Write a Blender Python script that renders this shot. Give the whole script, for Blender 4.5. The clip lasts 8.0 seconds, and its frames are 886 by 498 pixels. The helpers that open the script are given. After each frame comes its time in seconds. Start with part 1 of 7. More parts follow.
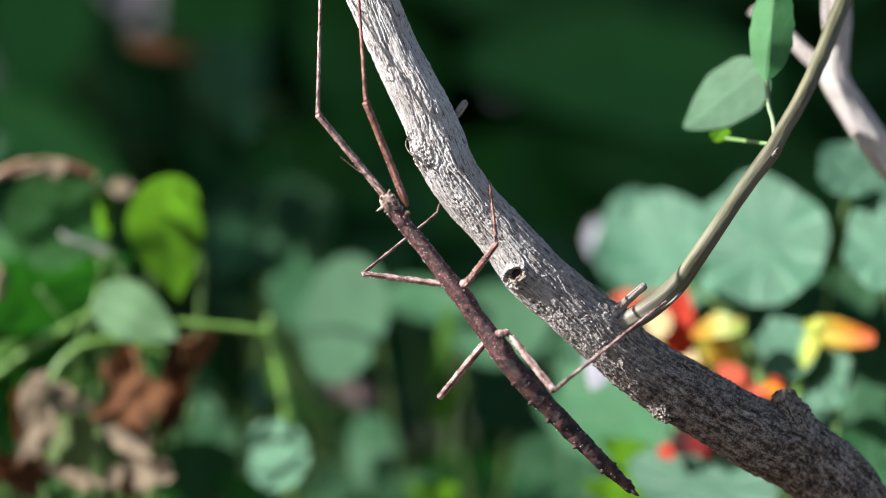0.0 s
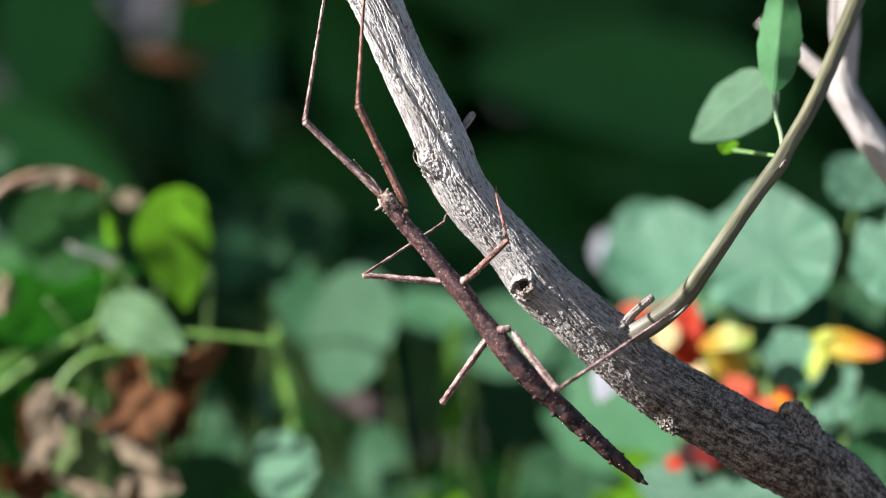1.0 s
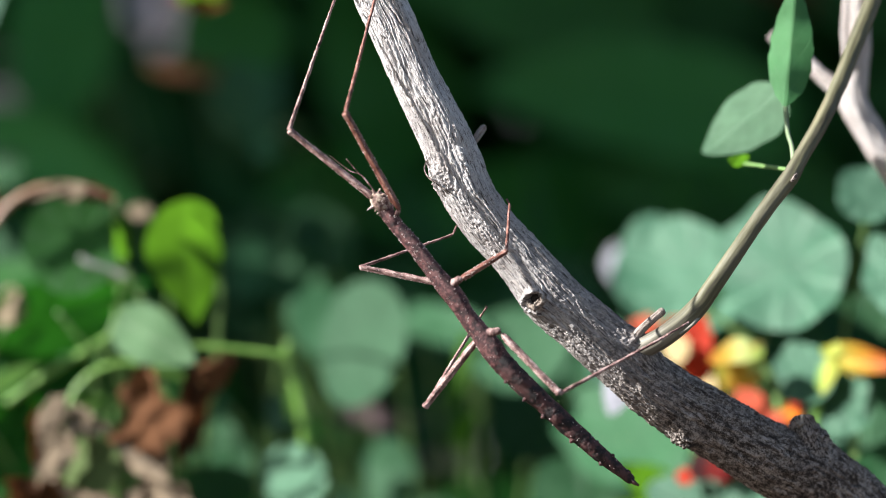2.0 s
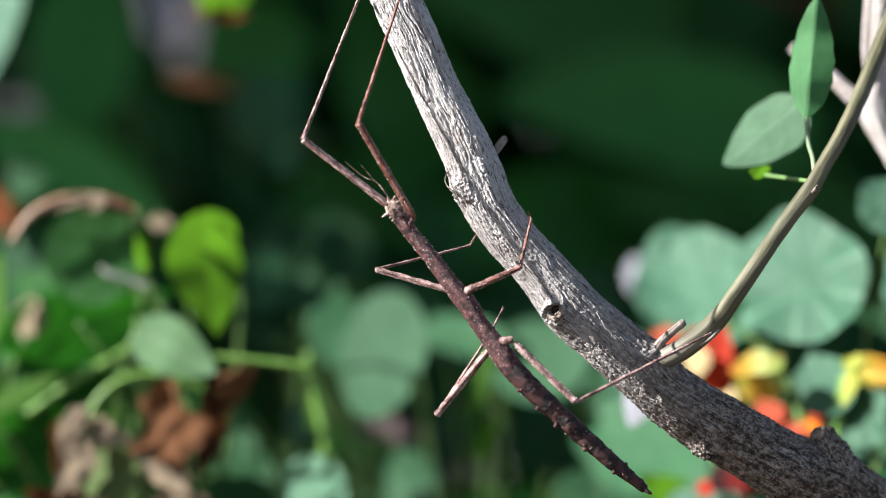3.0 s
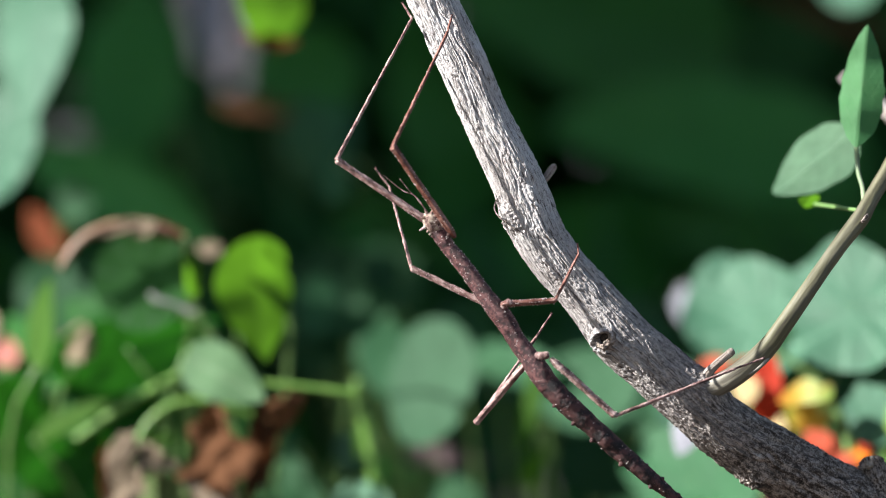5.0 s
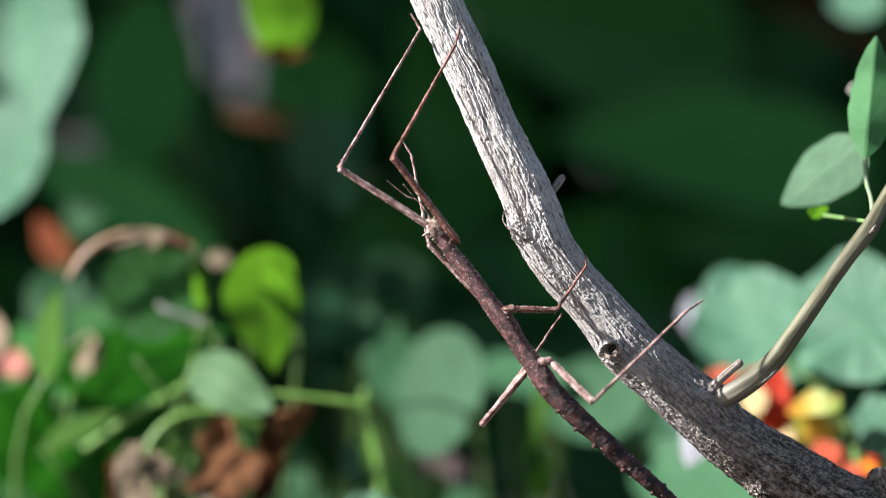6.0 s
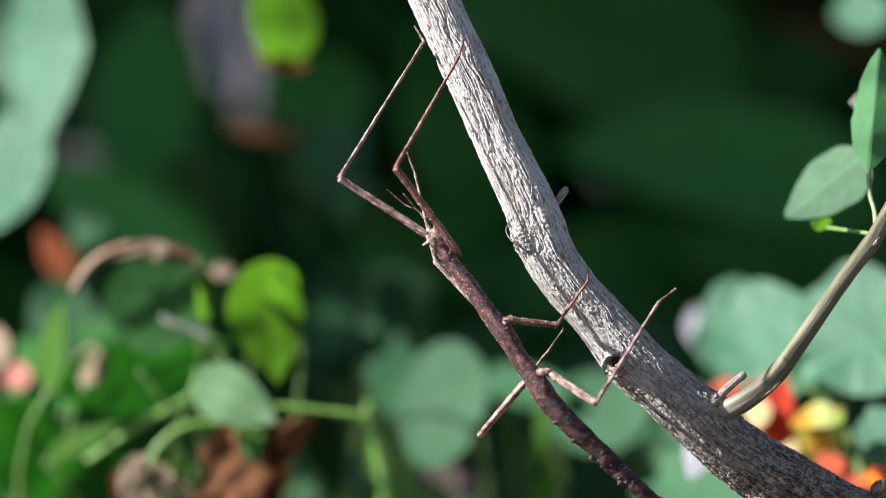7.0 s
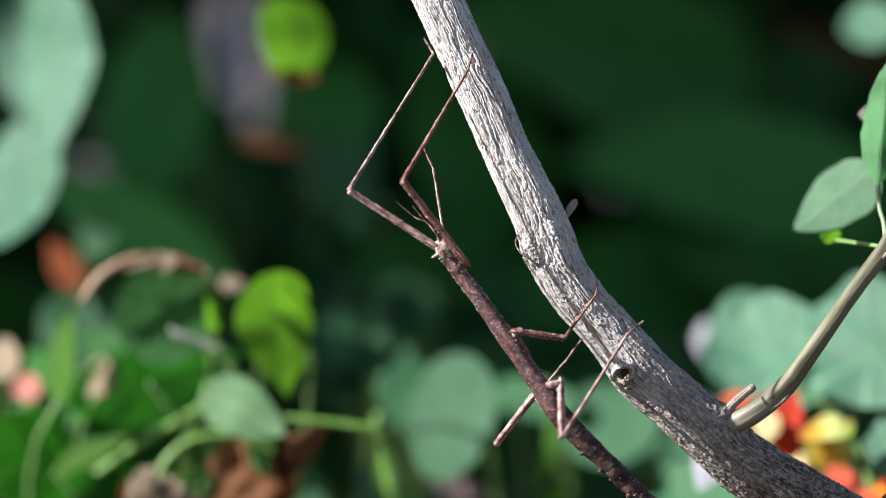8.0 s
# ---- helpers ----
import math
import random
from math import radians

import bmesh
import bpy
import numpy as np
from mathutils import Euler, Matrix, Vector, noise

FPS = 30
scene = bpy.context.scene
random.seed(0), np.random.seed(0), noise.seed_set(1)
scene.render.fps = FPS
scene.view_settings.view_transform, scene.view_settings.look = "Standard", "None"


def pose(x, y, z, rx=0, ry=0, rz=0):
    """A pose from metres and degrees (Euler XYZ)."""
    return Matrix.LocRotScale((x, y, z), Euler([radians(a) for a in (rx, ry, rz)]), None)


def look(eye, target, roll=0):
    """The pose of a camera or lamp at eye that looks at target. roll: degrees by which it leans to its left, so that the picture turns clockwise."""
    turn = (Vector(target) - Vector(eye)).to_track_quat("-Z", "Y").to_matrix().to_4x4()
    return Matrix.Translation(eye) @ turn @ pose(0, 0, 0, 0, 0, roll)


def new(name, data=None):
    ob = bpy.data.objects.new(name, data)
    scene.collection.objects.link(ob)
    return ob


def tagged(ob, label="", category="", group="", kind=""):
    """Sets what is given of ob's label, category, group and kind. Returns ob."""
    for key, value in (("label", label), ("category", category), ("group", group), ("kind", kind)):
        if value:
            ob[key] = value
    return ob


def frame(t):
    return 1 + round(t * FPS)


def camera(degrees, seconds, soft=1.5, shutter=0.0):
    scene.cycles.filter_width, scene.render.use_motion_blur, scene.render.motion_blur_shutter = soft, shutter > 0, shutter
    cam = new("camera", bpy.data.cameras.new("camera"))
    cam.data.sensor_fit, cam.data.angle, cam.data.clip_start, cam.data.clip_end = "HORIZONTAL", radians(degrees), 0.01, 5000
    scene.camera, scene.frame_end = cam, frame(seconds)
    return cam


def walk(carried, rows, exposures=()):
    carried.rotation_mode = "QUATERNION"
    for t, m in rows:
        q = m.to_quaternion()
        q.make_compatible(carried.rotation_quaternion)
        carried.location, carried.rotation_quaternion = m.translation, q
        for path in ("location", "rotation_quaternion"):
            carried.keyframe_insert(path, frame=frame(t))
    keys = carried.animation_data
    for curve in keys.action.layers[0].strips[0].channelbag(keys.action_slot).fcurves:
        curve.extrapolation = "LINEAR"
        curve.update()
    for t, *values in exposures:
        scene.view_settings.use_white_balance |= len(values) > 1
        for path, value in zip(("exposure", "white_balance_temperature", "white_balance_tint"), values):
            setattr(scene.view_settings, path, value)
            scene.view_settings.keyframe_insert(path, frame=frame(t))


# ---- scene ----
# ---------------- camera: a long lens on a tripod, slowly turned up and to its left ----------------
EYE_Y, AXIS_Z = -0.82570, 0.30
cam = camera(13.0, 8.0, soft=0.7, shutter=0.5)
cam.data.dof.use_dof = True
cam.data.dof.focus_distance = 0.8195
cam.data.dof.aperture_fstop = 6.9
cam.data.dof.aperture_blades = 9


def turned(up, pan, roll):
    """The camera's pose on its tripod, in degrees from level and straight ahead."""
    return pose(0, EYE_Y, AXIS_Z, 90, 0, 0) @ pose(0, 0, 0, 0, pan, 0) @ pose(0, 0, 0, up, 0, 0) @ pose(0, 0, 0, 0, 0, roll)


walk(cam, [
    (0.0, turned(0.0000, 0.0000, 0.000)),
    (0.5, turned(0.0708, 0.0599, 0.034)),
    (1.0, turned(0.1697, 0.1108, 0.064)),
    (1.5, turned(0.2795, 0.1698, 0.111)),
    (3.0, turned(0.5253, 0.5762, 0.225)),
    (3.5, turned(0.6359, 0.7796, 0.306)),
    (4.0, turned(0.6850, 1.0550, 0.415)),
    (4.5, turned(0.7769, 1.1939, 0.445)),
    (5.0, turned(0.9268, 1.3000, 0.485)),
    (6.5, turned(1.1541, 1.4529, 0.570)),
    (7.0, turned(1.2609, 1.4765, 0.575)),
    (7.5, turned(1.3421, 1.5302, 0.600)),
    (8.0, turned(1.4399, 1.6156, 0.625)),
])

# ---------------- light: low morning sun from the side, clear sky ----------------
SUN_WAY = Vector((-1.0, -0.23, 0.62)).normalized()
world = bpy.data.worlds.new("sky")
scene.world = world
world.use_nodes = True
sky = world.node_tree.nodes.new("ShaderNodeTexSky")
sky.sky_type, sky.sun_disc = "NISHITA", False
sky.sun_elevation = math.asin(SUN_WAY.z)
sky.sun_rotation = math.atan2(SUN_WAY.x, SUN_WAY.y)
back = world.node_tree.nodes["Background"]
back.inputs["Strength"].default_value = 0.058
world.node_tree.links.new(sky.outputs["Color"], back.inputs["Color"])
sun = new("sun", bpy.data.lights.new("sun", "SUN"))
sun.data.energy, sun.data.angle, sun.data.color = 5.0, radians(0.55), (1.0, 0.985, 0.97)
sun.matrix_basis = look(SUN_WAY * 3, (0, 0, 0))
scene.view_settings.exposure = 1.72


# ---------------- materials ----------------
class Nodes:
    """A node material with short names for what is used often."""

    def __init__(self, name):
        self.mat = bpy.data.materials.new(name)
        self.mat.use_nodes = True
        self.tree = self.mat.node_tree
        self.bsdf = self.tree.nodes["Principled BSDF"]
        self.out = self.tree.nodes["Material Output"]

    def add(self, kind, **values):
        node = self.tree.nodes.new(kind)
        for key, value in values.items():
            node.inputs[key.replace("_", " ")].default_value = value
        return node

    def link(self, a, b):
        self.tree.links.new(a, b)

    def coords(self, scale, uv=False):
        tex = self.add("ShaderNodeTexCoord")
        mapping = self.add("ShaderNodeMapping")
        mapping.inputs["Scale"].default_value = scale
        self.link(tex.outputs["UV" if uv else "Object"], mapping.inputs["Vector"])
        return mapping.outputs["Vector"]

    def noise(self, vector, scale, detail=4.0, rough=0.55):
        node = self.add("ShaderNodeTexNoise", Scale=scale, Detail=detail, Roughness=rough)
        self.link(vector, node.inputs["Vector"])
        return node.outputs["Fac"]

    def ramp(self, fac, stops):
        node = self.add("ShaderNodeValToRGB")
        el = node.color_ramp.elements
        while len(el) < len(stops):
            el.new(0.5)
        for e, (at, colour) in zip(el, stops):
            e.position, e.color = at, (*colour, 1)
        self.link(fac, node.inputs["Fac"])
        return node.outputs["Color"]

    def mix(self, fac, a, b, blend="MIX"):
        node = self.add("ShaderNodeMix")
        node.data_type, node.blend_type = "RGBA", blend
        for value, socket in ((fac, node.inputs[0]), (a, node.inputs[6]), (b, node.inputs[7])):
            if isinstance(value, (int, float)):
                socket.default_value = value
            elif isinstance(value, tuple):
                socket.default_value = (*value, 1)
            else:
                self.link(value, socket)
        return node.outputs[2]

    def math(self, op, a, b=0.0):
        node = self.add("ShaderNodeMath")
        node.operation = op
        for value, socket in ((a, node.inputs[0]), (b, node.inputs[1])):
            if isinstance(value, (int, float)):
                socket.default_value = value
            else:
                self.link(value, socket)
        return node.outputs[0]

    def bump(self, height, strength, distance):
        node = self.add("ShaderNodeBump", Strength=strength, Distance=distance)
        self.link(height, node.inputs["Height"])
        self.link(node.outputs["Normal"], self.bsdf.inputs["Normal"])

    def done(self, colour=None, rough=0.7, spec=0.3):
        if colour is not None:
            self.link(colour, self.bsdf.inputs["Base Color"])
        self.bsdf.inputs["Roughness"].default_value = rough
        self.bsdf.inputs["Specular IOR Level"].default_value = spec
        return self.mat


def bark_material(name, pale, mid, dark, old=None, stretch=0.07):
    """Weathered bark: pale fibres and thin crusts over brown, along the branch by its UV in metres; old: the three
    tones of the lower wood, browner with age and with its shade painted in.
    """
    n = Nodes(name)
    along = n.coords((1.0, stretch, 1.0), uv=True)
    even = n.coords((1.0, 0.4, 1.0), uv=True)
    fibre = n.noise(along, 2300, 3, 0.62)
    flake = n.noise(n.coords((1.0, 0.55, 1.0), uv=True), 1500, 4, 0.68)
    grit = n.noise(n.coords((1.0, 0.8, 1.0), uv=True), 3900, 3, 0.6)
    stain = n.noise(even, 150, 5, 0.65)
    wide = n.noise(even, 45, 3, 0.5)
    both = n.math("ADD", n.math("MULTIPLY", fibre, 0.50), n.math("ADD", n.math("MULTIPLY", flake, 0.24), n.math("MULTIPLY", grit, 0.26)))
    plate = n.noise(n.coords((1.0, 0.30, 1.0), uv=True), 800, 3, 0.6)
    crumbs = n.math("ADD", n.math("MULTIPLY", flake, 0.40), n.math("ADD", n.math("MULTIPLY", grit, 0.26), n.math("MULTIPLY", plate, 0.34)))
    height = both
    col = n.ramp(both, [(0.41, dark), (0.465, mid), (0.53, pale)])
    # further down: browner old wood, with the lower branch's shade painted into the colour
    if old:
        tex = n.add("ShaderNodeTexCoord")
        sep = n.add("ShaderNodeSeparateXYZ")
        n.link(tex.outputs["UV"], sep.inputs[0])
        age_shade = n.ramp(n.math("ADD", n.math("MULTIPLY", sep.outputs[1], 2.0), n.math("MULTIPLY", stain, 0.25)), [(0.22, (0, 0, 0)), (0.33, (0.42, 0.42, 0.42)), (0.40, (0.76, 0.76, 0.76)), (0.46, (1, 1, 1))])
        col = n.mix(age_shade, col, n.ramp(n.math("ADD", n.math("MULTIPLY", both, 0.2), n.math("MULTIPLY", crumbs, 0.8)), [(0.41, old[2]), (0.48, old[1]), (0.57, old[0])]))
        height = n.mix(n.math("MULTIPLY", age_shade, 0.85), both, crumbs)
    blotch = n.ramp(n.math("ADD", n.math("MULTIPLY", stain, 0.6), n.math("MULTIPLY", wide, 0.4)), [(0.38, (0.66, 0.61, 0.58)), (0.54, (1.0, 0.995, 0.985))])
    col = n.mix(1.0, col, blotch, "MULTIPLY")
    n.bump(height, 1.0, 0.0024)
    return n.done(col, 0.88, 0.2)


# brown of the older wood, darkened to carry the shade on the lower branch
OLD_SHADE_TONES = ((0.43, 0.375, 0.335), (0.088, 0.070, 0.059), (0.020, 0.016, 0.013))
BARK = bark_material("bark", (0.84, 0.82, 0.82), (0.60, 0.575, 0.57), (0.13, 0.115, 0.11), OLD_SHADE_TONES)
BARK_OLD_SHADE = bark_material("old_shaded_bark", *OLD_SHADE_TONES, None, 0.4)
BARK_KNOT = bark_material("knot_bark", (0.46, 0.40, 0.35), (0.20, 0.165, 0.14), (0.05, 0.04, 0.033), None, 0.5)
BARK_PALE = bark_material("pale_bark", (0.50, 0.445, 0.40), (0.38, 0.33, 0.29), (0.19, 0.15, 0.125))
BARK_BLEACHED = bark_material("bleached_bark", (0.80, 0.745, 0.715), (0.60, 0.54, 0.505), (0.28, 0.23, 0.20))


def twig_material():
    n = Nodes("green_twig")
    along = n.coords((1.0, 0.05, 1.0), uv=True)
    fine = n.noise(along, 900, 4)
    big = n.noise(n.coords((1, 0.4, 1), uv=True), 160, 3)
    col = n.ramp(fine, [(0.34, (0.036, 0.032, 0.018)), (0.50, (0.078, 0.074, 0.035)), (0.66, (0.15, 0.14, 0.08))])
    col = n.mix(n.ramp(big, [(0.45, (0, 0, 0)), (0.7, (1, 1, 1))]), col, (0.11, 0.103, 0.066))
    # grey-brown bark still covers the shoot's foot
    tex = n.add("ShaderNodeTexCoord")
    sep = n.add("ShaderNodeSeparateXYZ")
    n.link(tex.outputs["UV"], sep.inputs[0])
    foot = n.ramp(n.math("ADD", sep.outputs[1], n.math("MULTIPLY", big, 0.012)), [(0.014, (1, 1, 1)), (0.030, (0, 0, 0))])
    col = n.mix(foot, col, n.ramp(fine, [(0.35, (0.07, 0.058, 0.046)), (0.6, (0.22, 0.20, 0.16))]))
    n.bump(n.math("ADD", fine, n.noise(n.coords((1, 0.3, 1), uv=True), 1500, 4)), 0.3, 0.0004)
    return n.done(col, 0.55, 0.35)


TWIG = twig_material()


def wood_material():
    n = Nodes("cut_wood")
    grain = n.noise(n.coords((1, 1, 1)), 1400, 4)
    return n.done(n.ramp(grain, [(0.3, (0.10, 0.085, 0.07)), (0.7, (0.30, 0.26, 0.22))]), 0.85, 0.15)


WOOD = wood_material()


def leaf_material(name, face, vein, glow, through_share, rough=0.5, edge=None, midrib=False):
    """A leaf: veins fan out from where the stalk joins, light comes through the blade."""
    n = Nodes(name)
    tex = n.add("ShaderNodeTexCoord")
    sep = n.add("ShaderNodeSeparateXYZ")
    n.link(tex.outputs["UV"], sep.inputs[0])
    angle = n.math("ARCTAN2", sep.outputs[1], sep.outputs[0])
    radius = n.math("SQRT", n.math("ADD", n.math("POWER", sep.outputs[0], 2.0), n.math("POWER", sep.outputs[1], 2.0)))
    patch = n.noise(n.coords((1, 1, 1), uv=True), 2.6, 4)
    fine = n.noise(n.coords((1, 1, 1), uv=True), 22, 3)
    wave = n.math("ABSOLUTE", n.math("SINE", n.math("ADD", n.math("MULTIPLY", angle, 4.5), n.math("MULTIPLY", patch, 0.8))))
    veins = n.ramp(n.math("DIVIDE", wave, n.math("ADD", n.math("MULTIPLY", radius, 1.6), 0.35)), [(0.02, (1, 1, 1)), (0.16, (0, 0, 0))])
    if midrib:
        side = n.math("ABSOLUTE", sep.outputs[0])
        ribs = n.math("ABSOLUTE", n.math("SINE", n.math("ADD", n.math("MULTIPLY", n.math("SUBTRACT", sep.outputs[1], n.math("MULTIPLY", side, 0.7)), 8.0), n.math("MULTIPLY", patch, 0.6))))
        veins = n.ramp(n.math("MINIMUM", n.math("MULTIPLY", side, 2.2), n.math("ADD", n.math("MULTIPLY", ribs, 0.5), 0.05)), [(0.04, (1, 1, 1)), (0.13, (0, 0, 0))])
    info = n.add("ShaderNodeObjectInfo")
    tone = n.ramp(n.math("ADD", n.math("MULTIPLY", patch, 0.7), n.math("MULTIPLY", info.outputs["Random"], 0.4)),
                  [(0.25, tuple(c * 0.72 for c in face)), (0.75, tuple(min(1.0, c * 1.25) for c in face))])
    col = n.mix(n.math("MULTIPLY", veins, 0.75), tone, vein)
    if edge:
        rim = n.ramp(n.math("ADD", radius, n.math("MULTIPLY", patch, 0.25)), [(0.99, (0, 0, 0)), (1.06, (1, 1, 1))])
        col = n.mix(rim, col, edge)
    n.bump(n.math("ADD", n.math("MULTIPLY", veins, -0.5), fine), 0.3, 0.0008)
    n.done(col, rough + 0.14, 0.16)
    trans = n.add("ShaderNodeBsdfTranslucent")
    n.link(n.mix(0.35, glow, col), trans.inputs["Color"])
    share = n.add("ShaderNodeMixShader", Fac=through_share)
    n.link(n.bsdf.outputs[0], share.inputs[1])
    n.link(trans.outputs[0], share.inputs[2])
    n.link(share.outputs[0], n.out.inputs["Surface"])
    return n.mat


LEAF_PALE = leaf_material("pale_leaf", (0.0405, 0.104, 0.062), (0.135, 0.235, 0.16), (0.045, 0.144, 0.0315), 0.22, 0.45)
LEAF_MINT = leaf_material("mint_leaf", (0.06, 0.15, 0.085), (0.15, 0.26, 0.175), (0.08, 0.22, 0.06), 0.25, 0.45)
LEAF_LUSH = leaf_material("lush_leaf", (0.042, 0.19, 0.040), (0.07, 0.23, 0.06), (0.05, 0.28, 0.025), 0.3, 0.4)
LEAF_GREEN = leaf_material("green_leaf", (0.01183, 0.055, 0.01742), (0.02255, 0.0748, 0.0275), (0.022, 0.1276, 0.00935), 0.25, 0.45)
LEAF_LIME = leaf_material("young_leaf", (0.05, 0.13, 0.013), (0.075, 0.16, 0.025), (0.125, 0.31, 0.013), 0.6, 0.5, None, True)
LEAF_DARK = leaf_material("hedge_leaf", (0.014, 0.068, 0.0125), (0.023, 0.084, 0.019), (0.024, 0.17, 0.01), 0.3, 0.5)
LEAF_BROAD = leaf_material("broad_leaf", (0.030, 0.140, 0.024), (0.055, 0.185, 0.05), (0.04, 0.24, 0.018), 0.3, 0.4)
LEAF_MEADOW = leaf_material("meadow_leaf", (0.0122, 0.075, 0.0098), (0.024, 0.098, 0.017), (0.029, 0.182, 0.0072), 0.35, 0.5)
LEAF_DRY = leaf_material("dry_leaf", (0.0697, 0.02788, 0.01148), (0.0615, 0.02788, 0.01312), (0.0984, 0.03444, 0.01066), 0.35, 0.75)
LEAF_STRAW = leaf_material("straw_leaf", (0.172, 0.132, 0.090), (0.13, 0.088, 0.058), (0.17, 0.11, 0.066), 0.25, 0.75)
LEAF_MIST = leaf_material("misty_leaf", (0.0217, 0.07965, 0.03135), (0.03645, 0.1094, 0.0513), (0.027, 0.1431, 0.01958), 0.22, 0.48)
LEAF_FRESH = leaf_material("fresh_leaf", (0.045, 0.138, 0.05), (0.075, 0.18, 0.075), (0.08, 0.28, 0.036), 0.3, 0.42, None, True)
LEAF_SHOOT = leaf_material("shoot_leaf", (0.085, 0.17, 0.095), (0.105, 0.19, 0.115), (0.07, 0.19, 0.04), 0.25, 0.5, None, True)
LEAF_WAN = leaf_material("wan_leaf", (0.060, 0.124, 0.052), (0.16, 0.24, 0.14), (0.07, 0.15, 0.04), 0.25, 0.5, None, True)
LEAF_RUST = leaf_material("rust_leaf", (0.10, 0.022, 0.005), (0.08, 0.025, 0.008), (0.12, 0.025, 0.004), 0.3, 0.7)
LEAF_RED = leaf_material("reddened_leaf", (0.3, 0.11, 0.09), (0.32, 0.2, 0.14), (0.3, 0.1, 0.07), 0.3, 0.6)
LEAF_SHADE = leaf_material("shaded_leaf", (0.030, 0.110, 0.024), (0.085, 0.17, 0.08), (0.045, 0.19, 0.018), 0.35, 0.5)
LEAF_WITHER = leaf_material("withered_leaf", (0.085, 0.125, 0.04), (0.13, 0.15, 0.07), (0.10, 0.15, 0.03), 0.3, 0.6, None, True)
LEAF_ROAST = leaf_material("russet_leaf", (0.115, 0.050, 0.022), (0.09, 0.04, 0.018), (0.16, 0.062, 0.02), 0.35, 0.75)
LEAF_FADED = leaf_material("faded_leaf", (0.125, 0.088, 0.088), (0.10, 0.07, 0.07), (0.12, 0.08, 0.08), 0.2, 0.75)
# for leaf shapes that stand in for pale patches of the wall behind
LEAF_WALL_PATCH = leaf_material("wall_patch_leaf", (0.252, 0.252, 0.28), (0.21, 0.196, 0.21), (0.21, 0.21, 0.231), 0.2, 0.8)
PETAL_LIMEY = leaf_material("lime_petal", (0.336, 0.36, 0.064), (0.288, 0.304, 0.048), (0.32, 0.384, 0.064), 0.35, 0.5)
PETAL_CORAL = leaf_material("coral_petal", (0.42, 0.07, 0.035), (0.42, 0.15, 0.06), (0.45, 0.09, 0.04), 0.35, 0.5)
PETAL_RED = leaf_material("red_petal", (0.36, 0.022, 0.006), (0.38, 0.06, 0.01), (0.42, 0.026, 0.008), 0.35, 0.5)
PETAL_ORANGE = leaf_material("orange_petal", (0.5, 0.14, 0.008), (0.5, 0.25, 0.02), (0.5, 0.16, 0.01), 0.35, 0.5)
PETAL_YELLOW = leaf_material("yellow_petal", (0.3772, 0.2214, 0.0246), (0.3608, 0.1558, 0.0164), (0.3772, 0.2296, 0.0246), 0.35, 0.5)
PETAL_CREAM = leaf_material("cream_petal", (0.52, 0.40, 0.20), (0.5, 0.32, 0.12), (0.5, 0.36, 0.15), 0.35, 0.5)
PETAL_DEEP = leaf_material("deep_red_petal", (0.15, 0.008, 0.006), (0.2, 0.015, 0.008), (0.17, 0.008, 0.006), 0.3, 0.5)
PETAL_MAROON = leaf_material("maroon_petal", (0.03, 0.004, 0.004), (0.06, 0.006, 0.005), (0.06, 0.005, 0.005), 0.25, 0.5)


def blend_material(name, stops):
    """A petal whose colour runs across it."""
    n = Nodes(name)
    tex = n.add("ShaderNodeTexCoord")
    sep = n.add("ShaderNodeSeparateXYZ")
    n.link(tex.outputs["UV"], sep.inputs[0])
    patch = n.noise(n.coords((1, 1, 1), uv=True), 3.0, 4)
    across = n.math("ADD", n.math("MULTIPLY", sep.outputs[0], 0.42), n.math("ADD", n.math("MULTIPLY", patch, 0.35), 0.33))
    col = n.ramp(across, stops)
    n.bump(n.noise(n.coords((9, 1, 1), uv=True), 3, 3), 0.3, 0.0008)
    n.done(col, 0.55, 0.25)
    trans = n.add("ShaderNodeBsdfTranslucent")
    n.link(col, trans.inputs["Color"])
    share = n.add("ShaderNodeMixShader", Fac=0.35)
    n.link(n.bsdf.outputs[0], share.inputs[1])
    n.link(trans.outputs[0], share.inputs[2])
    n.link(share.outputs[0], n.out.inputs["Surface"])
    return n.mat


PETAL_HOOD = blend_material("hood_petal", [(0.10, (0.22, 0.27, 0.03)), (0.36, (0.40, 0.30, 0.035)), (0.58, (0.36, 0.17, 0.012)), (0.85, (0.30, 0.05, 0.006))])
PETAL_VEIL = blend_material("veil_petal", [(0.12, (0.18, 0.26, 0.04)), (0.42, (0.40, 0.42, 0.15)), (0.64, (0.38, 0.25, 0.03)), (0.90, (0.34, 0.13, 0.012))])


def stem_material(name, low, high):
    n = Nodes(name)
    n.bump(n.noise(n.coords((1, 1, 0.2)), 900, 3), 0.3, 0.0003)
    return n.done(n.ramp(n.noise(n.coords((1, 1, 1)), 160, 3), [(0.3, low), (0.7, high)]), 0.45, 0.4)


STEM = stem_material("stem", (0.10, 0.19, 0.06), (0.19, 0.31, 0.10))
STEM_LIME = stem_material("young_stem", (0.085, 0.19, 0.028), (0.15, 0.28, 0.055))
STEM_RUST = stem_material("curled_dry_edge", (0.17, 0.08, 0.045), (0.30, 0.20, 0.13))
STEM_GREY = stem_material("grey_green_stem", (0.11, 0.16, 0.08), (0.19, 0.25, 0.14))
STEM_PALE = stem_material("dry_stem", (0.14, 0.15, 0.125), (0.26, 0.27, 0.24))


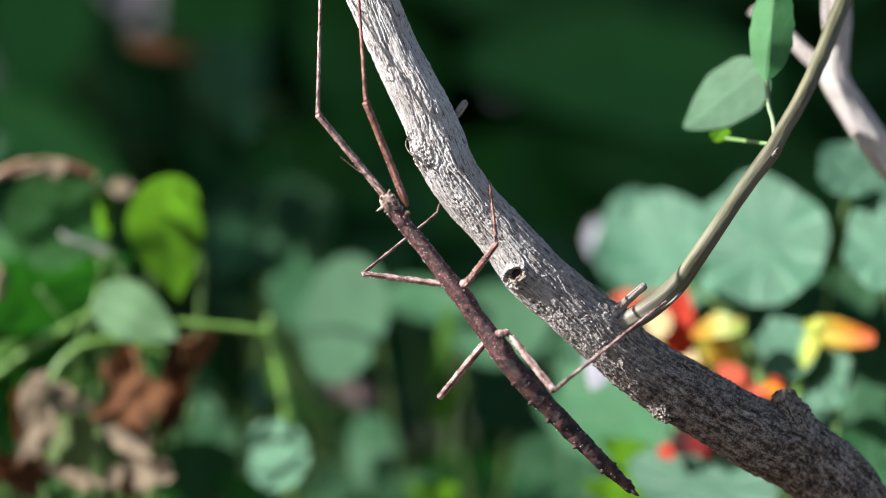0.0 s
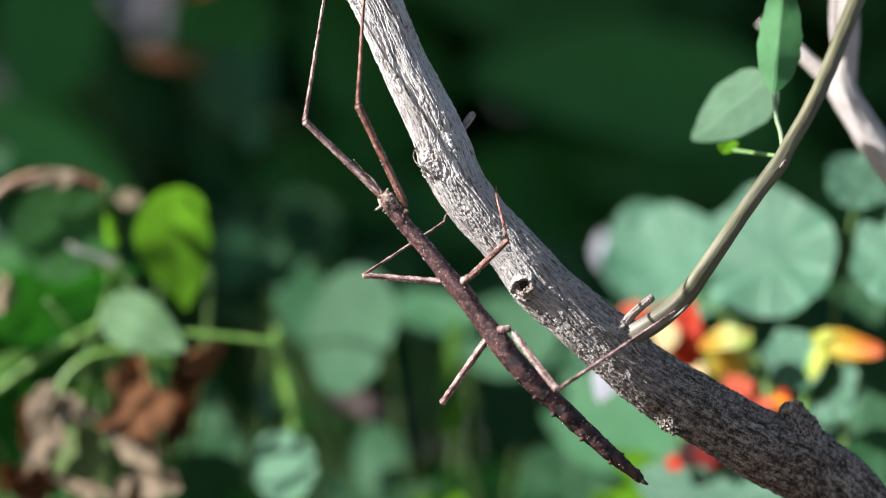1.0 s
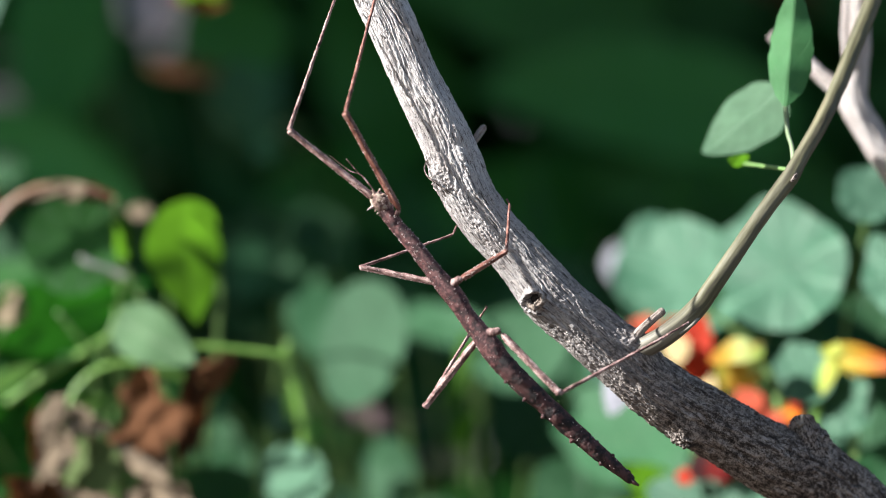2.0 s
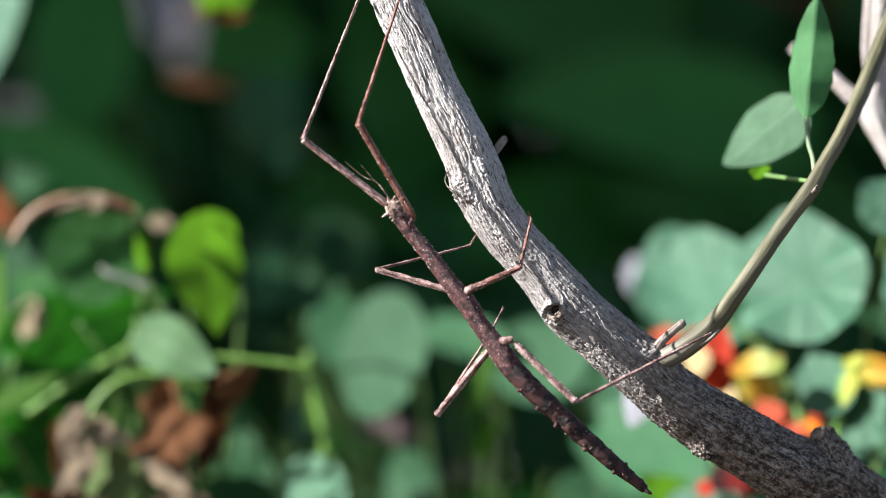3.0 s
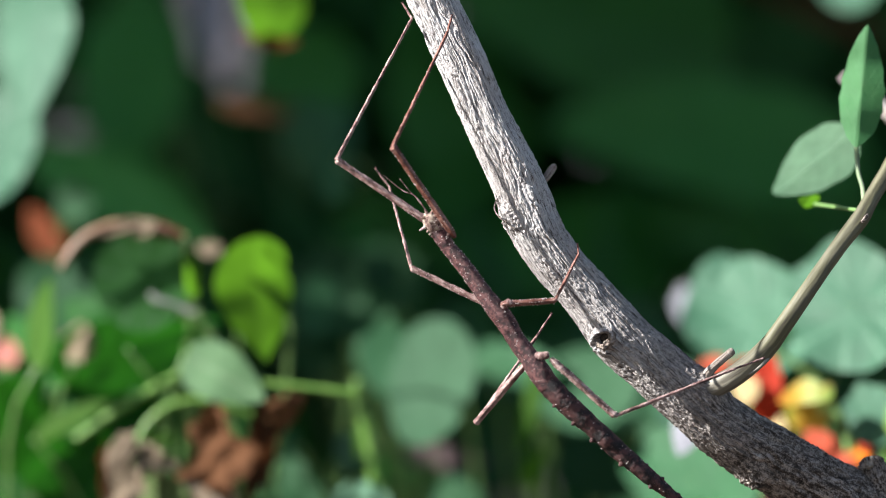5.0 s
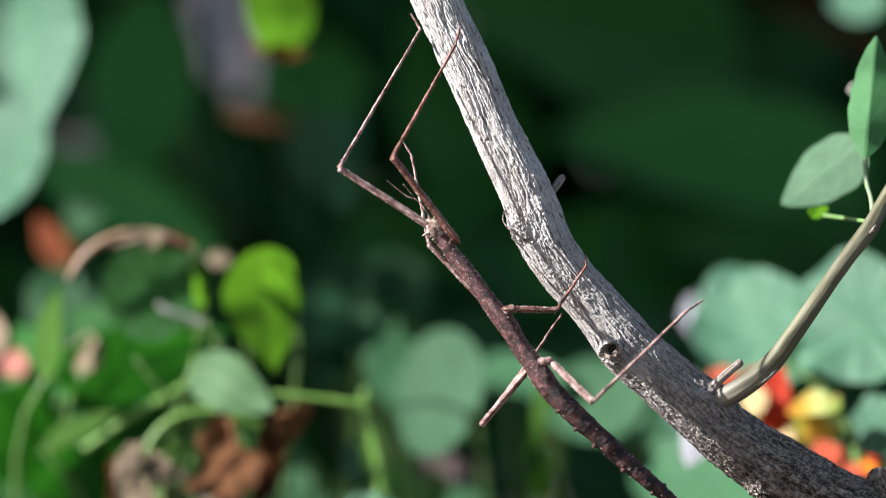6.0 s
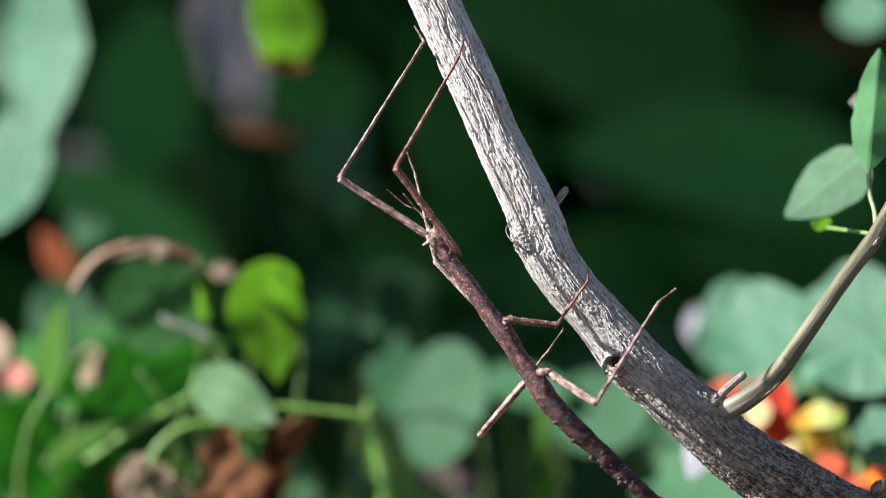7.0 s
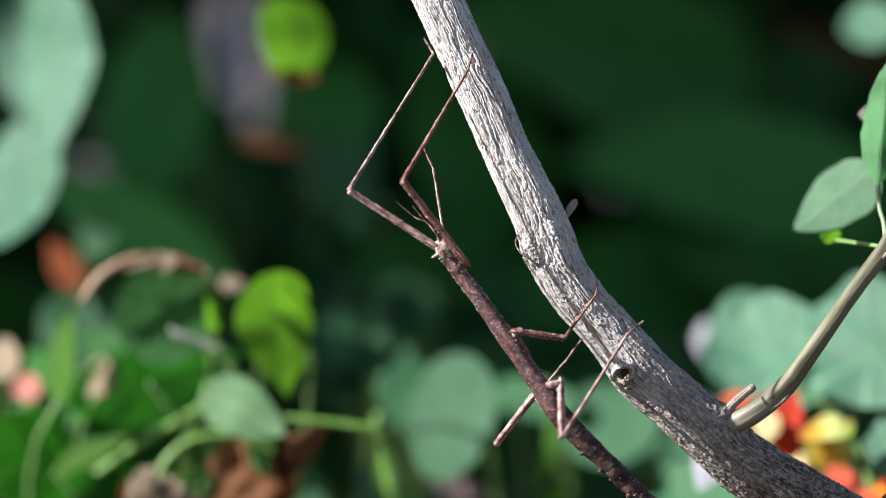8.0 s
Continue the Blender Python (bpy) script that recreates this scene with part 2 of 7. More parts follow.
def insect_material(name, low, mid, high, grain, stretch=1.0, band=0.0):
    """Blotched, grainy skin; band: the length of the body rings, which darken towards their ends."""
    n = Nodes(name)
    at = n.coords((1, 1, stretch))
    fine = n.noise(at, 3600, 4, 0.7)
    blot = n.noise(at, 900, 5, 0.68)
    if band:
        tex = n.add("ShaderNodeTexCoord")
        sep = n.add("ShaderNodeSeparateXYZ")
        n.link(tex.outputs["UV"], sep.inputs[0])
        blot = n.math("ADD", n.math("MULTIPLY", n.noise(at, 520, 5, 0.7), 1.1), n.math("MULTIPLY", n.math("SINE", n.math("MULTIPLY", sep.outputs[1], 2 * math.pi / band)), 0.045))
    col = n.ramp(blot, [(0.38, low), (0.49, mid), (0.60, high)])
    dots = n.ramp(fine, [(0.60, (0, 0, 0)), (0.70, (1, 1, 1))])
    col = n.mix(n.math("MULTIPLY", dots, 0.40), col, grain)
    n.bump(n.math("ADD", fine, blot), 0.75, 0.0004)
    return n.done(col, 0.5, 0.3)


SKIN = insect_material("insect_skin", (0.018, 0.006, 0.0065), (0.058, 0.019, 0.0195), (0.16, 0.065, 0.061), (0.42, 0.30, 0.28))
SKIN_DARK = insect_material("insect_abdomen_skin", (0.004, 0.0025, 0.003), (0.011, 0.005, 0.0055), (0.075, 0.030, 0.028), (0.32, 0.22, 0.21), 1.0, 0.0046)
LIMB = insect_material("insect_limb", (0.045, 0.022, 0.019), (0.19, 0.10, 0.088), (0.46, 0.33, 0.30), (0.66, 0.56, 0.52), 0.35)
LIMB_RED = insect_material("insect_limb_red", (0.055, 0.018, 0.012), (0.16, 0.055, 0.036), (0.32, 0.165, 0.13), (0.50, 0.37, 0.33), 0.35)
HEAD_SKIN = insect_material("insect_head_skin", (0.06, 0.030, 0.026), (0.25, 0.155, 0.125), (0.46, 0.39, 0.30), (0.64, 0.54, 0.48))
GRANULE = insect_material("insect_granule", (0.42, 0.31, 0.28), (0.58, 0.48, 0.44), (0.75, 0.67, 0.63), (0.8, 0.72, 0.68))


def eye_material():
    n = Nodes("insect_eye")
    return n.done(n.ramp(n.noise(n.coords((1, 1, 1)), 3000, 2), [(0.4, (0.05, 0.03, 0.02)), (0.6, (0.14, 0.09, 0.06))]), 0.15, 0.6)


EYE = eye_material()


def soil_material():
    n = Nodes("soil")
    at = n.coords((1, 1, 1))
    col = n.ramp(n.noise(at, 30, 6, 0.7), [(0.3, (0.045, 0.034, 0.027)), (0.7, (0.14, 0.105, 0.085))])
    n.bump(n.noise(at, 120, 5), 0.8, 0.01)
    return n.done(col, 0.95, 0.1)


def plaster_material():
    n = Nodes("wall_plaster")
    at = n.coords((1, 1, 1))
    col = n.ramp(n.noise(at, 4, 6, 0.65), [(0.3, (0.17, 0.15, 0.165)), (0.7, (0.34, 0.32, 0.35))])
    n.bump(n.noise(at, 150, 4), 0.4, 0.004)
    return n.done(col, 0.9, 0.15)


SOIL, WALL = soil_material(), plaster_material()


# ---------------- shape helpers ----------------
def value_noise(p, seed=0):
    """Smooth noise of -1..1 at an array of points, vectorised."""
    p = np.asarray(p, float) + 37.17 * seed
    i = np.floor(p).astype(np.int64)
    f = p - i
    f = f * f * (3 - 2 * f)

    def corner(dx, dy, dz):
        h = (i[..., 0] + dx) * 374761393 + (i[..., 1] + dy) * 668265263 + (i[..., 2] + dz) * 2147483647 + seed * 974711
        h = (h ^ (h >> 13)) * 1274126177
        h = h ^ (h >> 16)
        return (h & 0xFFFF) / 32767.5 - 1.0

    x, y, z = f[..., 0], f[..., 1], f[..., 2]
    a = corner(0, 0, 0) * (1 - x) + corner(1, 0, 0) * x
    b = corner(0, 1, 0) * (1 - x) + corner(1, 1, 0) * x
    c = corner(0, 0, 1) * (1 - x) + corner(1, 0, 1) * x
    d = corner(0, 1, 1) * (1 - x) + corner(1, 1, 1) * x
    return (a * (1 - y) + b * y) * (1 - z) + (c * (1 - y) + d * y) * z


def spline(points, count, shares=((0, 0), (1, 1))):
    """A smooth line of count points through the given ones (rows of any width), spaced evenly by length or by (share of the points, share of the length)."""
    p = np.array(points, float)
    p = np.vstack([2 * p[0] - p[1], p, 2 * p[-1] - p[-2]])
    dense = []
    for k in range(1, len(p) - 2):
        for u in np.linspace(0, 1, 24, endpoint=False):
            dense.append(0.5 * (2 * p[k] + (p[k + 1] - p[k - 1]) * u + (2 * p[k - 1] - 5 * p[k] + 4 * p[k + 1] - p[k + 2]) * u * u
                                + (3 * p[k] - p[k - 1] - 3 * p[k + 1] + p[k + 2]) * u ** 3))
    dense.append(p[-2])
    dense = np.array(dense)
    step = np.r_[0, np.cumsum(np.linalg.norm(np.diff(dense[:, :3], axis=0), axis=1))]
    at = step[-1] * np.interp(np.linspace(0, 1, count), [s for s, _ in shares], [f for _, f in shares])
    return np.stack([np.interp(at, step, dense[:, k]) for k in range(dense.shape[1])], axis=1), at


def tube_data(points, seg, count, relief=None, shares=((0, 0), (1, 1))):
    """Vertices, faces and UVs (metres) of a closed tube along points (x, y, z, radius). relief(p, normal, length, angle) gives what is added to the radius."""
    line, at = spline(points, count, shares)
    c, r = line[:, :3], line[:, 3]
    tang = np.gradient(c, at, axis=0)
    tang /= np.linalg.norm(tang, axis=1)[:, None]
    side = np.cross(tang, (0.13, 1.0, 0.07))
    side /= np.linalg.norm(side, axis=1)[:, None]
    front = np.cross(side, tang)
    ang = np.linspace(0, 2 * math.pi, seg, endpoint=False)
    normal = side[:, None] * np.cos(ang)[None, :, None] + front[:, None] * np.sin(ang)[None, :, None]
    base = c[:, None] + normal * r[:, None, None]
    if relief is not None:
        base = base + normal * relief(base, normal, np.broadcast_to(at[:, None], base.shape[:2]), np.broadcast_to(ang[None], base.shape[:2]))[..., None]
    verts = np.vstack([base.reshape(-1, 3), c[0], c[-1]])
    rows, cols = np.meshgrid(np.arange(count - 1), np.arange(seg), indexing="ij")
    nxt = (cols + 1) % seg
    quads = np.stack([rows * seg + cols, (rows + 1) * seg + cols, (rows + 1) * seg + nxt, rows * seg + nxt], axis=-1).reshape(-1, 4)
    faces = quads.tolist()
    first, last = count * seg, count * seg + 1
    faces += [(first, k, (k + 1) % seg) for k in range(seg)]
    top = (count - 1) * seg
    faces += [(last, top + (k + 1) % seg, top + k) for k in range(seg)]
    ring = np.mean(r) * 2 * math.pi
    j, i = cols.ravel(), rows.ravel()
    u0, u1, v0, v1 = ring * j / seg, ring * (j + 1) / seg, at[i], at[i + 1]
    uv = np.stack([u0, v0, u0, v1, u1, v1, u1, v0], axis=1).reshape(-1, 2)
    uv = np.vstack([uv, np.zeros((6 * seg, 2))])
    return verts, faces, uv


def mesh_of(name, verts, faces, uv=None, smooth=True):
    me = bpy.data.meshes.new(name)
    me.from_pydata([tuple(v) for v in verts], [], faces)
    if uv is not None:
        layer = me.uv_layers.new(name="UVMap")
        layer.data.foreach_set("uv", np.array(uv, dtype=np.float32).ravel())
    if smooth:
        me.polygons.foreach_set("use_smooth", np.ones(len(me.polygons), dtype=bool))
    me.update()
    return me


def part(name, me, material, parent=None, label="", at=None):
    """Links a mesh as one object under a thing or a part."""
    me.materials.append(material)
    if any(p.material_index for p in me.polygons):
        me.materials.append(GRANULE)
    ob = new(name, me)
    if parent is not None:
        ob.parent = parent
    if at is not None:
        ob.matrix_basis = at if isinstance(at, Matrix) else Matrix.Translation(at)
    return tagged(ob, label) if label else ob


def tube(name, points, material, parent=None, label="", seg=12, count=24, relief=None, at=None):
    return part(name, mesh_of(name, *tube_data(points, seg, count, relief)), material, parent, label, at)


def thing(name, at, label, category, group=""):
    ob = new(name)
    ob.empty_display_size = 0.01
    ob.matrix_basis = at if isinstance(at, Matrix) else Matrix.Translation(at)
    return tagged(ob, label, category, group)


def joined(pieces):
    """One mesh's data out of several (verts, faces, uv)."""
    verts, faces, uv, n = [], [], [], 0
    for v, f, u in pieces:
        verts.append(np.asarray(v, float))
        faces += [tuple(k + n for k in face) for face in f]
        uv += list(u)
        n += len(v)
    return np.vstack(verts), faces, uv


def cone_data(base, way, radius, height, seg=5):
    """A small blunt spine."""
    way = Vector(way).normalized()
    q = way.to_track_quat("Z", "Y").to_matrix()
    ring = [np.array(Vector(base) + q @ Vector((radius * math.cos(a), radius * math.sin(a), -radius * 0.3))) for a in np.linspace(0, 2 * math.pi, seg, endpoint=False)]
    ring2 = [np.array(Vector(base) + q @ Vector((radius * 0.55 * math.cos(a), radius * 0.55 * math.sin(a), height * 0.6))) for a in np.linspace(0, 2 * math.pi, seg, endpoint=False)]
    verts = ring + ring2 + [np.array(Vector(base) + way * height)]
    faces = []
    for k in range(seg):
        m = (k + 1) % seg
        faces += [(k, m, seg + m, seg + k), (seg + k, seg + m, 2 * seg)]
    return np.array(verts), faces, [(0, 0)] * (7 * seg)


# ---------------- ground and wall ----------------
def build_ground():
    n = 90
    g = np.linspace(-1, 1, n)
    g = np.sign(g) * np.abs(g) ** 3 * 400
    xs, ys = np.meshgrid(g, g, indexing="ij")
    near = np.exp(-(xs ** 2 + ys ** 2) / 40)
    p = np.stack([xs * 3, ys * 3, xs * 0], axis=-1)
    zs = near * (0.012 * value_noise(p, 3) + 0.006 * value_noise(p * 4, 4)) - 0.012
    faces = [(i * n + j, (i + 1) * n + j, (i + 1) * n + j + 1, i * n + j + 1) for i in range(n - 1) for j in range(n - 1)]
    ob = part("ground", mesh_of("ground", np.stack([xs, ys, zs], axis=-1).reshape(-1, 3), faces), SOIL)
    tagged(ob, "dark crumbly garden soil under the plants", "ground", kind="structure")


def build_wall():
    bm = bmesh.new()
    bmesh.ops.create_cube(bm, size=1, matrix=Matrix.Translation((0, 2.6, 0.6)) @ Matrix.Diagonal((9, 0.2, 1.3, 1)))
    bmesh.ops.create_cube(bm, size=1, matrix=Matrix.Translation((0, 2.6, 1.28)) @ Matrix.Diagonal((9.1, 0.28, 0.06, 1)))
    bmesh.ops.bevel(bm, geom=bm.edges[:], offset=0.01, segments=2, affect="EDGES")
    me = bpy.data.meshes.new("garden_wall")
    bm.to_mesh(me)
    bm.free()
    tagged(part("wall_north", me, WALL), "mauve-grey plastered garden wall with a coping", "wall", kind="structure")


build_ground()
build_wall()


# ---------------- the branch ----------------
def px(x, z, y=0.0):
    """A point near the branch from millimetres right of and above the view's level axis."""
    return (x / 1000, y / 1000, AXIS_Z + z / 1000)


KNOT, LUMP, CRUST, COLLAR = px(15.6, -5.3, -4.6), px(-5.4, 19.6, -2.5), px(47.4, -35.2, 3.0), px(38.4, -13.8, -3.0)
SWELL, RIDGE = px(66.9, -39.6, 5.6), px(78.7, -35.5, 13.2)
BRANCH_LINE = [
    (-39.5, 101, -4, 3.2), (-38.4, 99.4, -3.6, 4.7), (-33.4, 90, -1.5, 5.1), (-25.1, 74.1, 0, 5.11), (-14.9, 52.9, 0, 5.05), (-9.6, 40.9, 0, 5.05), (-3.6, 28.9, 0, 5.40),
    (1.5, 16.9, 0, 5.45), (5.6, 10.9, 0, 5.40), (11.0, 4.7, 0, 5.40), (16.4, -1.2, 0, 5.80), (20.6, -6.0, 0, 6.10), (26.2, -11.0, 0.4, 6.10),
    (35.0, -18.8, 2, 6.52), (41.7, -24.6, 4, 6.73), (49.2, -29.5, 6.4, 6.96), (61.4, -36.5, 10.2, 7.20), (69.2, -41.0, 13.2, 7.63), (76.8, -44.3, 16.2, 8.06),
    (84.9, -50.7, 19.5, 7.90), (91.5, -59.7, 22.5, 7.72), (96.7, -71.8, 26, 7.85), (103, -98, 31, 8.4), (109, -150, 36, 9.2), (113, -230, 42, 10.5),
    (116, -318, 50, 12.5)]


def bark_relief(p, normal, along, angle):
    q = np.stack([np.cos(angle) * 5.5, np.sin(angle) * 5.5, along * 1000], axis=-1)
    warp = q + 0.7 * value_noise(q * (0.5, 0.5, 0.25), 9)[..., None]
    low = np.clip((p[..., 0] - 0.034) / 0.018, 0, 1)
    mid = np.clip((p[..., 0] + 0.010) / 0.012, 0, 1) * (1 - low)
    up = 1 - low - mid
    lump = value_noise(q * (0.14, 0.14, 0.09), 1) * 0.30 + value_noise(q * (0.35, 0.35, 0.22), 14) * 0.13
    # long cracks between strands, finer splits in them, and flakes that lift on the older wood
    strand = -np.exp(-(value_noise(warp * (1.15, 1.15, 0.05), 2) / 0.17) ** 2)
    fine = -np.exp(-(value_noise(warp * (3.0, 3.0, 0.15), 5) / 0.28) ** 2)
    scale = value_noise(warp * (1.7, 1.7, 0.5), 6)
    flake = 1 - 2 * np.abs(value_noise((q + 1.6 * value_noise(q * (0.4, 0.4, 0.3), 15)[..., None]) * (0.95, 0.95, 0.26), 7))
    grit = value_noise(warp * (4.6, 4.6, 2.4), 8)
    crumb = value_noise(warp * (2.1, 2.1, 1.1), 16)
    h = lump + strand * (0.44 * up + 0.26 * mid + 0.14 * low) + fine * (0.22 * up + 0.20 * mid + 0.10 * low) + scale * (0.03 * up + 0.05 * mid + 0.15 * low)
    h += flake * (0.03 * up + 0.08 * mid + 0.36 * low) + grit * (0.09 * up + 0.15 * mid + 0.16 * low) + crumb * (0.01 * up + 0.04 * mid + 0.04 * low) + 0.10
    # the rib down the front of the younger wood
    lean = np.arccos(np.clip(normal @ np.array((0.40, -0.89, 0.23)), -1, 1)) + 0.05 * value_noise(q * (0.2, 0.2, 0.10), 21)
    h += 0.55 * np.clip((0.012 - p[..., 0]) / 0.012, 0, 1) * np.exp(-(lean / 0.38) ** 2)
    # the healed knot: a raised ring with a hollow
    d = np.linalg.norm(p - np.array(KNOT), axis=-1) * 1000 * (1 + 0.22 * scale + 0.12 * strand)
    h += (0.95 + 0.5 * grit + 0.3 * crumb) * np.exp(-((d - 2.15) / 0.6) ** 2) + 0.75 * np.exp(-(d / 4.4) ** 2) - (2.2 + grit) * np.exp(-(d / 1.4) ** 4)
    d = np.linalg.norm(p - np.array(LUMP), axis=-1) * 1000
    h += 0.75 * np.exp(-(d / 2.4) ** 2) + (0.6 * grit + 0.5 * crumb) * np.exp(-(d / 3.2) ** 2)
    d = np.linalg.norm(p - np.array(CRUST), axis=-1) * 1000
    h += (1.5 + 0.7 * grit + 0.5 * scale) * np.exp(-(d / 2.6) ** 2)
    for knob, high, size in ((SWELL, 1.2, 4.6), (RIDGE, 0.9, 3.0)):
        d = np.linalg.norm(p - np.array(knob), axis=-1) * 1000
        h += (high + 0.22 * grit + 0.2 * scale) * np.exp(-(d / size) ** 2)
    d = np.linalg.norm(p - np.array(COLLAR), axis=-1) * 1000
    h += (1.7 + 0.3 * np.sin(d * 3.4 + scale * 2) + 0.4 * crumb + 0.3 * grit) * np.exp(-(d / 4.0) ** 2)
    return h / 1000


branch = thing("branch", (0.116, 0.05, -0.018), "weathered grey-brown shrub branch with rough fibrous bark", "branch")
OFFSET = Vector((0.116, 0.05, -0.018))


def on_branch(rows):
    """Rows of millimetres (x, z, y, radius) in the branch's own space."""
    return [(x / 1000 - OFFSET.x, y / 1000 - OFFSET.y, AXIS_Z + z / 1000 - OFFSET.z, r / 1000) for x, z, y, r in rows]


stem_data = tube_data(on_branch(BRANCH_LINE), 320, 1500, lambda p, *rest: bark_relief(p + np.array(OFFSET), *rest), ((0, 0), (0.04, 0.05), (0.95, 0.58), (1, 1)))
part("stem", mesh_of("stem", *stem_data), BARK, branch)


# near-black tone that imitates the shade inside the knot
def hollow_material():
    n = Nodes("hollow_shade")
    return n.done(n.ramp(n.noise(n.coords((1, 1, 1)), 2600, 4), [(0.35, (0.012, 0.010, 0.009)), (0.7, (0.075, 0.06, 0.05))]), 0.95, 0.1)


def rough(amount, seed, freq=700.0):
    return lambda p, normal, along, angle: amount * value_noise(np.stack([np.cos(angle) * 1.6, np.sin(angle) * 1.6, along * freq], axis=-1), seed)


# a plug added to the hollow, its shade painted as a dark colour
tube("knot_shade_plug", on_branch([(16.3, -4.7, -3.4, 1.3), (15.85, -5.1, -4.4, 1.25), (15.65, -5.25, -4.85, 0.95), (15.6, -5.3, -4.95, 0.3)]), hollow_material(), branch, "dark plug that stands in for shade in a healed knot", 16, 20, rough(0.0003, 21))
# the rolled rim of the healed knot, open on one side, and the wood curling out of its hollow
KNOT_X, KNOT_Z = Vector((0.83, -0.53, 0.12)), Vector((0.12, 0.38, 0.92))
for label, size, start, end, thick, lift in (("rolled rim of a healed knot", 2.05, -2.9, 3.3, 0.62, 5.6), ("pale curl of wood in the knot", 1.0, -1.7, 1.5, 0.36, 5.35)):
    rim = [(15.75 + size * (KNOT_X.x * math.cos(a) + KNOT_Z.x * math.sin(a)), -5.2 + size * (KNOT_X.z * math.cos(a) + KNOT_Z.z * math.sin(a)),
            -lift + size * (KNOT_X.y * math.cos(a) + KNOT_Z.y * math.sin(a)), thick * (0.35 + 0.65 * math.sin(math.pi * min(1, 0.12 + k / 14))))
           for k, a in enumerate(np.linspace(start, end, 14))]
    tube("knot_lip", on_branch(rim), BARK_KNOT, branch, label, 14, 90, lambda p, n, along, angle: 0.00022 * value_noise(p * 1500, 81) + 0.00016 * value_noise(p * 3800, 82))
# the living side shoot, with swollen nodes
side_shoot = tube("side_shoot", on_branch([(31.5, -19.5, 3.5, 2.3), (36.5, -16.6, -0.8, 2.5), (41.5, -14.0, -3.2, 2.31), (46.3, -10.6, -3.4, 2.18), (50.5, -6.4, -3.0, 2.06), (52.5, -3.6, -2.8, 1.97),
                                           (58.5, 5.0, -1.0, 1.81), (64.6, 13.6, 2, 1.76), (70.0, 20.6, 5, 1.93), (72.0, 24.0, 6.5, 1.76), (79.0, 35.8, 13, 1.72), (86.6, 52.4, 22, 1.81),
                                           (96.0, 74.0, 34, 1.76), (110.0, 110.0, 50, 1.60), (121.0, 150.0, 60, 1.18)]),
                  TWIG, branch, "smooth olive-green side shoot with nodes", 28, 170, rough(0.00012, 11, 350.0))
tube("bark_lip", on_branch([(46.0, -12.6, -4.9, 0.33), (48.4, -11.0, -5.1, 0.36), (49.6, -9.7, -4.6, 0.49), (50.4, -8.9, -4.0, 0.20)]), TWIG, side_shoot, "", 10, 20, rough(0.0001, 12))
tube("leaf_scar", on_branch([(70.2, 19.8, 2.4, 0.35), (70.9, 20.6, 2.2, 0.52), (71.5, 21.6, 2.9, 0.28)]), BARK_OLD_SHADE, side_shoot, "", 10, 14, rough(0.0001, 13))
# snapped twigs
snag = tube("snapped_twig", on_branch([(36.7, -13.8, -2.2, 1.2), (38.1, -11.8, -2.8, 0.95), (40.1, -9.9, -3.0, 0.85), (41.9, -8.4, -3.1, 0.88), (42.4, -8.0, -3.1, 0.82)]), BARK_PALE, branch,
            "dry snapped twig with a pale end", 16, 40, rough(0.0001, 14))
tube("broken_end", on_branch([(42.1, -8.25, -3.1, 0.92), (42.8, -7.65, -3.1, 0.75), (43.0, -7.5, -3.1, 0.2)]), WOOD, snag, "", 12, 8, rough(0.0002, 15))
tube("snapped_twig", on_branch([(0.4, 25.8, 4.5, 0.8), (2.6, 28.4, 6.5, 0.75), (4.4, 31.0, 8, 0.8), (4.9, 31.6, 8.4, 0.55)]), BARK_PALE, branch, "", 14, 30, rough(0.00012, 16))
tube("bark_curl", on_branch([(-6.9, 24.3, -1.5, 0.08), (-7.6, 23.5, -2.4, 0.12), (-7.85, 22.0, -3.0, 0.14), (-7.2, 20.6, -3.9, 0.17), (-5.7, 19.3, -4.9, 0.18), (-3.8, 17.9, -5.5, 0.14), (-2.3, 17.1, -5.3, 0.06)]),
     BARK_OLD_SHADE, branch, "", 8, 40, rough(0.00012, 17))
nub = tube("pruned_stub", on_branch([(76.0, -41.0, 14.0, 6.0), (75.2, -36.6, 12.6, 4.2), (73.9, -33.0, 11.6, 2.9), (73.4, -30.9, 11.2, 2.3), (73.3, -30.2, 11.2, 1.3)]), BARK_OLD_SHADE, branch,
           "old pruned stub with a ragged rim", 64, 90, lambda p, n, along, angle: 0.0006 * value_noise(np.stack([np.cos(angle) * 1.6, np.sin(angle) * 1.6, along * 500], axis=-1), 18) + 0.0004 * value_noise(p * 1300, 22) + 0.00025 * value_noise(p * 3200, 23))
tube("cut_face", on_branch([(72.6, -33.0, 9.9, 0.7), (72.7, -31.9, 9.5, 0.9), (72.9, -30.5, 9.5, 0.6), (72.9, -30.1, 9.5, 0.2)]), WOOD, nub, "", 24, 24, lambda p, n, along, angle: 0.0004 * value_noise(p * 1500, 19))
tube("bud_scale", on_branch([(79.3, -38.9, 13.5, 0.9), (80.0, -37.0, 13.3, 0.7), (80.3, -36.3, 13.3, 0.3)]), BARK_OLD_SHADE, branch, "", 10, 14, rough(0.0002, 20))


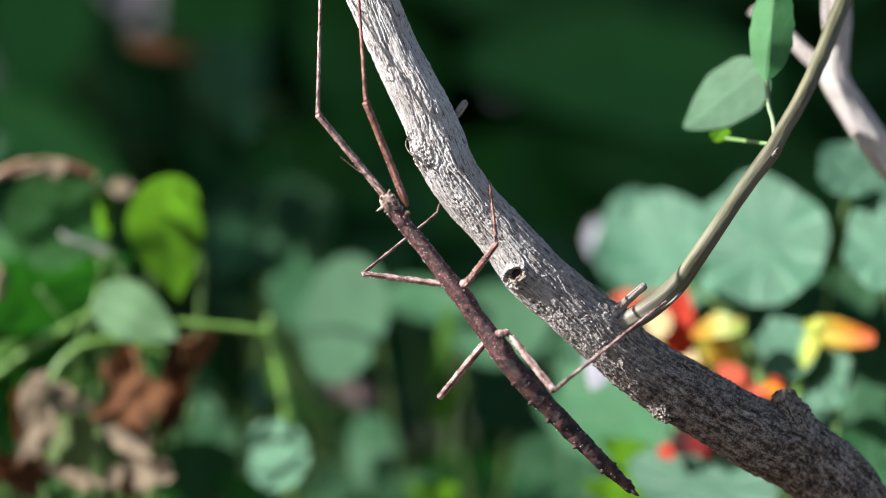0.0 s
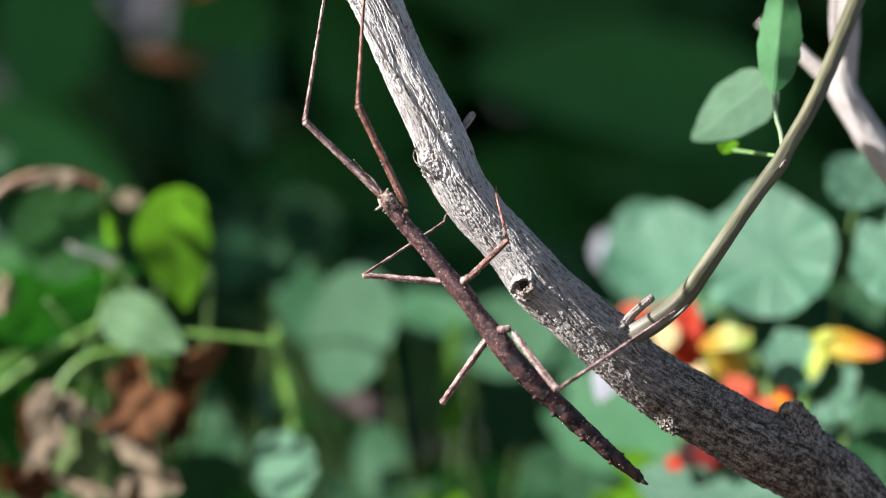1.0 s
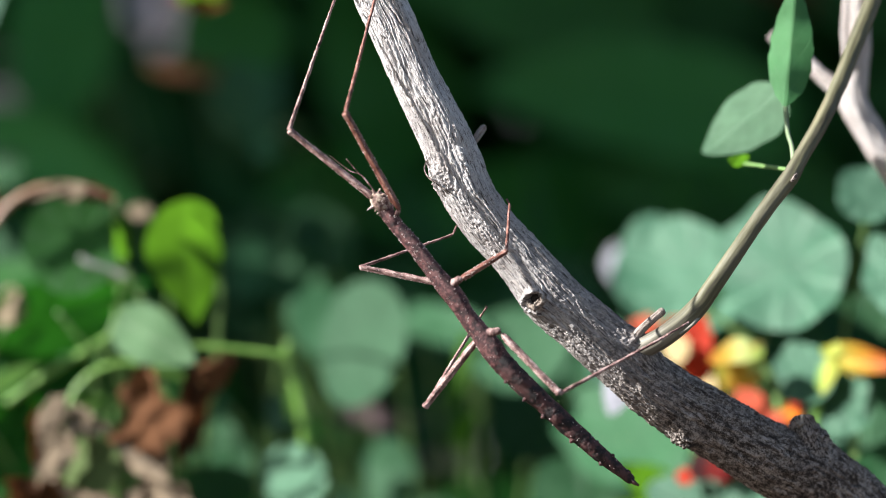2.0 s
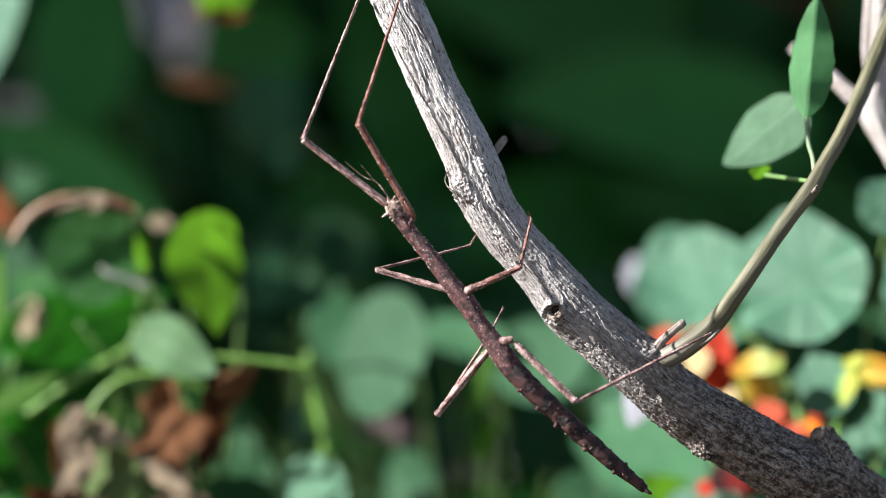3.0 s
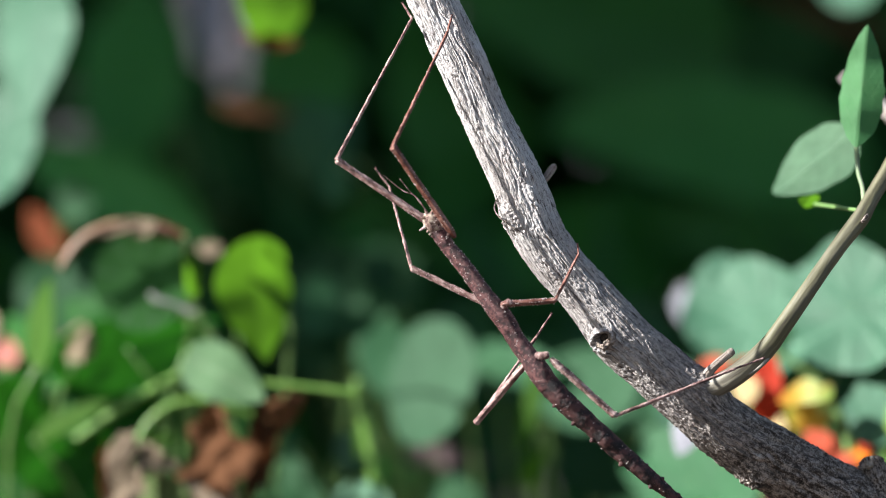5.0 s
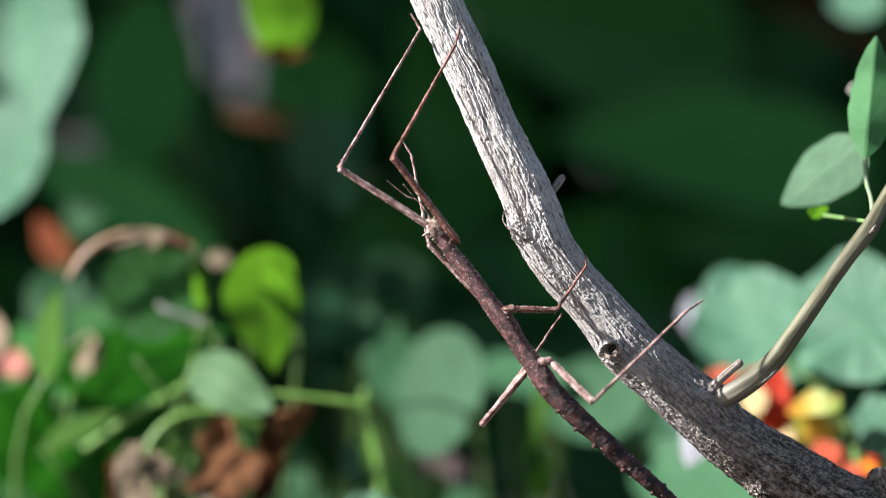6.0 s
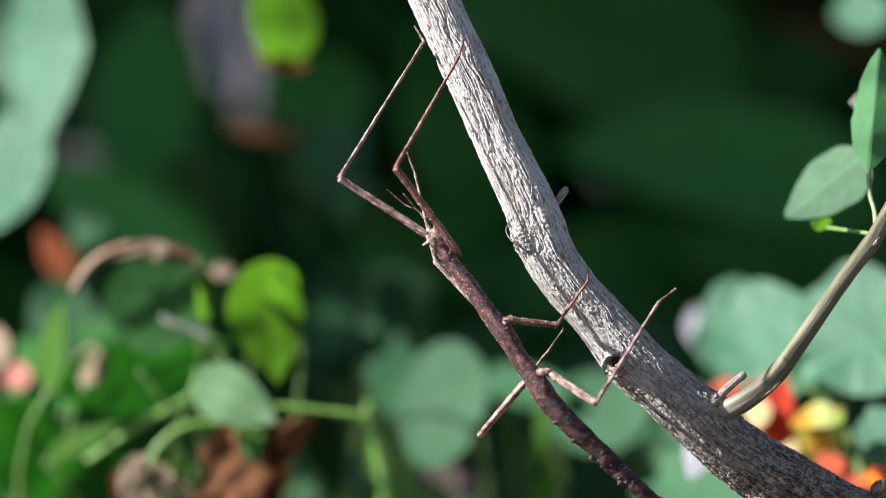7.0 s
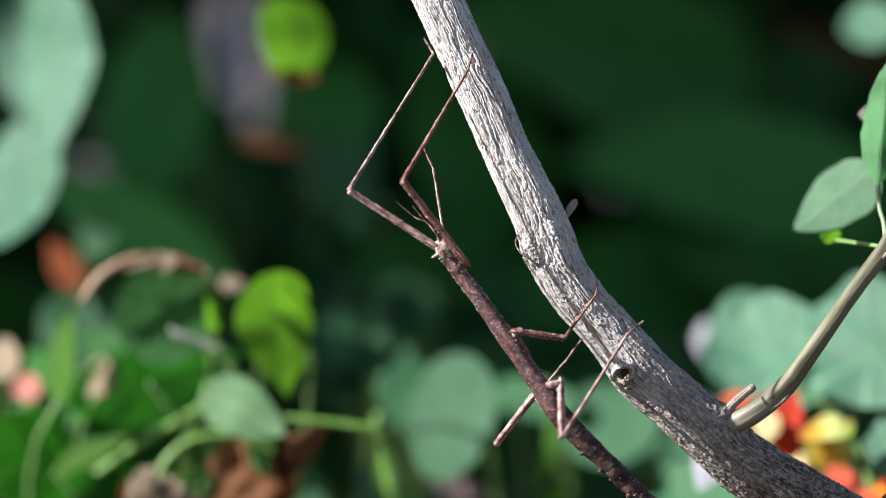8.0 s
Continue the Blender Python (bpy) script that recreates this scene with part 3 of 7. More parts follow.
# ---------------- leaves ----------------
def leaf_data(shape, ax, ay, seed):
    """A thin cupped blade spanned by ax and ay, about its own centre."""
    rng = random.Random(seed)
    rings, seg = (16, 56) if shape == "dry" else (9, 40)
    n = ax.cross(ay).normalized()
    size = (ax.length + ay.length) / 2
    cup, phase, waves = rng.uniform(0.06, 0.16), rng.uniform(0, 6.28), rng.choice((4, 5, 6))
    folds = [(rng.uniform(0, 6.28), rng.uniform(1.6, 4.6), rng.uniform(0, 6.28)) for _ in range(5)]
    uvs = []
    pts = []
    for i in range(rings + 1):
        for j in range(seg):
            a = 2 * math.pi * j / seg
            r = i / rings
            if shape == "dry":
                k = 1 + 0.17 * math.sin(3 * a + phase) + 0.12 * math.sin(5 * a + 2 * phase) + 0.07 * math.sin(8 * a + 3 * phase) + 0.05 * math.sin(13 * a)
                u, v = r * k * math.cos(a), r * k * math.sin(a)
            elif shape == "round":
                k = 1 + 0.035 * math.cos(waves * a + phase) + 0.02 * math.sin(3 * a + phase * 2)
                u, v = r * k * math.cos(a), r * k * math.sin(a)
            elif shape == "lance":
                v = r * math.sin(a)
                u = r * math.cos(a) * (1 - v * v) ** 0.3 * (1 - 0.18 * v) * (1 + 0.05 * r * math.sin(17 * a + phase))
            elif shape == "oval":
                u, v = r * math.cos(a) * (1 - 0.10 * r * math.sin(a)), r * math.sin(a)
            elif shape == "drop":
                u, v = r * math.cos(a), r * math.sin(a)
                u *= (1 - 0.22 * v) * (1 - 0.62 * max(0.0, v) ** 3) * (1 + 0.03 * math.sin(7 * a + phase))
                v += 0.16 * max(0.0, v) ** 4
            else:
                u, v = r * math.cos(a), r * math.sin(a)
                u *= (1 - 0.24 * v) * (1 - 0.30 * max(0.0, v) ** 3) * (1 + 0.02 * math.sin(9 * a + phase))
                v += 0.10 * max(0.0, v) ** 4
            if shape == "round":
                h = cup * r * r + 0.05 * r * r * math.cos(waves * a + phase) + 0.03 * r * math.sin(3 * a + 5 * r + phase) - 0.04 * abs(math.sin(4.5 * a)) * min(1, 3 * r) + 0.012 * math.sin(6 * u + phase) * math.sin(5 * v + 2 * phase)
            elif shape == "dry":
                h = sum(0.42 / f * abs(math.sin(f * (u * math.cos(d) + v * math.sin(d)) + 0.8 * math.sin(1.7 * v + e) + e)) for d, f, e in folds) - 0.55 - 0.2 * r * r + 0.25 * u * abs(u)
            elif shape == "lance":
                h = -0.22 * abs(u) + 0.05 * v * v + 0.09 * math.sin(5 * v + phase) * u + 0.02 * math.sin(11 * v)
            elif shape == "oval":
                h = 0.06 * abs(u) - 0.10 * r * r + 0.006 * math.sin(7 * v + 3 * abs(u) + phase)
            elif shape == "drop":
                h = 0.07 * abs(u) - 0.14 * v * v + 0.05 * math.sin(4 * v + phase) + 0.03 * math.sin(9 * v + 2 * phase) * u
            else:
                h = 0.07 * abs(u) - 0.10 * v * v + 0.03 * math.sin(5 * v + phase)
            p = ax * u + ay * v + n * (h * size)
            pts.append((p.x, p.y, p.z))
            uvs.append((u, v))
    faces, uv = [], []
    for i in range(rings):
        for j in range(seg):
            m = (j + 1) % seg
            f = (i * seg + j, (i + 1) * seg + j, (i + 1) * seg + m, i * seg + m)
            if i == 0:
                f = (j, seg + j, seg + m)
            faces.append(f)
            uv += [uvs[k] for k in f]
    return pts, faces, uv


leaf_count = [0]


def leaf(plant, shape, material, centre, ax, ay, stalk=True, name="leaf", label=""):
    """One blade on its stalk, which comes up from the plant's foot."""
    leaf_count[0] += 1
    seed = leaf_count[0]
    rng = random.Random(seed)
    root = plant.matrix_basis.translation
    ax, ay, c = Vector(ax), Vector(ay), Vector(centre) - root
    me = mesh_of(name, *leaf_data(shape, ax, ay, seed))
    ob = part(name, me, material, plant, label, c)
    if stalk:
        join = Vector((0, 0.0004, 0)) if shape == "round" else -ay * 0.95
        foot = -c + Vector((rng.uniform(-0.03, 0.03), rng.uniform(-0.02, 0.03), 0.0))
        drop = join + Vector((rng.uniform(-0.012, 0.012), 0.03, -0.03))
        mid = (drop + foot) / 2 + Vector((rng.uniform(-0.02, 0.02), 0.04, 0))
        if root.y > 0.7:
            drop, mid = join + Vector((0, 0.16, 0.01)), join + Vector((0, max(0.3, foot.y), -0.02))
        r = 0.00055
        tube("stalk", [(*join, r), (*drop, r * 1.1), (*mid, r * 1.3), (*foot, r * 1.6)], STEM, ob, "", 7, 22)
    return ob


right_plant = thing("climbing_plant", (0.10, 0.24, -0.012), "round-leaved flowering garden plant with orange blossoms", "plant", "garden plants")
middle_plant = thing("climbing_plant", (-0.02, 0.42, -0.012), "round-leaved garden plant in soft green", "plant", "garden plants")
left_plant = thing("climbing_plant", (-0.12, 0.26, -0.012), "leafy garden plant with young, dry and withering leaves", "plant", "garden plants")
back_plant = thing("climbing_plant", (-0.05, 0.75, -0.012), "large-leaved dark green garden plant in the shade", "plant", "garden plants")
leaf(right_plant, "round", LEAF_PALE, (0.05255, 0.19, 0.30015), (0.01236, -0.00173, 0.00218), (-0.00256, 0.00973, 0.01454))
leaf(right_plant, "round", LEAF_PALE, (0.05947, 0.17, 0.29797), (0.01354, -0.00962, 0.00239), (-0.00264, 0.01374, 0.01496))
leaf(right_plant, "round", LEAF_PALE, (0.08054, 0.15, 0.30184), (0.01479, -0.01557, -0.00396), (0.00422, 0.00855, 0.01575))
leaf(right_plant, "round", LEAF_PALE, (0.10056, 0.13, 0.31958), (0.00833, -0.00208, 0), (0, 0.00451, 0.00722))
leaf(right_plant, "round", LEAF_PALE, (0.10638, 0.12, 0.30014), (0.0077, -0.00651, 0), (0, 0.00846, 0.011))
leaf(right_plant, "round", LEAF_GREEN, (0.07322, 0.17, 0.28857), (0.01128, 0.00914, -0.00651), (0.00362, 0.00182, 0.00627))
leaf(right_plant, "round", LEAF_PALE, (0.08462, 0.132, 0.27536), (0.00668, -0.00565, 0), (0, 0.00589, 0.00766))
leaf(right_plant, "round", LEAF_PALE, (0.09259, 0.128, 0.27034), (0.00755, -0.00428, 0.00275), (-0.00332, 0.00982, 0.00912))
leaf(right_plant, "round", LEAF_MIST, (0.10606, 0.15, 0.26413), (0.01021, -0.00454, -0.00142), (-0.00199, -0.00366, -0.01305))
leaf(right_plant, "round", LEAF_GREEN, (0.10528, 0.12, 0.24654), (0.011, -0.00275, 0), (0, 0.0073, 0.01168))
leaf(right_plant, "round", LEAF_PALE, (0.06445, 0.13, 0.24153), (0.0171, -0.01679, -0.00301), (0.00174, 0.00611, 0.00985))
leaf(right_plant, "round", LEAF_MIST, (0.04338, 0.2, 0.25617), (0.01611, -0.01814, -0.00586), (0.00433, 0.00549, 0.01191))
leaf(right_plant, "round", LEAF_GREEN, (0.0322, 0.2, 0.23978), (0.01491, -0.00373, 0), (0, 0.00745, 0.01193))
leaf(right_plant, "ovate", LEAF_LIME, (0.04813, 0.16, 0.24714), (0.00229, 0.00115, 0.00397), (-0.00744, -0.00603, 0.0043))
leaf(right_plant, "ovate", LEAF_LIME, (0.04384, 0.16, 0.23883), (0.0007, -0.00002, 0.00395), (-0.00776, -0.00587, 0.00137))
leaf(right_plant, "round", LEAF_GREEN, (0.09779, 0.2, 0.25096), (0.01193, -0.00298, 0), (0, 0.00652, 0.01043))
leaf(right_plant, "round", LEAF_GREEN, (0.08586, 0.2, 0.28524), (0.01043, 0.00765, 0), (0, -0.00099, 0.00745))
leaf(right_plant, "round", LEAF_GREEN, (0.12014, 0.14, 0.2833), (0.01123, -0.00281, 0), (0, 0.00789, 0.01263))
leaf(right_plant, "round", LEAF_PALE, (0.12262, 0.16, 0.31733), (0.01003, -0.00848, 0), (0, 0.00771, 0.01003))
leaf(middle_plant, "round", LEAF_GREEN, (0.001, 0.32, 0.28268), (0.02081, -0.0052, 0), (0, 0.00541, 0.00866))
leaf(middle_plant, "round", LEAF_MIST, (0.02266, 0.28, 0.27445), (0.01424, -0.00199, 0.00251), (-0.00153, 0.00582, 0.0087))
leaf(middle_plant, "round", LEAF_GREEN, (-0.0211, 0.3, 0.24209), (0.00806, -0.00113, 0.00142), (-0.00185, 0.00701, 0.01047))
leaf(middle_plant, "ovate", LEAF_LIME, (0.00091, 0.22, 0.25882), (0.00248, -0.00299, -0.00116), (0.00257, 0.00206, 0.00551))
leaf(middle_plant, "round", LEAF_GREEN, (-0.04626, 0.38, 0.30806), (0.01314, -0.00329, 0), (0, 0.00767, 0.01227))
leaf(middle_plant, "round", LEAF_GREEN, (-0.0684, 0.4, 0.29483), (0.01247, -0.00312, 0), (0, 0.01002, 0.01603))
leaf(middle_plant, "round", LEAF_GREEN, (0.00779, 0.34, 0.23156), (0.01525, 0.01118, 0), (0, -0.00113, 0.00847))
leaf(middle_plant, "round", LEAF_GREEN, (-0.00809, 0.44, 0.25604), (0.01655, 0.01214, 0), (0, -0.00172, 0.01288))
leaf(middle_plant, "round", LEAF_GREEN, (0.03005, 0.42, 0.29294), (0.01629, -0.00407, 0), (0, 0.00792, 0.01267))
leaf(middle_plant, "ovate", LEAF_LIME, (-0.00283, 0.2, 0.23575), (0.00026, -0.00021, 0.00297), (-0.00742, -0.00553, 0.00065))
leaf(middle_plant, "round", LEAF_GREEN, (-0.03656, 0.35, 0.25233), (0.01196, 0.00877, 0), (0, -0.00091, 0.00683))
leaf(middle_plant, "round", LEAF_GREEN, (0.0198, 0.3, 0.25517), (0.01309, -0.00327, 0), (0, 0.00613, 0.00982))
leaf(left_plant, "ovate", LEAF_LIME, (-0.08519, 0.148, 0.31005), (0.00183, 0.00216, 0.00016), (-0.00064, 0.00047, 0.00733))
leaf(left_plant, "ovate", LEAF_MEADOW, (-0.09082, 0.16, 0.2937), (0.00108, 0.00058, -0.00296), (0.01077, 0.01142, 0.00392))
leaf(left_plant, "round", LEAF_MEADOW, (-0.11307, 0.22, 0.28799), (0.01646, 0.01169, 0.0029), (-0.00158, -0.00236, 0.00898))
leaf(left_plant, "ovate", LEAF_MEADOW, (-0.10982, 0.19, 0.27653), (0.00266, -0.00354, -0.0046), (0.01534, 0.0017, 0.00886))
leaf(left_plant, "ovate", LEAF_MEADOW, (-0.11868, 0.19, 0.26324), (0.0038, 0.00339, -0.00452), (0.01244, 0.00773, 0.01044))
leaf(left_plant, "ovate", LEAF_MEADOW, (-0.09459, 0.14, 0.25032), (0.0051, -0.00312, -0.00295), (0.00491, 0.00409, 0.00851))
leaf(left_plant, "round", LEAF_GREEN, (-0.09355, 0.24, 0.26453), (0.01296, 0.0092, 0.00229), (-0.00134, -0.002, 0.00763))
leaf(left_plant, "round", LEAF_GREEN, (-0.13001, 0.26, 0.30331), (0.0142, -0.00355, 0), (0, 0.00789, 0.01262))
leaf(left_plant, "ovate", LEAF_LIME, (-0.1242, 0.16, 0.29585), (0.00372, -0.00315, 0), (0, 0.00882, 0.01146))
leaf(left_plant, "ovate", LEAF_STRAW, (-0.1162, 0.17, 0.29146), (0.00521, -0.00441, 0), (0, 0.00378, 0.00492))
leaf(left_plant, "round", LEAF_MEADOW, (-0.13586, 0.22, 0.2728), (0.01646, 0.01169, 0.0029), (-0.00158, -0.00236, 0.00898))
leaf(left_plant, "round", LEAF_MEADOW, (-0.12581, 0.2, 0.25245), (0.01789, -0.00447, 0), (0, 0.00745, 0.01193))
leaf(left_plant, "round", LEAF_GREEN, (-0.06618, 0.2, 0.24127), (0.01193, 0.00875, 0), (0, -0.00119, 0.00894))
leaf(left_plant, "round", LEAF_GREEN, (-0.13235, 0.3, 0.33043), (0.00622, -0.00526, 0), (0, 0.00453, 0.00589))
leaf(left_plant, "ovate", LEAF_MEADOW, (-0.05277, 0.2, 0.23605), (0.00127, 0.00187, 0.0035), (-0.0084, 0.00401, 0.00306))
leaf(left_plant, "ovate", LEAF_STRAW, (-0.14236, 0.18, 0.29576), (0.00526, -0.00445, 0), (0, 0.00405, 0.00526))
leaf(left_plant, "round", LEAF_PALE, (-0.10271, 0.2, 0.27034), (0.00516, -0.00208, 0.00298), (-0.00186, 0.00406, 0.00323))
leaf(left_plant, "ovate", LEAF_MEADOW, (-0.11278, 0.19, 0.29572), (0.00555, -0.00012, 0.00202), (-0.00151, 0.00298, 0.00416))
leaf(left_plant, "round", LEAF_MEADOW, (-0.10187, 0.23, 0.26947), (0.01037, -0.00086, 0.00278), (-0.00179, 0.00461, 0.00667))
leaf(left_plant, "round", LEAF_GREEN, (-0.09027, 0.22, 0.25), (0.01122, -0.00404, -0.00198), (0.00132, 0.00435, 0.00748))
leaf(left_plant, "ovate", LEAF_MEADOW, (-0.10196, 0.2, 0.23635), (0.00204, 0.00258, 0.0056), (-0.01121, 0.01262, 0.00408))
leaf(left_plant, "round", LEAF_GREEN, (-0.07163, 0.26, 0.25361), (0.00947, -0.00237, 0), (0, 0.00444, 0.0071))
leaf(left_plant, "round", LEAF_GREEN, (-0.0601, 0.28, 0.24231), (0.00884, -0.00221, 0), (0, 0.00502, 0.00803))
leaf(middle_plant, "round", LEAF_GREEN, (-0.03501, 0.3, 0.23145), (0.00982, -0.00245, 0), (0, 0.00409, 0.00654))
leaf(middle_plant, "round", LEAF_GREEN, (-0.01399, 0.32, 0.22824), (0.01166, -0.00291, 0), (0, 0.00364, 0.00583))
leaf(left_plant, "ovate", LEAF_MEADOW, (-0.07566, 0.25, 0.26889), (0.00301, 0.00149, 0.00359), (-0.00719, 0.00556, 0.00603))
leaf(left_plant, "ovate", LEAF_MEADOW, (-0.1165, 0.21, 0.28209), (0.00132, 0.00268, 0.00494), (-0.01309, 0.01377, 0.00351))
leaf(left_plant, "ovate", LEAF_LIME, (-0.0987, 0.16, 0.26433), (0.00115, -0.0025, -0.00198), (0.00744, -0.00299, 0.0043))
leaf(left_plant, "ovate", LEAF_MEADOW, (-0.13774, 0.2, 0.26139), (0.00645, 0.00072, 0.00373), (-0.00671, 0.00894, 0.01162))
leaf(middle_plant, "round", LEAF_MIST, (-0.0595, 0.4, 0.31087), (0.01069, -0.00904, 0), (0, 0.00754, 0.0098))
leaf(middle_plant, "round", LEAF_GREEN, (-0.04319, 0.3, 0.30753), (0.00949, -0.00474, 0), (0, 0.00356, 0.00949))
leaf(middle_plant, "round", LEAF_GREEN, (-0.07196, 0.4, 0.30196), (0.01069, -0.00904, 0), (0, 0.00959, 0.01247))
leaf(left_plant, "ovate", LEAF_DRY, (-0.09104, 0.147, 0.32021), (0.00034, 0.00043, 0.00093), (-0.00531, 0.00598, 0.00193))
leaf(left_plant, "ovate", LEAF_RUST, (-0.13916, 0.28, 0.32185), (0.0032, -0.00064, 0.00269), (-0.00599, 0.01056, 0.00714))
leaf(left_plant, "ovate", LEAF_RED, (-0.13848, 0.2, 0.28822), (0.00388, -0.00328, 0), (0, 0.00275, 0.00358))
leaf(back_plant, "round", LEAF_BROAD, (-0.14896, 0.62, 0.38845), (0.02101, -0.00525, 0), (0, 0.02167, 0.03467))
leaf(back_plant, "round", LEAF_BROAD, (-0.08177, 0.55, 0.38417), (0.01899, 0.01393, 0), (0, -0.00227, 0.01699))
leaf(back_plant, "ovate", LEAF_BROAD, (-0.13949, 0.5, 0.34162), (0.00561, 0.00337, 0.01055), (-0.02892, 0.0363, 0.01538))
leaf(back_plant, "ovate", LEAF_PALE, (-0.13945, 0.25, 0.37832), (0.01152, -0.01053, -0.00101), (0.00215, -0.00911, -0.02461))
leaf(back_plant, "ovate", LEAF_PALE, (-0.14793, 0.262, 0.38194), (-0.01115, 0.00565, -0.00105), (0.00187, -0.00585, -0.02066))
leaf(back_plant, "round", LEAF_PALE, (-0.15062, 0.255, 0.34335), (0.0121, -0.01458, -0.00564), (0.00763, 0.00613, 0.01637))
leaf(back_plant, "round", LEAF_MIST, (-0.05526, 0.27, 0.33551), (0.00478, -0.00404, 0), (0, 0.00367, 0.00478))
leaf(back_plant, "ovate", LEAF_MIST, (-0.06917, 0.5, 0.35799), (0.00733, -0.00397, -0.00342), (0.0057, 0.00621, 0.01222))
leaf(back_plant, "ovate", LEAF_DRY, (-0.08843, 0.5, 0.36801), (0.0007, 0.00145, 0.00261), (-0.01024, 0.00427, 0.00274))
leaf(back_plant, "ovate", LEAF_RUST, (-0.07013, 0.5, 0.35221), (0.00385, 0.00283, 0), (0, -0.00067, 0.00501))
leaf(back_plant, "round", LEAF_PALE, (-0.10209, 0.52, 0.37158), (0.00772, -0.00869, -0.00281), (0.0012, 0.00153, 0.00331))
leaf(back_plant, "ovate", LEAF_BROAD, (0.0655, 0.62, 0.36534), (0.00307, 0.01289, 0.02185), (-0.05618, 0.01898, 0.00789))
leaf(back_plant, "ovate", LEAF_BROAD, (0.02505, 0.66, 0.32397), (-0.00188, -0.00425, 0.02151), (-0.04947, -0.0357, -0.00433))
leaf(back_plant, "ovate", LEAF_BROAD, (-0.03235, 0.72, 0.38109), (0.02322, 0.0159, 0.00845), (-0.01537, -0.0169, 0.04222))
leaf(back_plant, "round", LEAF_BROAD, (-0.04837, 0.66, 0.33044), (0.02591, 0.019, 0), (0, -0.0023, 0.01727))
leaf(back_plant, "ovate", LEAF_BROAD, (0.10197, 0.68, 0.33085), (0.0021, -0.00166, 0.02398), (-0.05014, -0.03735, 0.00439))
leaf(back_plant, "round", LEAF_PALE, (0.09178, 0.3, 0.39423), (0.00753, -0.00637, 0), (0, 0.00554, 0.0072), stalk=False)
leaf(back_plant, "ovate", LEAF_BROAD, (0.02606, 0.72, 0.41703), (0.00546, -0.00012, 0.03097), (-0.05752, -0.04353, 0.01014))
leaf(back_plant, "ovate", LEAF_DRY, (0.11441, 0.7, 0.41774), (0.00137, 0.00044, 0.00422), (-0.03163, -0.02457, 0.01028))
leaf(back_plant, "ovate", LEAF_WALL_PATCH, (0.04548, 0.3, 0.30262), (0.00348, -0.00223, 0.00093), (-0.00144, 0.00535, 0.00537))
leaf(back_plant, "ovate", LEAF_WALL_PATCH, (0.04276, 0.26, 0.26702), (0.00328, -0.00423, -0.00189), (0.00394, 0.00192, 0.00683))
leaf(back_plant, "ovate", LEAF_WALL_PATCH, (0.05302, 0.26, 0.25913), (0.00203, -0.00202, -0.00242), (0.00483, 0.00133, 0.00406))
leaf(left_plant, "ovate", LEAF_MEADOW, (-0.11294, 0.205, 0.29596), (0.00256, 0.00325, 0.00704), (-0.01337, 0.01506, 0.00487))
leaf(left_plant, "ovate", LEAF_MEADOW, (-0.10122, 0.2, 0.2845), (0.00359, 0.00091, 0.00513), (-0.00977, 0.01353, 0.00684))
leaf(left_plant, "round", LEAF_MEADOW, (-0.12463, 0.215, 0.282), (0.01117, -0.00794, 0.00197), (-0.00131, 0.00684, 0.00745))
leaf(left_plant, "ovate", LEAF_MEADOW, (-0.09317, 0.21, 0.27531), (0.00094, 0.0031, 0.00534), (-0.01067, 0.00384, 0.00188))
leaf(left_plant, "round", LEAF_MEADOW, (-0.115, 0.21, 0.27005), (0.01163, -0.01224, -0.00312), (0.00214, 0.00434, 0.008))
leaf(left_plant, "ovate", LEAF_MEADOW, (-0.13316, 0.205, 0.28817), (0.00505, -0.00101, 0.00424), (-0.00818, 0.01443, 0.00975))
leaf(left_plant, "ovate", LEAF_LIME, (-0.11851, 0.17, 0.2712), (0.00136, -0.00312, -0.00256), (0.00958, -0.00419, 0.0051))
leaf(left_plant, "ovate", LEAF_MEADOW, (-0.14058, 0.21, 0.27607), (0.006, -0.00774, -0.00346), (0.00677, 0.00329, 0.01173))
leaf(left_plant, "round", LEAF_MEADOW, (-0.12854, 0.21, 0.26252), (0.01132, -0.00641, 0.00412), (-0.00257, 0.00762, 0.00707))
leaf(left_plant, "ovate", LEAF_MEADOW, (-0.07659, 0.22, 0.27432), (0.00228, 0.0019, 0.00395), (-0.0079, 0.00482, 0.00456))
leaf(middle_plant, "round", LEAF_PALE, (-0.04561, 0.2, 0.26288), (0.00388, -0.00328, 0), (0, 0.00275, 0.00358))
leaf(middle_plant, "round", LEAF_GREEN, (-0.04875, 0.285, 0.29935), (0.00969, -0.0082, 0), (0, 0.00621, 0.00807))
leaf(middle_plant, "round", LEAF_GREEN, (-0.01881, 0.29, 0.29611), (0.00908, -0.00768, 0), (0, 0.00574, 0.00746))
leaf(middle_plant, "round", LEAF_PALE, (0.04236, 0.27, 0.27627), (0.00627, -0.00446, 0.00111), (-0.00194, 0.01008, 0.01098))
leaf(middle_plant, "round", LEAF_GREEN, (-0.05628, 0.3, 0.3108), (0.00851, -0.0072, 0), (0, 0.00629, 0.00818))
leaf(right_plant, "round", LEAF_GREEN, (0.10465, 0.18, 0.28626), (0.01052, -0.00263, 0), (0, 0.00548, 0.00877))
leaf(right_plant, "round", LEAF_GREEN, (0.07912, 0.19, 0.27063), (0.01033, -0.00258, 0), (0, 0.00554, 0.00886))
leaf(right_plant, "round", LEAF_PALE, (0.09493, 0.17, 0.25963), (0.00855, -0.00608, 0.00151), (-0.00101, 0.00524, 0.0057))
leaf(left_plant, "round", LEAF_MEADOW, (-0.13484, 0.195, 0.26974), (0.01854, 0.0136, 0), (0, -0.00178, 0.01335))
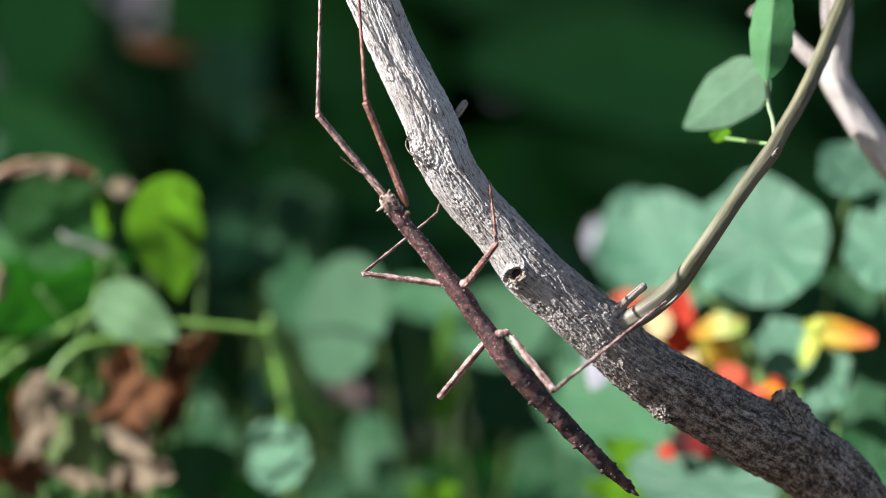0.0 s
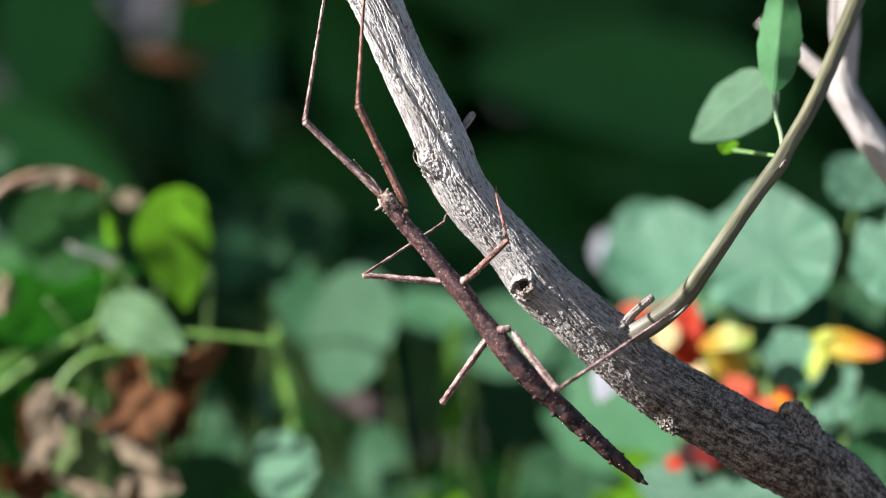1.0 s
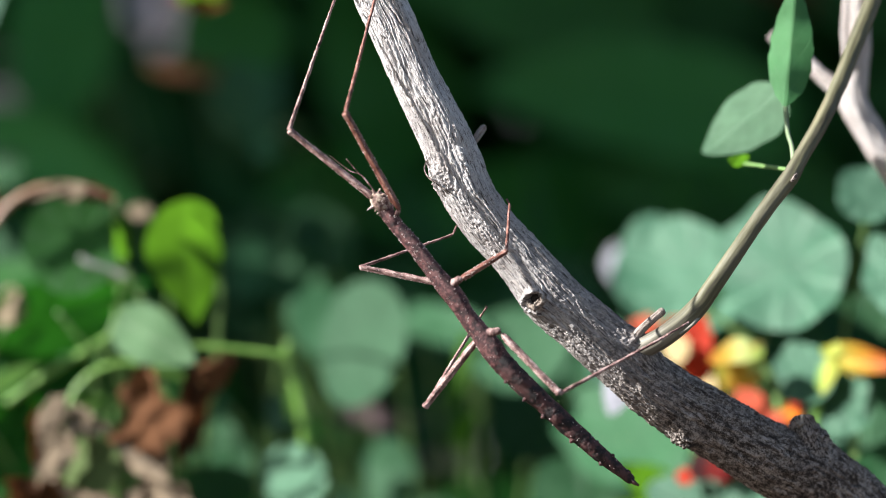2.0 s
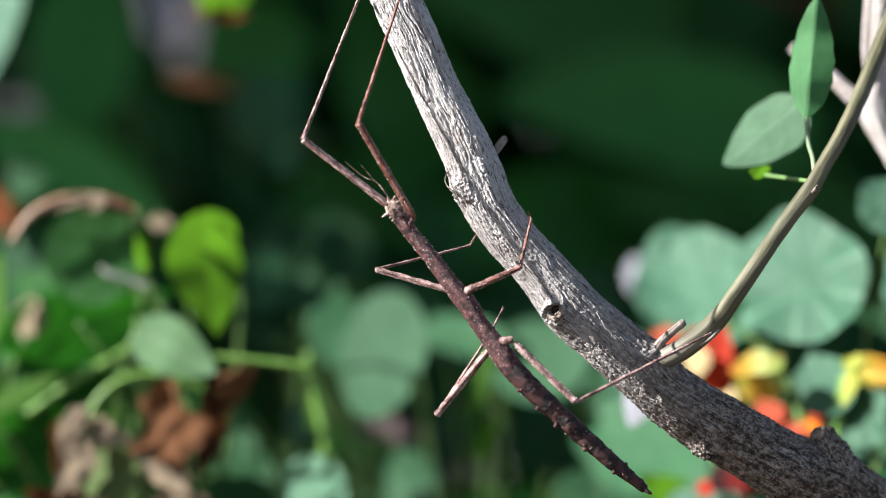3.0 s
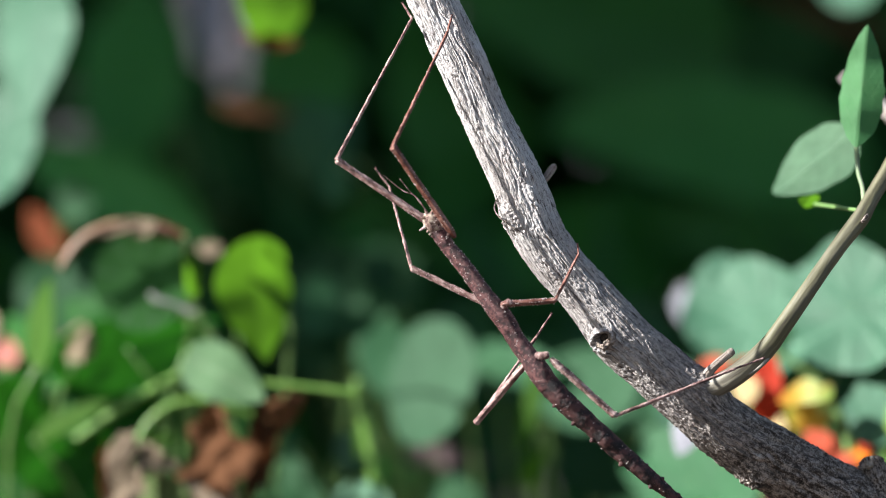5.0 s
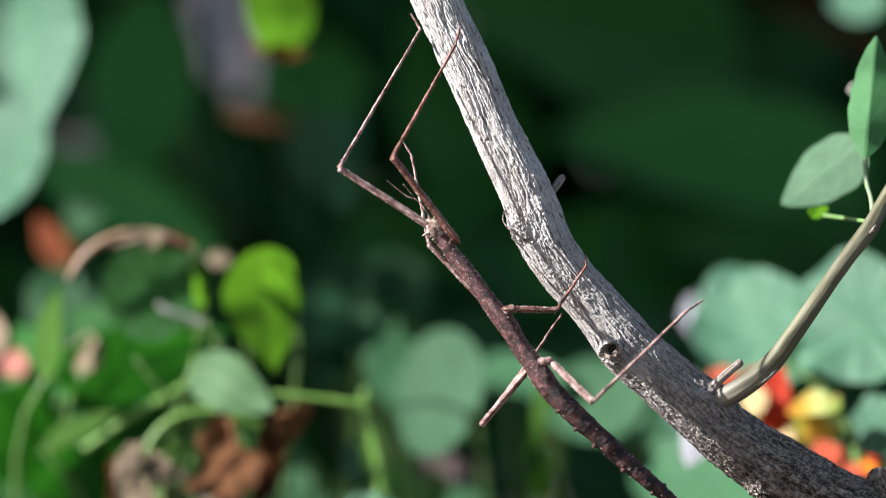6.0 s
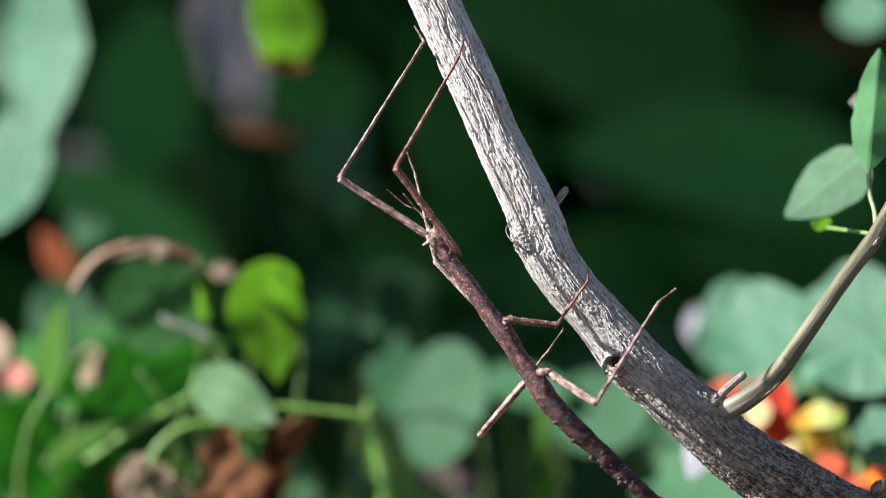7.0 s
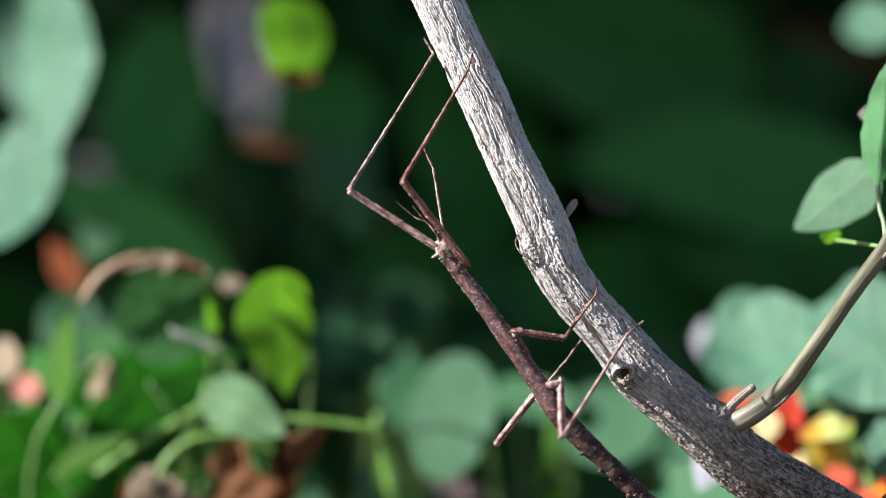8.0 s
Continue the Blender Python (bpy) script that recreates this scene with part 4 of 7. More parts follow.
leaf(left_plant, "round", LEAF_MEADOW, (-0.1053, 0.182, 0.28843), (0.01885, 0.01347, 0.00265), (-0.00143, -0.0024, 0.01015))
leaf(left_plant, "round", LEAF_MEADOW, (-0.10687, 0.19, 0.27432), (0.01318, 0.00269, -0.0048), (0.00252, 0.0015, 0.00694))
leaf(left_plant, "drop", LEAF_LIME, (-0.06856, 0.145, 0.30381), (0.00875, 0.00675, 0.00085), (0.00141, -0.00075, -0.01439))
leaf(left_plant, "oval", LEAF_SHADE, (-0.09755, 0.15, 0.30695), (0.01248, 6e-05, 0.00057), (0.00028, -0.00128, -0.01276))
leaf(left_plant, "lance", LEAF_STRAW, (-0.10506, 0.146, 0.31991), (0.00056, -0.00075, -0.00169), (-0.00734, 0.00179, -0.00198), stalk=False)
leaf(left_plant, "lance", LEAF_STRAW, (-0.0978, 0.144, 0.32072), (0.00113, -0.00155, -0.00225), (0.00479, -0.00268, 0.00085), stalk=False)
leaf(left_plant, "dry", LEAF_DRY, (-0.09273, 0.147, 0.31951), (0.00509, -0.00217, -0.00141), (-0.00057, -0.00052, -0.00212), stalk=False)
leaf(left_plant, "ovate", LEAF_WAN, (-0.07691, 0.14, 0.28386), (-0.00337, -0.00041, -0.00618), (0.00982, -0.00522, -0.00505))
leaf(left_plant, "ovate", LEAF_STRAW, (-0.08428, 0.19, 0.31594), (0.00325, -0.00115, -0.0003), (-0.0003, -0.00033, -0.00192))
leaf(left_plant, "dry", LEAF_STRAW, (-0.09889, 0.13, 0.25778), (0.00333, -0.00341, -0.00056), (-0.00056, -0.00087, -0.01))
leaf(left_plant, "lance", LEAF_STRAW, (-0.10034, 0.128, 0.26549), (0.00194, -0.00129, -0.00194), (0.0036, 0.00037, 0.00471), stalk=False)
leaf(left_plant, "dry", LEAF_DRY, (-0.10437, 0.137, 0.25887), (0.00308, 0.00096, -0.00028), (0.00056, -0.00124, -0.00644), stalk=False)
leaf(left_plant, "dry", LEAF_STRAW, (-0.09279, 0.133, 0.26224), (0.00529, -0.00118, -0.00084), (0.00056, -0.00233, -0.00362), stalk=False)
leaf(left_plant, "ovate", LEAF_WITHER, (-0.09158, 0.132, 0.25115), (0.00696, -0.0036, -0.00139), (-0.00251, -0.00072, -0.00807))
leaf(left_plant, "dry", LEAF_STRAW, (-0.09027, 0.127, 0.24393), (0.00775, -0.00412, -0.00194), (-0.00055, -0.00092, -0.0018), stalk=False)
leaf(left_plant, "lance", LEAF_STRAW, (-0.079, 0.128, 0.25329), (-0.00111, -0.00059, -0.00208), (0.00859, -0.00525, -0.00471))
leaf(left_plant, "dry", LEAF_STRAW, (-0.07227, 0.127, 0.24587), (0.00471, -0.0035, -0.00222), (-0.00194, 0.00024, -0.00388), stalk=False)
leaf(left_plant, "dry", LEAF_DRY, (-0.07691, 0.133, 0.24371), (0.00362, 0.00181, 0), (0.00084, -0.00146, -0.00502), stalk=False)
leaf(left_plant, "lance", LEAF_STRAW, (-0.08019, 0.129, 0.24395), (0.00194, -0.00069, 0), (-0.00055, -0.00098, -0.00333), stalk=False)
leaf(left_plant, "dry", LEAF_DRY, (-0.10398, 0.136, 0.24452), (0.00811, 0.00143, -0.00112), (-0.00112, -0.00183, -0.00475), stalk=False)
leaf(left_plant, "dry", LEAF_ROAST, (-0.07663, 0.14, 0.26295), (0.00618, -0.00531, -0.0014), (-0.00225, -0.00135, -0.01179))
leaf(left_plant, "lance", LEAF_STRAW, (-0.07443, 0.137, 0.25327), (0.00308, -0.00246, 0), (0.0014, -0.00306, -0.00728), stalk=False)
leaf(left_plant, "dry", LEAF_DRY, (-0.06835, 0.146, 0.26484), (0.00424, 0.00193, -0.00056), (-0.00085, -0.00176, -0.01158), stalk=False)
leaf(left_plant, "dry", LEAF_ROAST, (-0.06283, 0.148, 0.27495), (0.00425, -0.00315, -0.00198), (0.00368, -0.00103, 0.00509), stalk=False)
leaf(left_plant, "ovate", LEAF_MIST, (-0.06544, 0.2, 0.26512), (0.00447, -0.00169, -0.00089), (-0.00089, -0.00056, -0.00388))
leaf(middle_plant, "oval", LEAF_MIST, (-0.02632, 0.215, 0.28079), (0.01119, -0.0082, -0.00242), (-0.00393, -0.00601, -0.01694))
leaf(middle_plant, "oval", LEAF_MIST, (-0.03843, 0.232, 0.28724), (0.00738, -0.00084, 0.00154), (0.00154, -0.00218, -0.00922))
leaf(middle_plant, "ovate", LEAF_MIST, (-0.04158, 0.25, 0.28546), (-0.00625, 0.00368, 0), (0.00156, -0.00195, -0.00875))
leaf(middle_plant, "ovate", LEAF_MIST, (-0.00773, 0.26, 0.28627), (0.00095, -0.00184, -0.00568), (-0.01546, 0.00871, 0.00221))
leaf(middle_plant, "ovate", LEAF_MIST, (-0.02017, 0.25, 0.24388), (0.00657, -0.00434, -0.00094), (-0.00094, -0.00199, -0.01032))
leaf(middle_plant, "ovate", LEAF_FADED, (-0.02519, 0.3, 0.25812), (0.00065, -0.00131, -0.00327), (0.01276, -0.00458, -0.00098))
leaf(middle_plant, "oval", LEAF_MINT, (-0.04233, 0.165, 0.24716), (0.00864, -0.00624, -0.00086), (-0.00058, -0.00461, -0.00893))
leaf(middle_plant, "ovate", LEAF_PALE, (-0.048, 0.2, 0.26288), (0.00388, -0.00205, 0), (-0.0003, -0.0011, -0.00537))
leaf(middle_plant, "ovate", LEAF_LIME, (-0.04369, 0.19, 0.26694), (0.00207, -0.0013, -0.00089), (-0.00118, -0.00056, -0.00502))
leaf(middle_plant, "ovate", LEAF_LIME, (-0.0003, 0.21, 0.27381), (0.00211, -0.00135, -0.0009), (-0.00241, 0.00018, -0.01054))
leaf(middle_plant, "oval", LEAF_MIST, (0.01617, 0.25, 0.27866), (0.01436, -0.00569, 0.00227), (0.00162, -0.00605, -0.01124))
# a made-up blade in place of the pale wall spot beside the branch
leaf(back_plant, "ovate", LEAF_WALL_PATCH, (0.03795, 0.122, 0.27157), (0.00331, -0.00183, -0.00163), (-0.00162, -0.00121, -0.00551), stalk=False)
leaf(middle_plant, "oval", LEAF_MIST, (-0.04581, 0.3, 0.30638), (0.00818, -0.00017, 0.00196), (0.00229, -0.00125, -0.00949))
leaf(middle_plant, "oval", LEAF_MIST, (-0.06064, 0.29, 0.30146), (0.00584, -0.00049, -0.00162), (-0.0013, -0.00099, -0.00876))
leaf(back_plant, "ovate", LEAF_LIME, (-0.07125, 0.225, 0.3826), (-0.00888, -0.00671, -0.00067), (0.00103, 3e-05, -0.01194), stalk=False)
leaf(back_plant, "lance", LEAF_RUST, (-0.07142, 0.222, 0.37319), (0.00094, -0.00097, -0.00198), (0.00826, -0.00314, -0.00117), stalk=False)
leaf(back_plant, "ovate", LEAF_LUSH, (-0.13352, 0.42, 0.33673), (-0.00464, -0.00221, -0.00875), (0.03014, -0.01947, -0.01501))
leaf(back_plant, "round", LEAF_MIST, (-0.07284, 0.42, 0.35716), (0.00872, -0.0046, -0.00139), (-0.00135, -0.00334, -0.01126))
leaf(back_plant, "round", LEAF_MIST, (-0.05563, 0.27, 0.33518), (0.00479, -0.00224, 4e-05), (4e-05, -0.00171, -0.00478))
leaf(back_plant, "ovate", LEAF_WALL_PATCH, (-0.10978, 0.5, 0.39925), (-0.00581, 0.00263, -4e-05), (0.00092, -0.00393, -0.01546))
leaf(back_plant, "ovate", LEAF_DRY, (-0.08668, 0.36, 0.36119), (0.00089, -0.00116, -0.00259), (0.01074, -0.00436, -0.00234))


def stalk(plant, material, rows):
    """A length of bare stem on a plant, rows in the garden's metres."""
    o = plant.matrix_basis.translation
    return tube("stem", [(x - o.x, y - o.y, z - o.z, r) for x, y, z, r in rows], material, plant, "", 10, 30, rough(0.0001, 61, 90.0))


stalk(left_plant, STEM_LIME, [(-0.11517, 0.16, 0.26691, 0.001), (-0.10371, 0.16, 0.27507, 0.001), (-0.09512, 0.16, 0.28009, 0.001), (-0.08767, 0.16, 0.28439, 0.00086)])
stalk(left_plant, STEM_LIME, [(-0.09983, 0.15, 0.26327, 0.00085), (-0.09628, 0.15, 0.27107, 0.00085), (-0.0899, 0.15, 0.27604, 0.00085), (-0.08068, 0.15, 0.27703, 0.00085), (-0.06863, 0.15, 0.2732, 0.00071)])
stalk(left_plant, STEM_LIME, [(-0.06849, 0.138, 0.28221, 0.0007), (-0.05518, 0.138, 0.28095, 0.00084), (-0.0423, 0.138, 0.27941, 0.00098)])
stalk(left_plant, STEM_LIME, [(-0.04481, 0.182, 0.28257, 0.00103), (-0.04452, 0.182, 0.27671, 0.00103), (-0.04188, 0.182, 0.26646, 0.00117), (-0.04042, 0.182, 0.25621, 0.00117), (-0.03925, 0.182, 0.2401, 0.00103), (-0.03866, 0.182, 0.23571, 0.00088)])
stalk(left_plant, STEM_PALE, [(-0.09546, 0.146, 0.3041, 0.00056), (-0.09306, 0.146, 0.30226, 0.00099), (-0.08812, 0.146, 0.30085, 0.00071), (-0.08388, 0.146, 0.29873, 0.00085)])
stalk(left_plant, STEM_RUST, [(-0.11806, 0.146, 0.30974, 0.00071), (-0.11382, 0.146, 0.31624, 0.00099), (-0.10789, 0.146, 0.32019, 0.00113), (-0.10111, 0.146, 0.32175, 0.00113), (-0.09377, 0.146, 0.32062, 0.00099), (-0.0884, 0.146, 0.3185, 0.00085), (-0.08558, 0.146, 0.31511, 0.00056)])
stalk(left_plant, STEM, [(-0.08552, 0.165, 0.30014, 0.00101), (-0.08192, 0.165, 0.29438, 0.00115), (-0.07976, 0.165, 0.28863, 0.00086)])
stalk(right_plant, STEM, [(0.07382, 0.14, 0.27839, 0.00084), (0.07691, 0.14, 0.27488, 0.00098), (0.07873, 0.14, 0.26926, 0.00098), (0.07944, 0.14, 0.25523, 0.00098)])
stalk(right_plant, STEM_LIME, [(0.08917, 0.127, 0.27799, 0.00138), (0.08806, 0.127, 0.27245, 0.00111), (0.08695, 0.127, 0.26414, 0.00097), (0.08598, 0.127, 0.25029, 0.00097)])
stalk(right_plant, STEM, [(0.07317, 0.15, 0.28313, 0.00071), (0.06466, 0.15, 0.2888, 0.00071), (0.05899, 0.15, 0.29163, 0.00071)])


def flower(plant, at):
    """The green cup and spur behind a blossom, with its stalk."""
    o = plant.matrix_basis.translation
    c = Vector(at) - o
    cup = tube("flower", [(0, -0.001, 0, 0.0016), (0, 0.0015, 0, 0.0022), (0, 0.004, -0.001, 0.0012), (0, 0.010, -0.004, 0.0005)], STEM_LIME, plant, "orange and yellow garden blossom", 12, 20, None, c)
    tube("stalk", [(0, 0.002, 0, 0.0008), (0.002, 0.012, -0.012, 0.0008), (-c.x * 0.4, 0.03, -c.z * 0.5, 0.0009), (-c.x, -c.y, -c.z, 0.001)], STEM, cup, "", 7, 24)
    return cup


def petal(blossom, material, at, ax, ay):
    leaf_count[0] += 1
    c = Vector(at) - blossom.matrix_basis.translation - blossom.parent.matrix_basis.translation
    return part("petal", mesh_of("petal", *leaf_data("ovate", Vector(ax), Vector(ay), leaf_count[0])), material, blossom, "", c)


blossom = flower(right_plant, (0.05685, 0.154, 0.28135))
petal(blossom, PETAL_RED, (0.0581, 0.147, 0.28318), (0.00464, -0.00236, -0.00124), (0.00183, 0.00273, 0.00683))
petal(blossom, PETAL_RED, (0.05872, 0.1455, 0.27756), (0.00212, 0.00099, 0.00367), (-0.00416, -0.00074, 0.0024))
petal(blossom, PETAL_CREAM, (0.05352, 0.1435, 0.28127), (0.00324, -0.00182, 0), (0, -0.00166, -0.0038))
petal(blossom, PETAL_RED, (0.05493, 0.1485, 0.28598), (0.00282, 0.00077, 0.00237), (-0.00255, 0.00254, 0.00304))
blossom = flower(right_plant, (0.06935, 0.134, 0.27782))
petal(blossom, PETAL_VEIL, (0.06725, 0.1265, 0.28077), (-0.00637, 0.00249, -0.00083), (0.00055, 0.0041, 0.00277))
petal(blossom, PETAL_VEIL, (0.07161, 0.1255, 0.2794), (-0.00221, 0.00022, 0.00138), (0.00166, 0.00138, 0.00359))
petal(blossom, PETAL_HOOD, (0.06663, 0.1295, 0.27543), (0.00416, 9e-05, -0.00111), (-0.00111, -0.00142, -0.00389))
petal(blossom, PETAL_ORANGE, (0.07035, 0.131, 0.27623), (0.00195, 0.00031, -0.00056), (-0.00056, -0.00093, -0.00361))
petal(blossom, PETAL_YELLOW, (0.07006, 0.127, 0.27591), (0.00305, 0.00076, 0), (0, 0.0009, 0.0036))
blossom = flower(right_plant, (0.0954, 0.122, 0.27884))
petal(blossom, PETAL_LIMEY, (0.08969, 0.118, 0.27737), (0.00178, -0.00124, -0.00055), (-0.00206, -0.00148, -0.00603))
petal(blossom, PETAL_HOOD, (0.09585, 0.1165, 0.28028), (0.00794, -0.00652, -0.0011), (-0.00055, 0.00559, 0.00329))
petal(blossom, PETAL_HOOD, (0.09677, 0.1175, 0.27848), (0.00658, 0.00063, -0.00027), (-0.00055, -0.00075, -0.00329))
blossom = flower(right_plant, (0.08047, 0.144, 0.26632))
petal(blossom, PETAL_CORAL, (0.07101, 0.14, 0.26814), (0.00365, 0.0004, 0.00211), (-0.00182, 0.00243, 0.00316))
petal(blossom, PETAL_CORAL, (0.07581, 0.1385, 0.26511), (0.00469, -0.00461, -0.00083), (0.00034, 0.0012, 0.00193))
petal(blossom, PETAL_ORANGE, (0.08087, 0.137, 0.2646), (0.00386, -0.00274, 0.00068), (-0.00039, 0.00202, 0.0022))
petal(blossom, PETAL_RED, (0.08409, 0.1355, 0.26885), (0.00297, -0.0019, 0.0008), (-0.00065, 0.00242, 0.00243))
petal(blossom, PETAL_MAROON, (0.08759, 0.134, 0.26611), (0.00195, 0.00143, 0), (0, -0.00037, 0.00279))
blossom = flower(right_plant, (0.06102, 0.139, 0.2523))
petal(blossom, PETAL_RED, (0.05529, 0.135, 0.25016), (0.00195, -0.00165, 0), (0, 0.0015, 0.00195))
petal(blossom, PETAL_MAROON, (0.05966, 0.1335, 0.25274), (0.00341, -0.00008, 0.00124), (-0.00114, 0.00225, 0.00314))
petal(blossom, PETAL_DEEP, (0.06406, 0.1305, 0.2522), (0.00383, -0.00138, -0.00068), (0.00053, 0.00175, 0.00301))
petal(blossom, PETAL_ORANGE, (0.06347, 0.132, 0.25532), (0.00209, -0.00236, -0.00076), (0.00038, 0.00048, 0.00105))
blossom = flower(right_plant, (0.04806, 0.184, 0.2865))
petal(blossom, PETAL_CORAL, (0.04831, 0.1785, 0.2876), (0.00431, -0.00306, 0.00076), (-0.00035, 0.00185, 0.00201))
petal(blossom, PETAL_CORAL, (0.04736, 0.18, 0.28553), (0.00224, -0.00173, -0.00188), (0.0015, 0.00074, 0.00179))
blossom = flower(right_plant, (0.06225, 0.159, 0.27202))
petal(blossom, PETAL_CREAM, (0.061, 0.155, 0.27335), (0.00321, -0.00414, -0.00185), (0.00128, 0.00062, 0.00222))
petal(blossom, PETAL_YELLOW, (0.0629, 0.1535, 0.27097), (0.00267, -0.00128, -0.00097), (0.00068, 0.001, 0.00187))

# leaves of the branch's own side shoots
leaf(branch, "lance", LEAF_FRESH, (0.07135, 0.018, 0.34966), (0.00470, -0.0009, -0.00058), (0.00150, 0.00378, 0.01361), stalk=False)
leaf(branch, "ovate", LEAF_SHOOT, (0.06403, 0.052, 0.33457), (0.00408, -0.00387, -0.00485), (-0.00816, 0.00189, -0.00689), stalk=False)
leaf(branch, "ovate", LEAF_LIME, (0.0617, 0.040, 0.3254), (0.0010, -0.0008, 0.0014), (-0.0021, -0.0010, 0.0002), stalk=False, label="small lime-green bud leaf")
tube("leaf_stalk", on_branch([(70.2, 36.4, 18, 0.50), (70.5, 31.0, 16, 0.45), (70.9, 27.6, 10, 0.48), (71.2, 23.6, 6.5, 0.7)]), STEM_GREY, branch, "", 8, 24)
tube("leaf_stalk", on_branch([(62.8, 24.6, 38, 0.35), (66.8, 23.6, 26, 0.40), (70.6, 22.4, 8, 0.45)]), STEM, branch, "", 8, 24)

DRY_LINE = [(0.0911, 0.062, 0.3766, 0.0025), (0.0907, 0.062, 0.3543, 0.0027), (0.0895, 0.062, 0.3440, 0.0028), (0.0893, 0.062, 0.3401, 0.0031), (0.0907, 0.062, 0.3362, 0.0033), (0.0939, 0.062, 0.3311, 0.0033), (0.0983, 0.062, 0.3246, 0.0034), (0.1027, 0.062, 0.3188, 0.0035), (0.1182, 0.062, 0.3000, 0.0037), (0.1300, 0.062, 0.2600, 0.0044), (0.1350, 0.062, 0.1763, 0.0052), (0.1375, 0.062, 0.00857, 0.0062)]
DRY_TWIG = [(0.0885, 0.064, 0.3402, 0.0020), (0.0833, 0.065, 0.3446, 0.0018), (0.0788, 0.066, 0.3489, 0.0016), (0.0743, 0.066, 0.3520, 0.0015), (0.0708, 0.066, 0.3550, 0.0013)]
DRY_SPUR = [(0.0878, 0.058, 0.37205, 0.0009), (0.0872, 0.058, 0.36049, 0.0009), (0.0869, 0.058, 0.35278, 0.0008), (0.0881, 0.060, 0.34565, 0.0006)]
dry_branch = thing("dry_branch", (DRY_LINE[-1][0], DRY_LINE[-1][1], -0.012), "pale bleached dry branch behind the green shoot", "branch")


def on_dry(rows):
    o = dry_branch.matrix_basis.translation
    return [(x - o.x, y - o.y, z - o.z, r) for x, y, z, r in rows]


tube("stem", on_dry(DRY_LINE[:-1] + [(DRY_LINE[-1][0], DRY_LINE[-1][1], -0.02, DRY_LINE[-1][3])]), BARK_BLEACHED, dry_branch, "", 48, 320, lambda p, n, along, angle: 0.0005 * value_noise(np.stack([np.cos(angle) * 2.2, np.sin(angle) * 2.2, along * 140], axis=-1), 71) + 0.00035 * value_noise(np.stack([np.cos(angle) * 5, np.sin(angle) * 5, along * 260], axis=-1), 74))
tube("side_twig", on_dry(DRY_TWIG), BARK_BLEACHED, dry_branch, "", 16, 60, rough(0.0002, 72, 300.0))
tube("spur", on_dry(DRY_SPUR), BARK_BLEACHED, dry_branch, "", 12, 40, rough(0.0002, 73, 300.0))


# ---------------- hedges ----------------
GAPS = ((-0.0815, 0.088, 0.004), (-0.0805, 0.077, 0.004), (-0.0783, 0.0660, 0.002), (-0.118, 0.052, 0.004))


def hedge(name, label, low, high, amount, size, seed, gaps=()):
    """A thick mass of small folded leaves as one mesh."""
    rng = np.random.RandomState(seed)
    verts, faces, uv = [], [], []
    shape = np.array([(0, -1, 0), (0.42, -0.35, 0.12), (0.36, 0.35, 0.12), (0, 1.05, -0.1), (-0.36, 0.35, 0.12), (-0.42, -0.35, 0.12), (0, 0, 0)])
    tris = [(0, 1, 6), (1, 2, 6), (2, 3, 6), (3, 4, 6), (4, 5, 6), (5, 0, 6)]
    low, high = np.array(low), np.array(high)
    for _ in range(amount):
        c = low + rng.rand(3) * (high - low)
        flat = (c[0] / (c[1] - EYE_Y), (c[2] - AXIS_Z) / (c[1] - EYE_Y))
        if any((flat[0] - gx) ** 2 + (flat[1] - gz) ** 2 < (gr + 0.5 * size / (c[1] - EYE_Y)) ** 2 for gx, gz, gr in gaps):
            continue
        turn = np.array(Euler(rng.uniform(-1.2, 1.2, 3) + (0.9, 0, 0)).to_matrix())
        p = c + (shape * size * rng.uniform(0.6, 1.25)) @ turn.T
        n = len(verts)
        verts += [tuple(v) for v in p]
        faces += [tuple(k + n for k in t) for t in tris]
        uv += [tuple(shape[k][:2]) for t in tris for k in t]
    ob = part(name, mesh_of(name, verts, faces, uv), LEAF_DARK)
    return tagged(ob, label, "hedge", kind="stuff")


hedge("hedge", "dense dark evergreen hedge in shade behind the plants", (-0.62, 0.85, -0.02), (0.62, 1.35, 0.80), 11000, 0.034, 5, GAPS)
hedge("undergrowth", "shaded low leaves between the garden plants", (-0.34, 0.46, -0.01), (0.34, 0.78, 0.33), 900, 0.026, 6, GAPS)
# never in view: added to keep the sun off the far plants
hedge("tall_hedge", "tall dense hedge out of view, added to shade the background", (-1.45, 0.10, -0.02), (-1.02, 1.95, 1.75), 11000, 0.05, 7)

# ---------------- the insect ----------------
insect = thing("stick_insect", (0.00898, -0.013, 0.28358), "reddish-brown stick insect with granular skin clinging to a branch", "insect")


def granules(line, amount, low, high, seed, ridges=False):
    """Small pointed grains scattered over a tube."""
    rng = random.Random(seed)
    pts, _ = spline(line, 80)
    out = []
    for _ in range(amount):
        k = rng.randrange(2, 78)
        a = rng.randrange(4) * math.pi / 2 + rng.gauss(0, 0.12) if ridges else rng.uniform(0, 6.28)
        t = Vector(pts[k + 1, :3] - pts[k - 1, :3]).normalized()
        s = t.cross(Vector((0.13, 1, 0.07))).normalized()
        w = s * math.cos(a) + s.cross(t) * math.sin(a)
        h = rng.uniform(low, high)
        out.append(cone_data(Vector(pts[k, :3]) + w * (pts[k, 3] * 0.93), w + t * rng.uniform(-0.3, 0.3), h * 0.55, h, 5))
    return joined(out)


def grained(name, body, grains):
    """One mesh of a smooth body and the pale grains that grow on it."""
    me = mesh_of(name, *joined([body, grains]))
    slots = np.zeros(len(me.polygons), dtype=np.int32)
    slots[len(body[1]):] = 1
    me.polygons.foreach_set("material_index", slots)
    return me


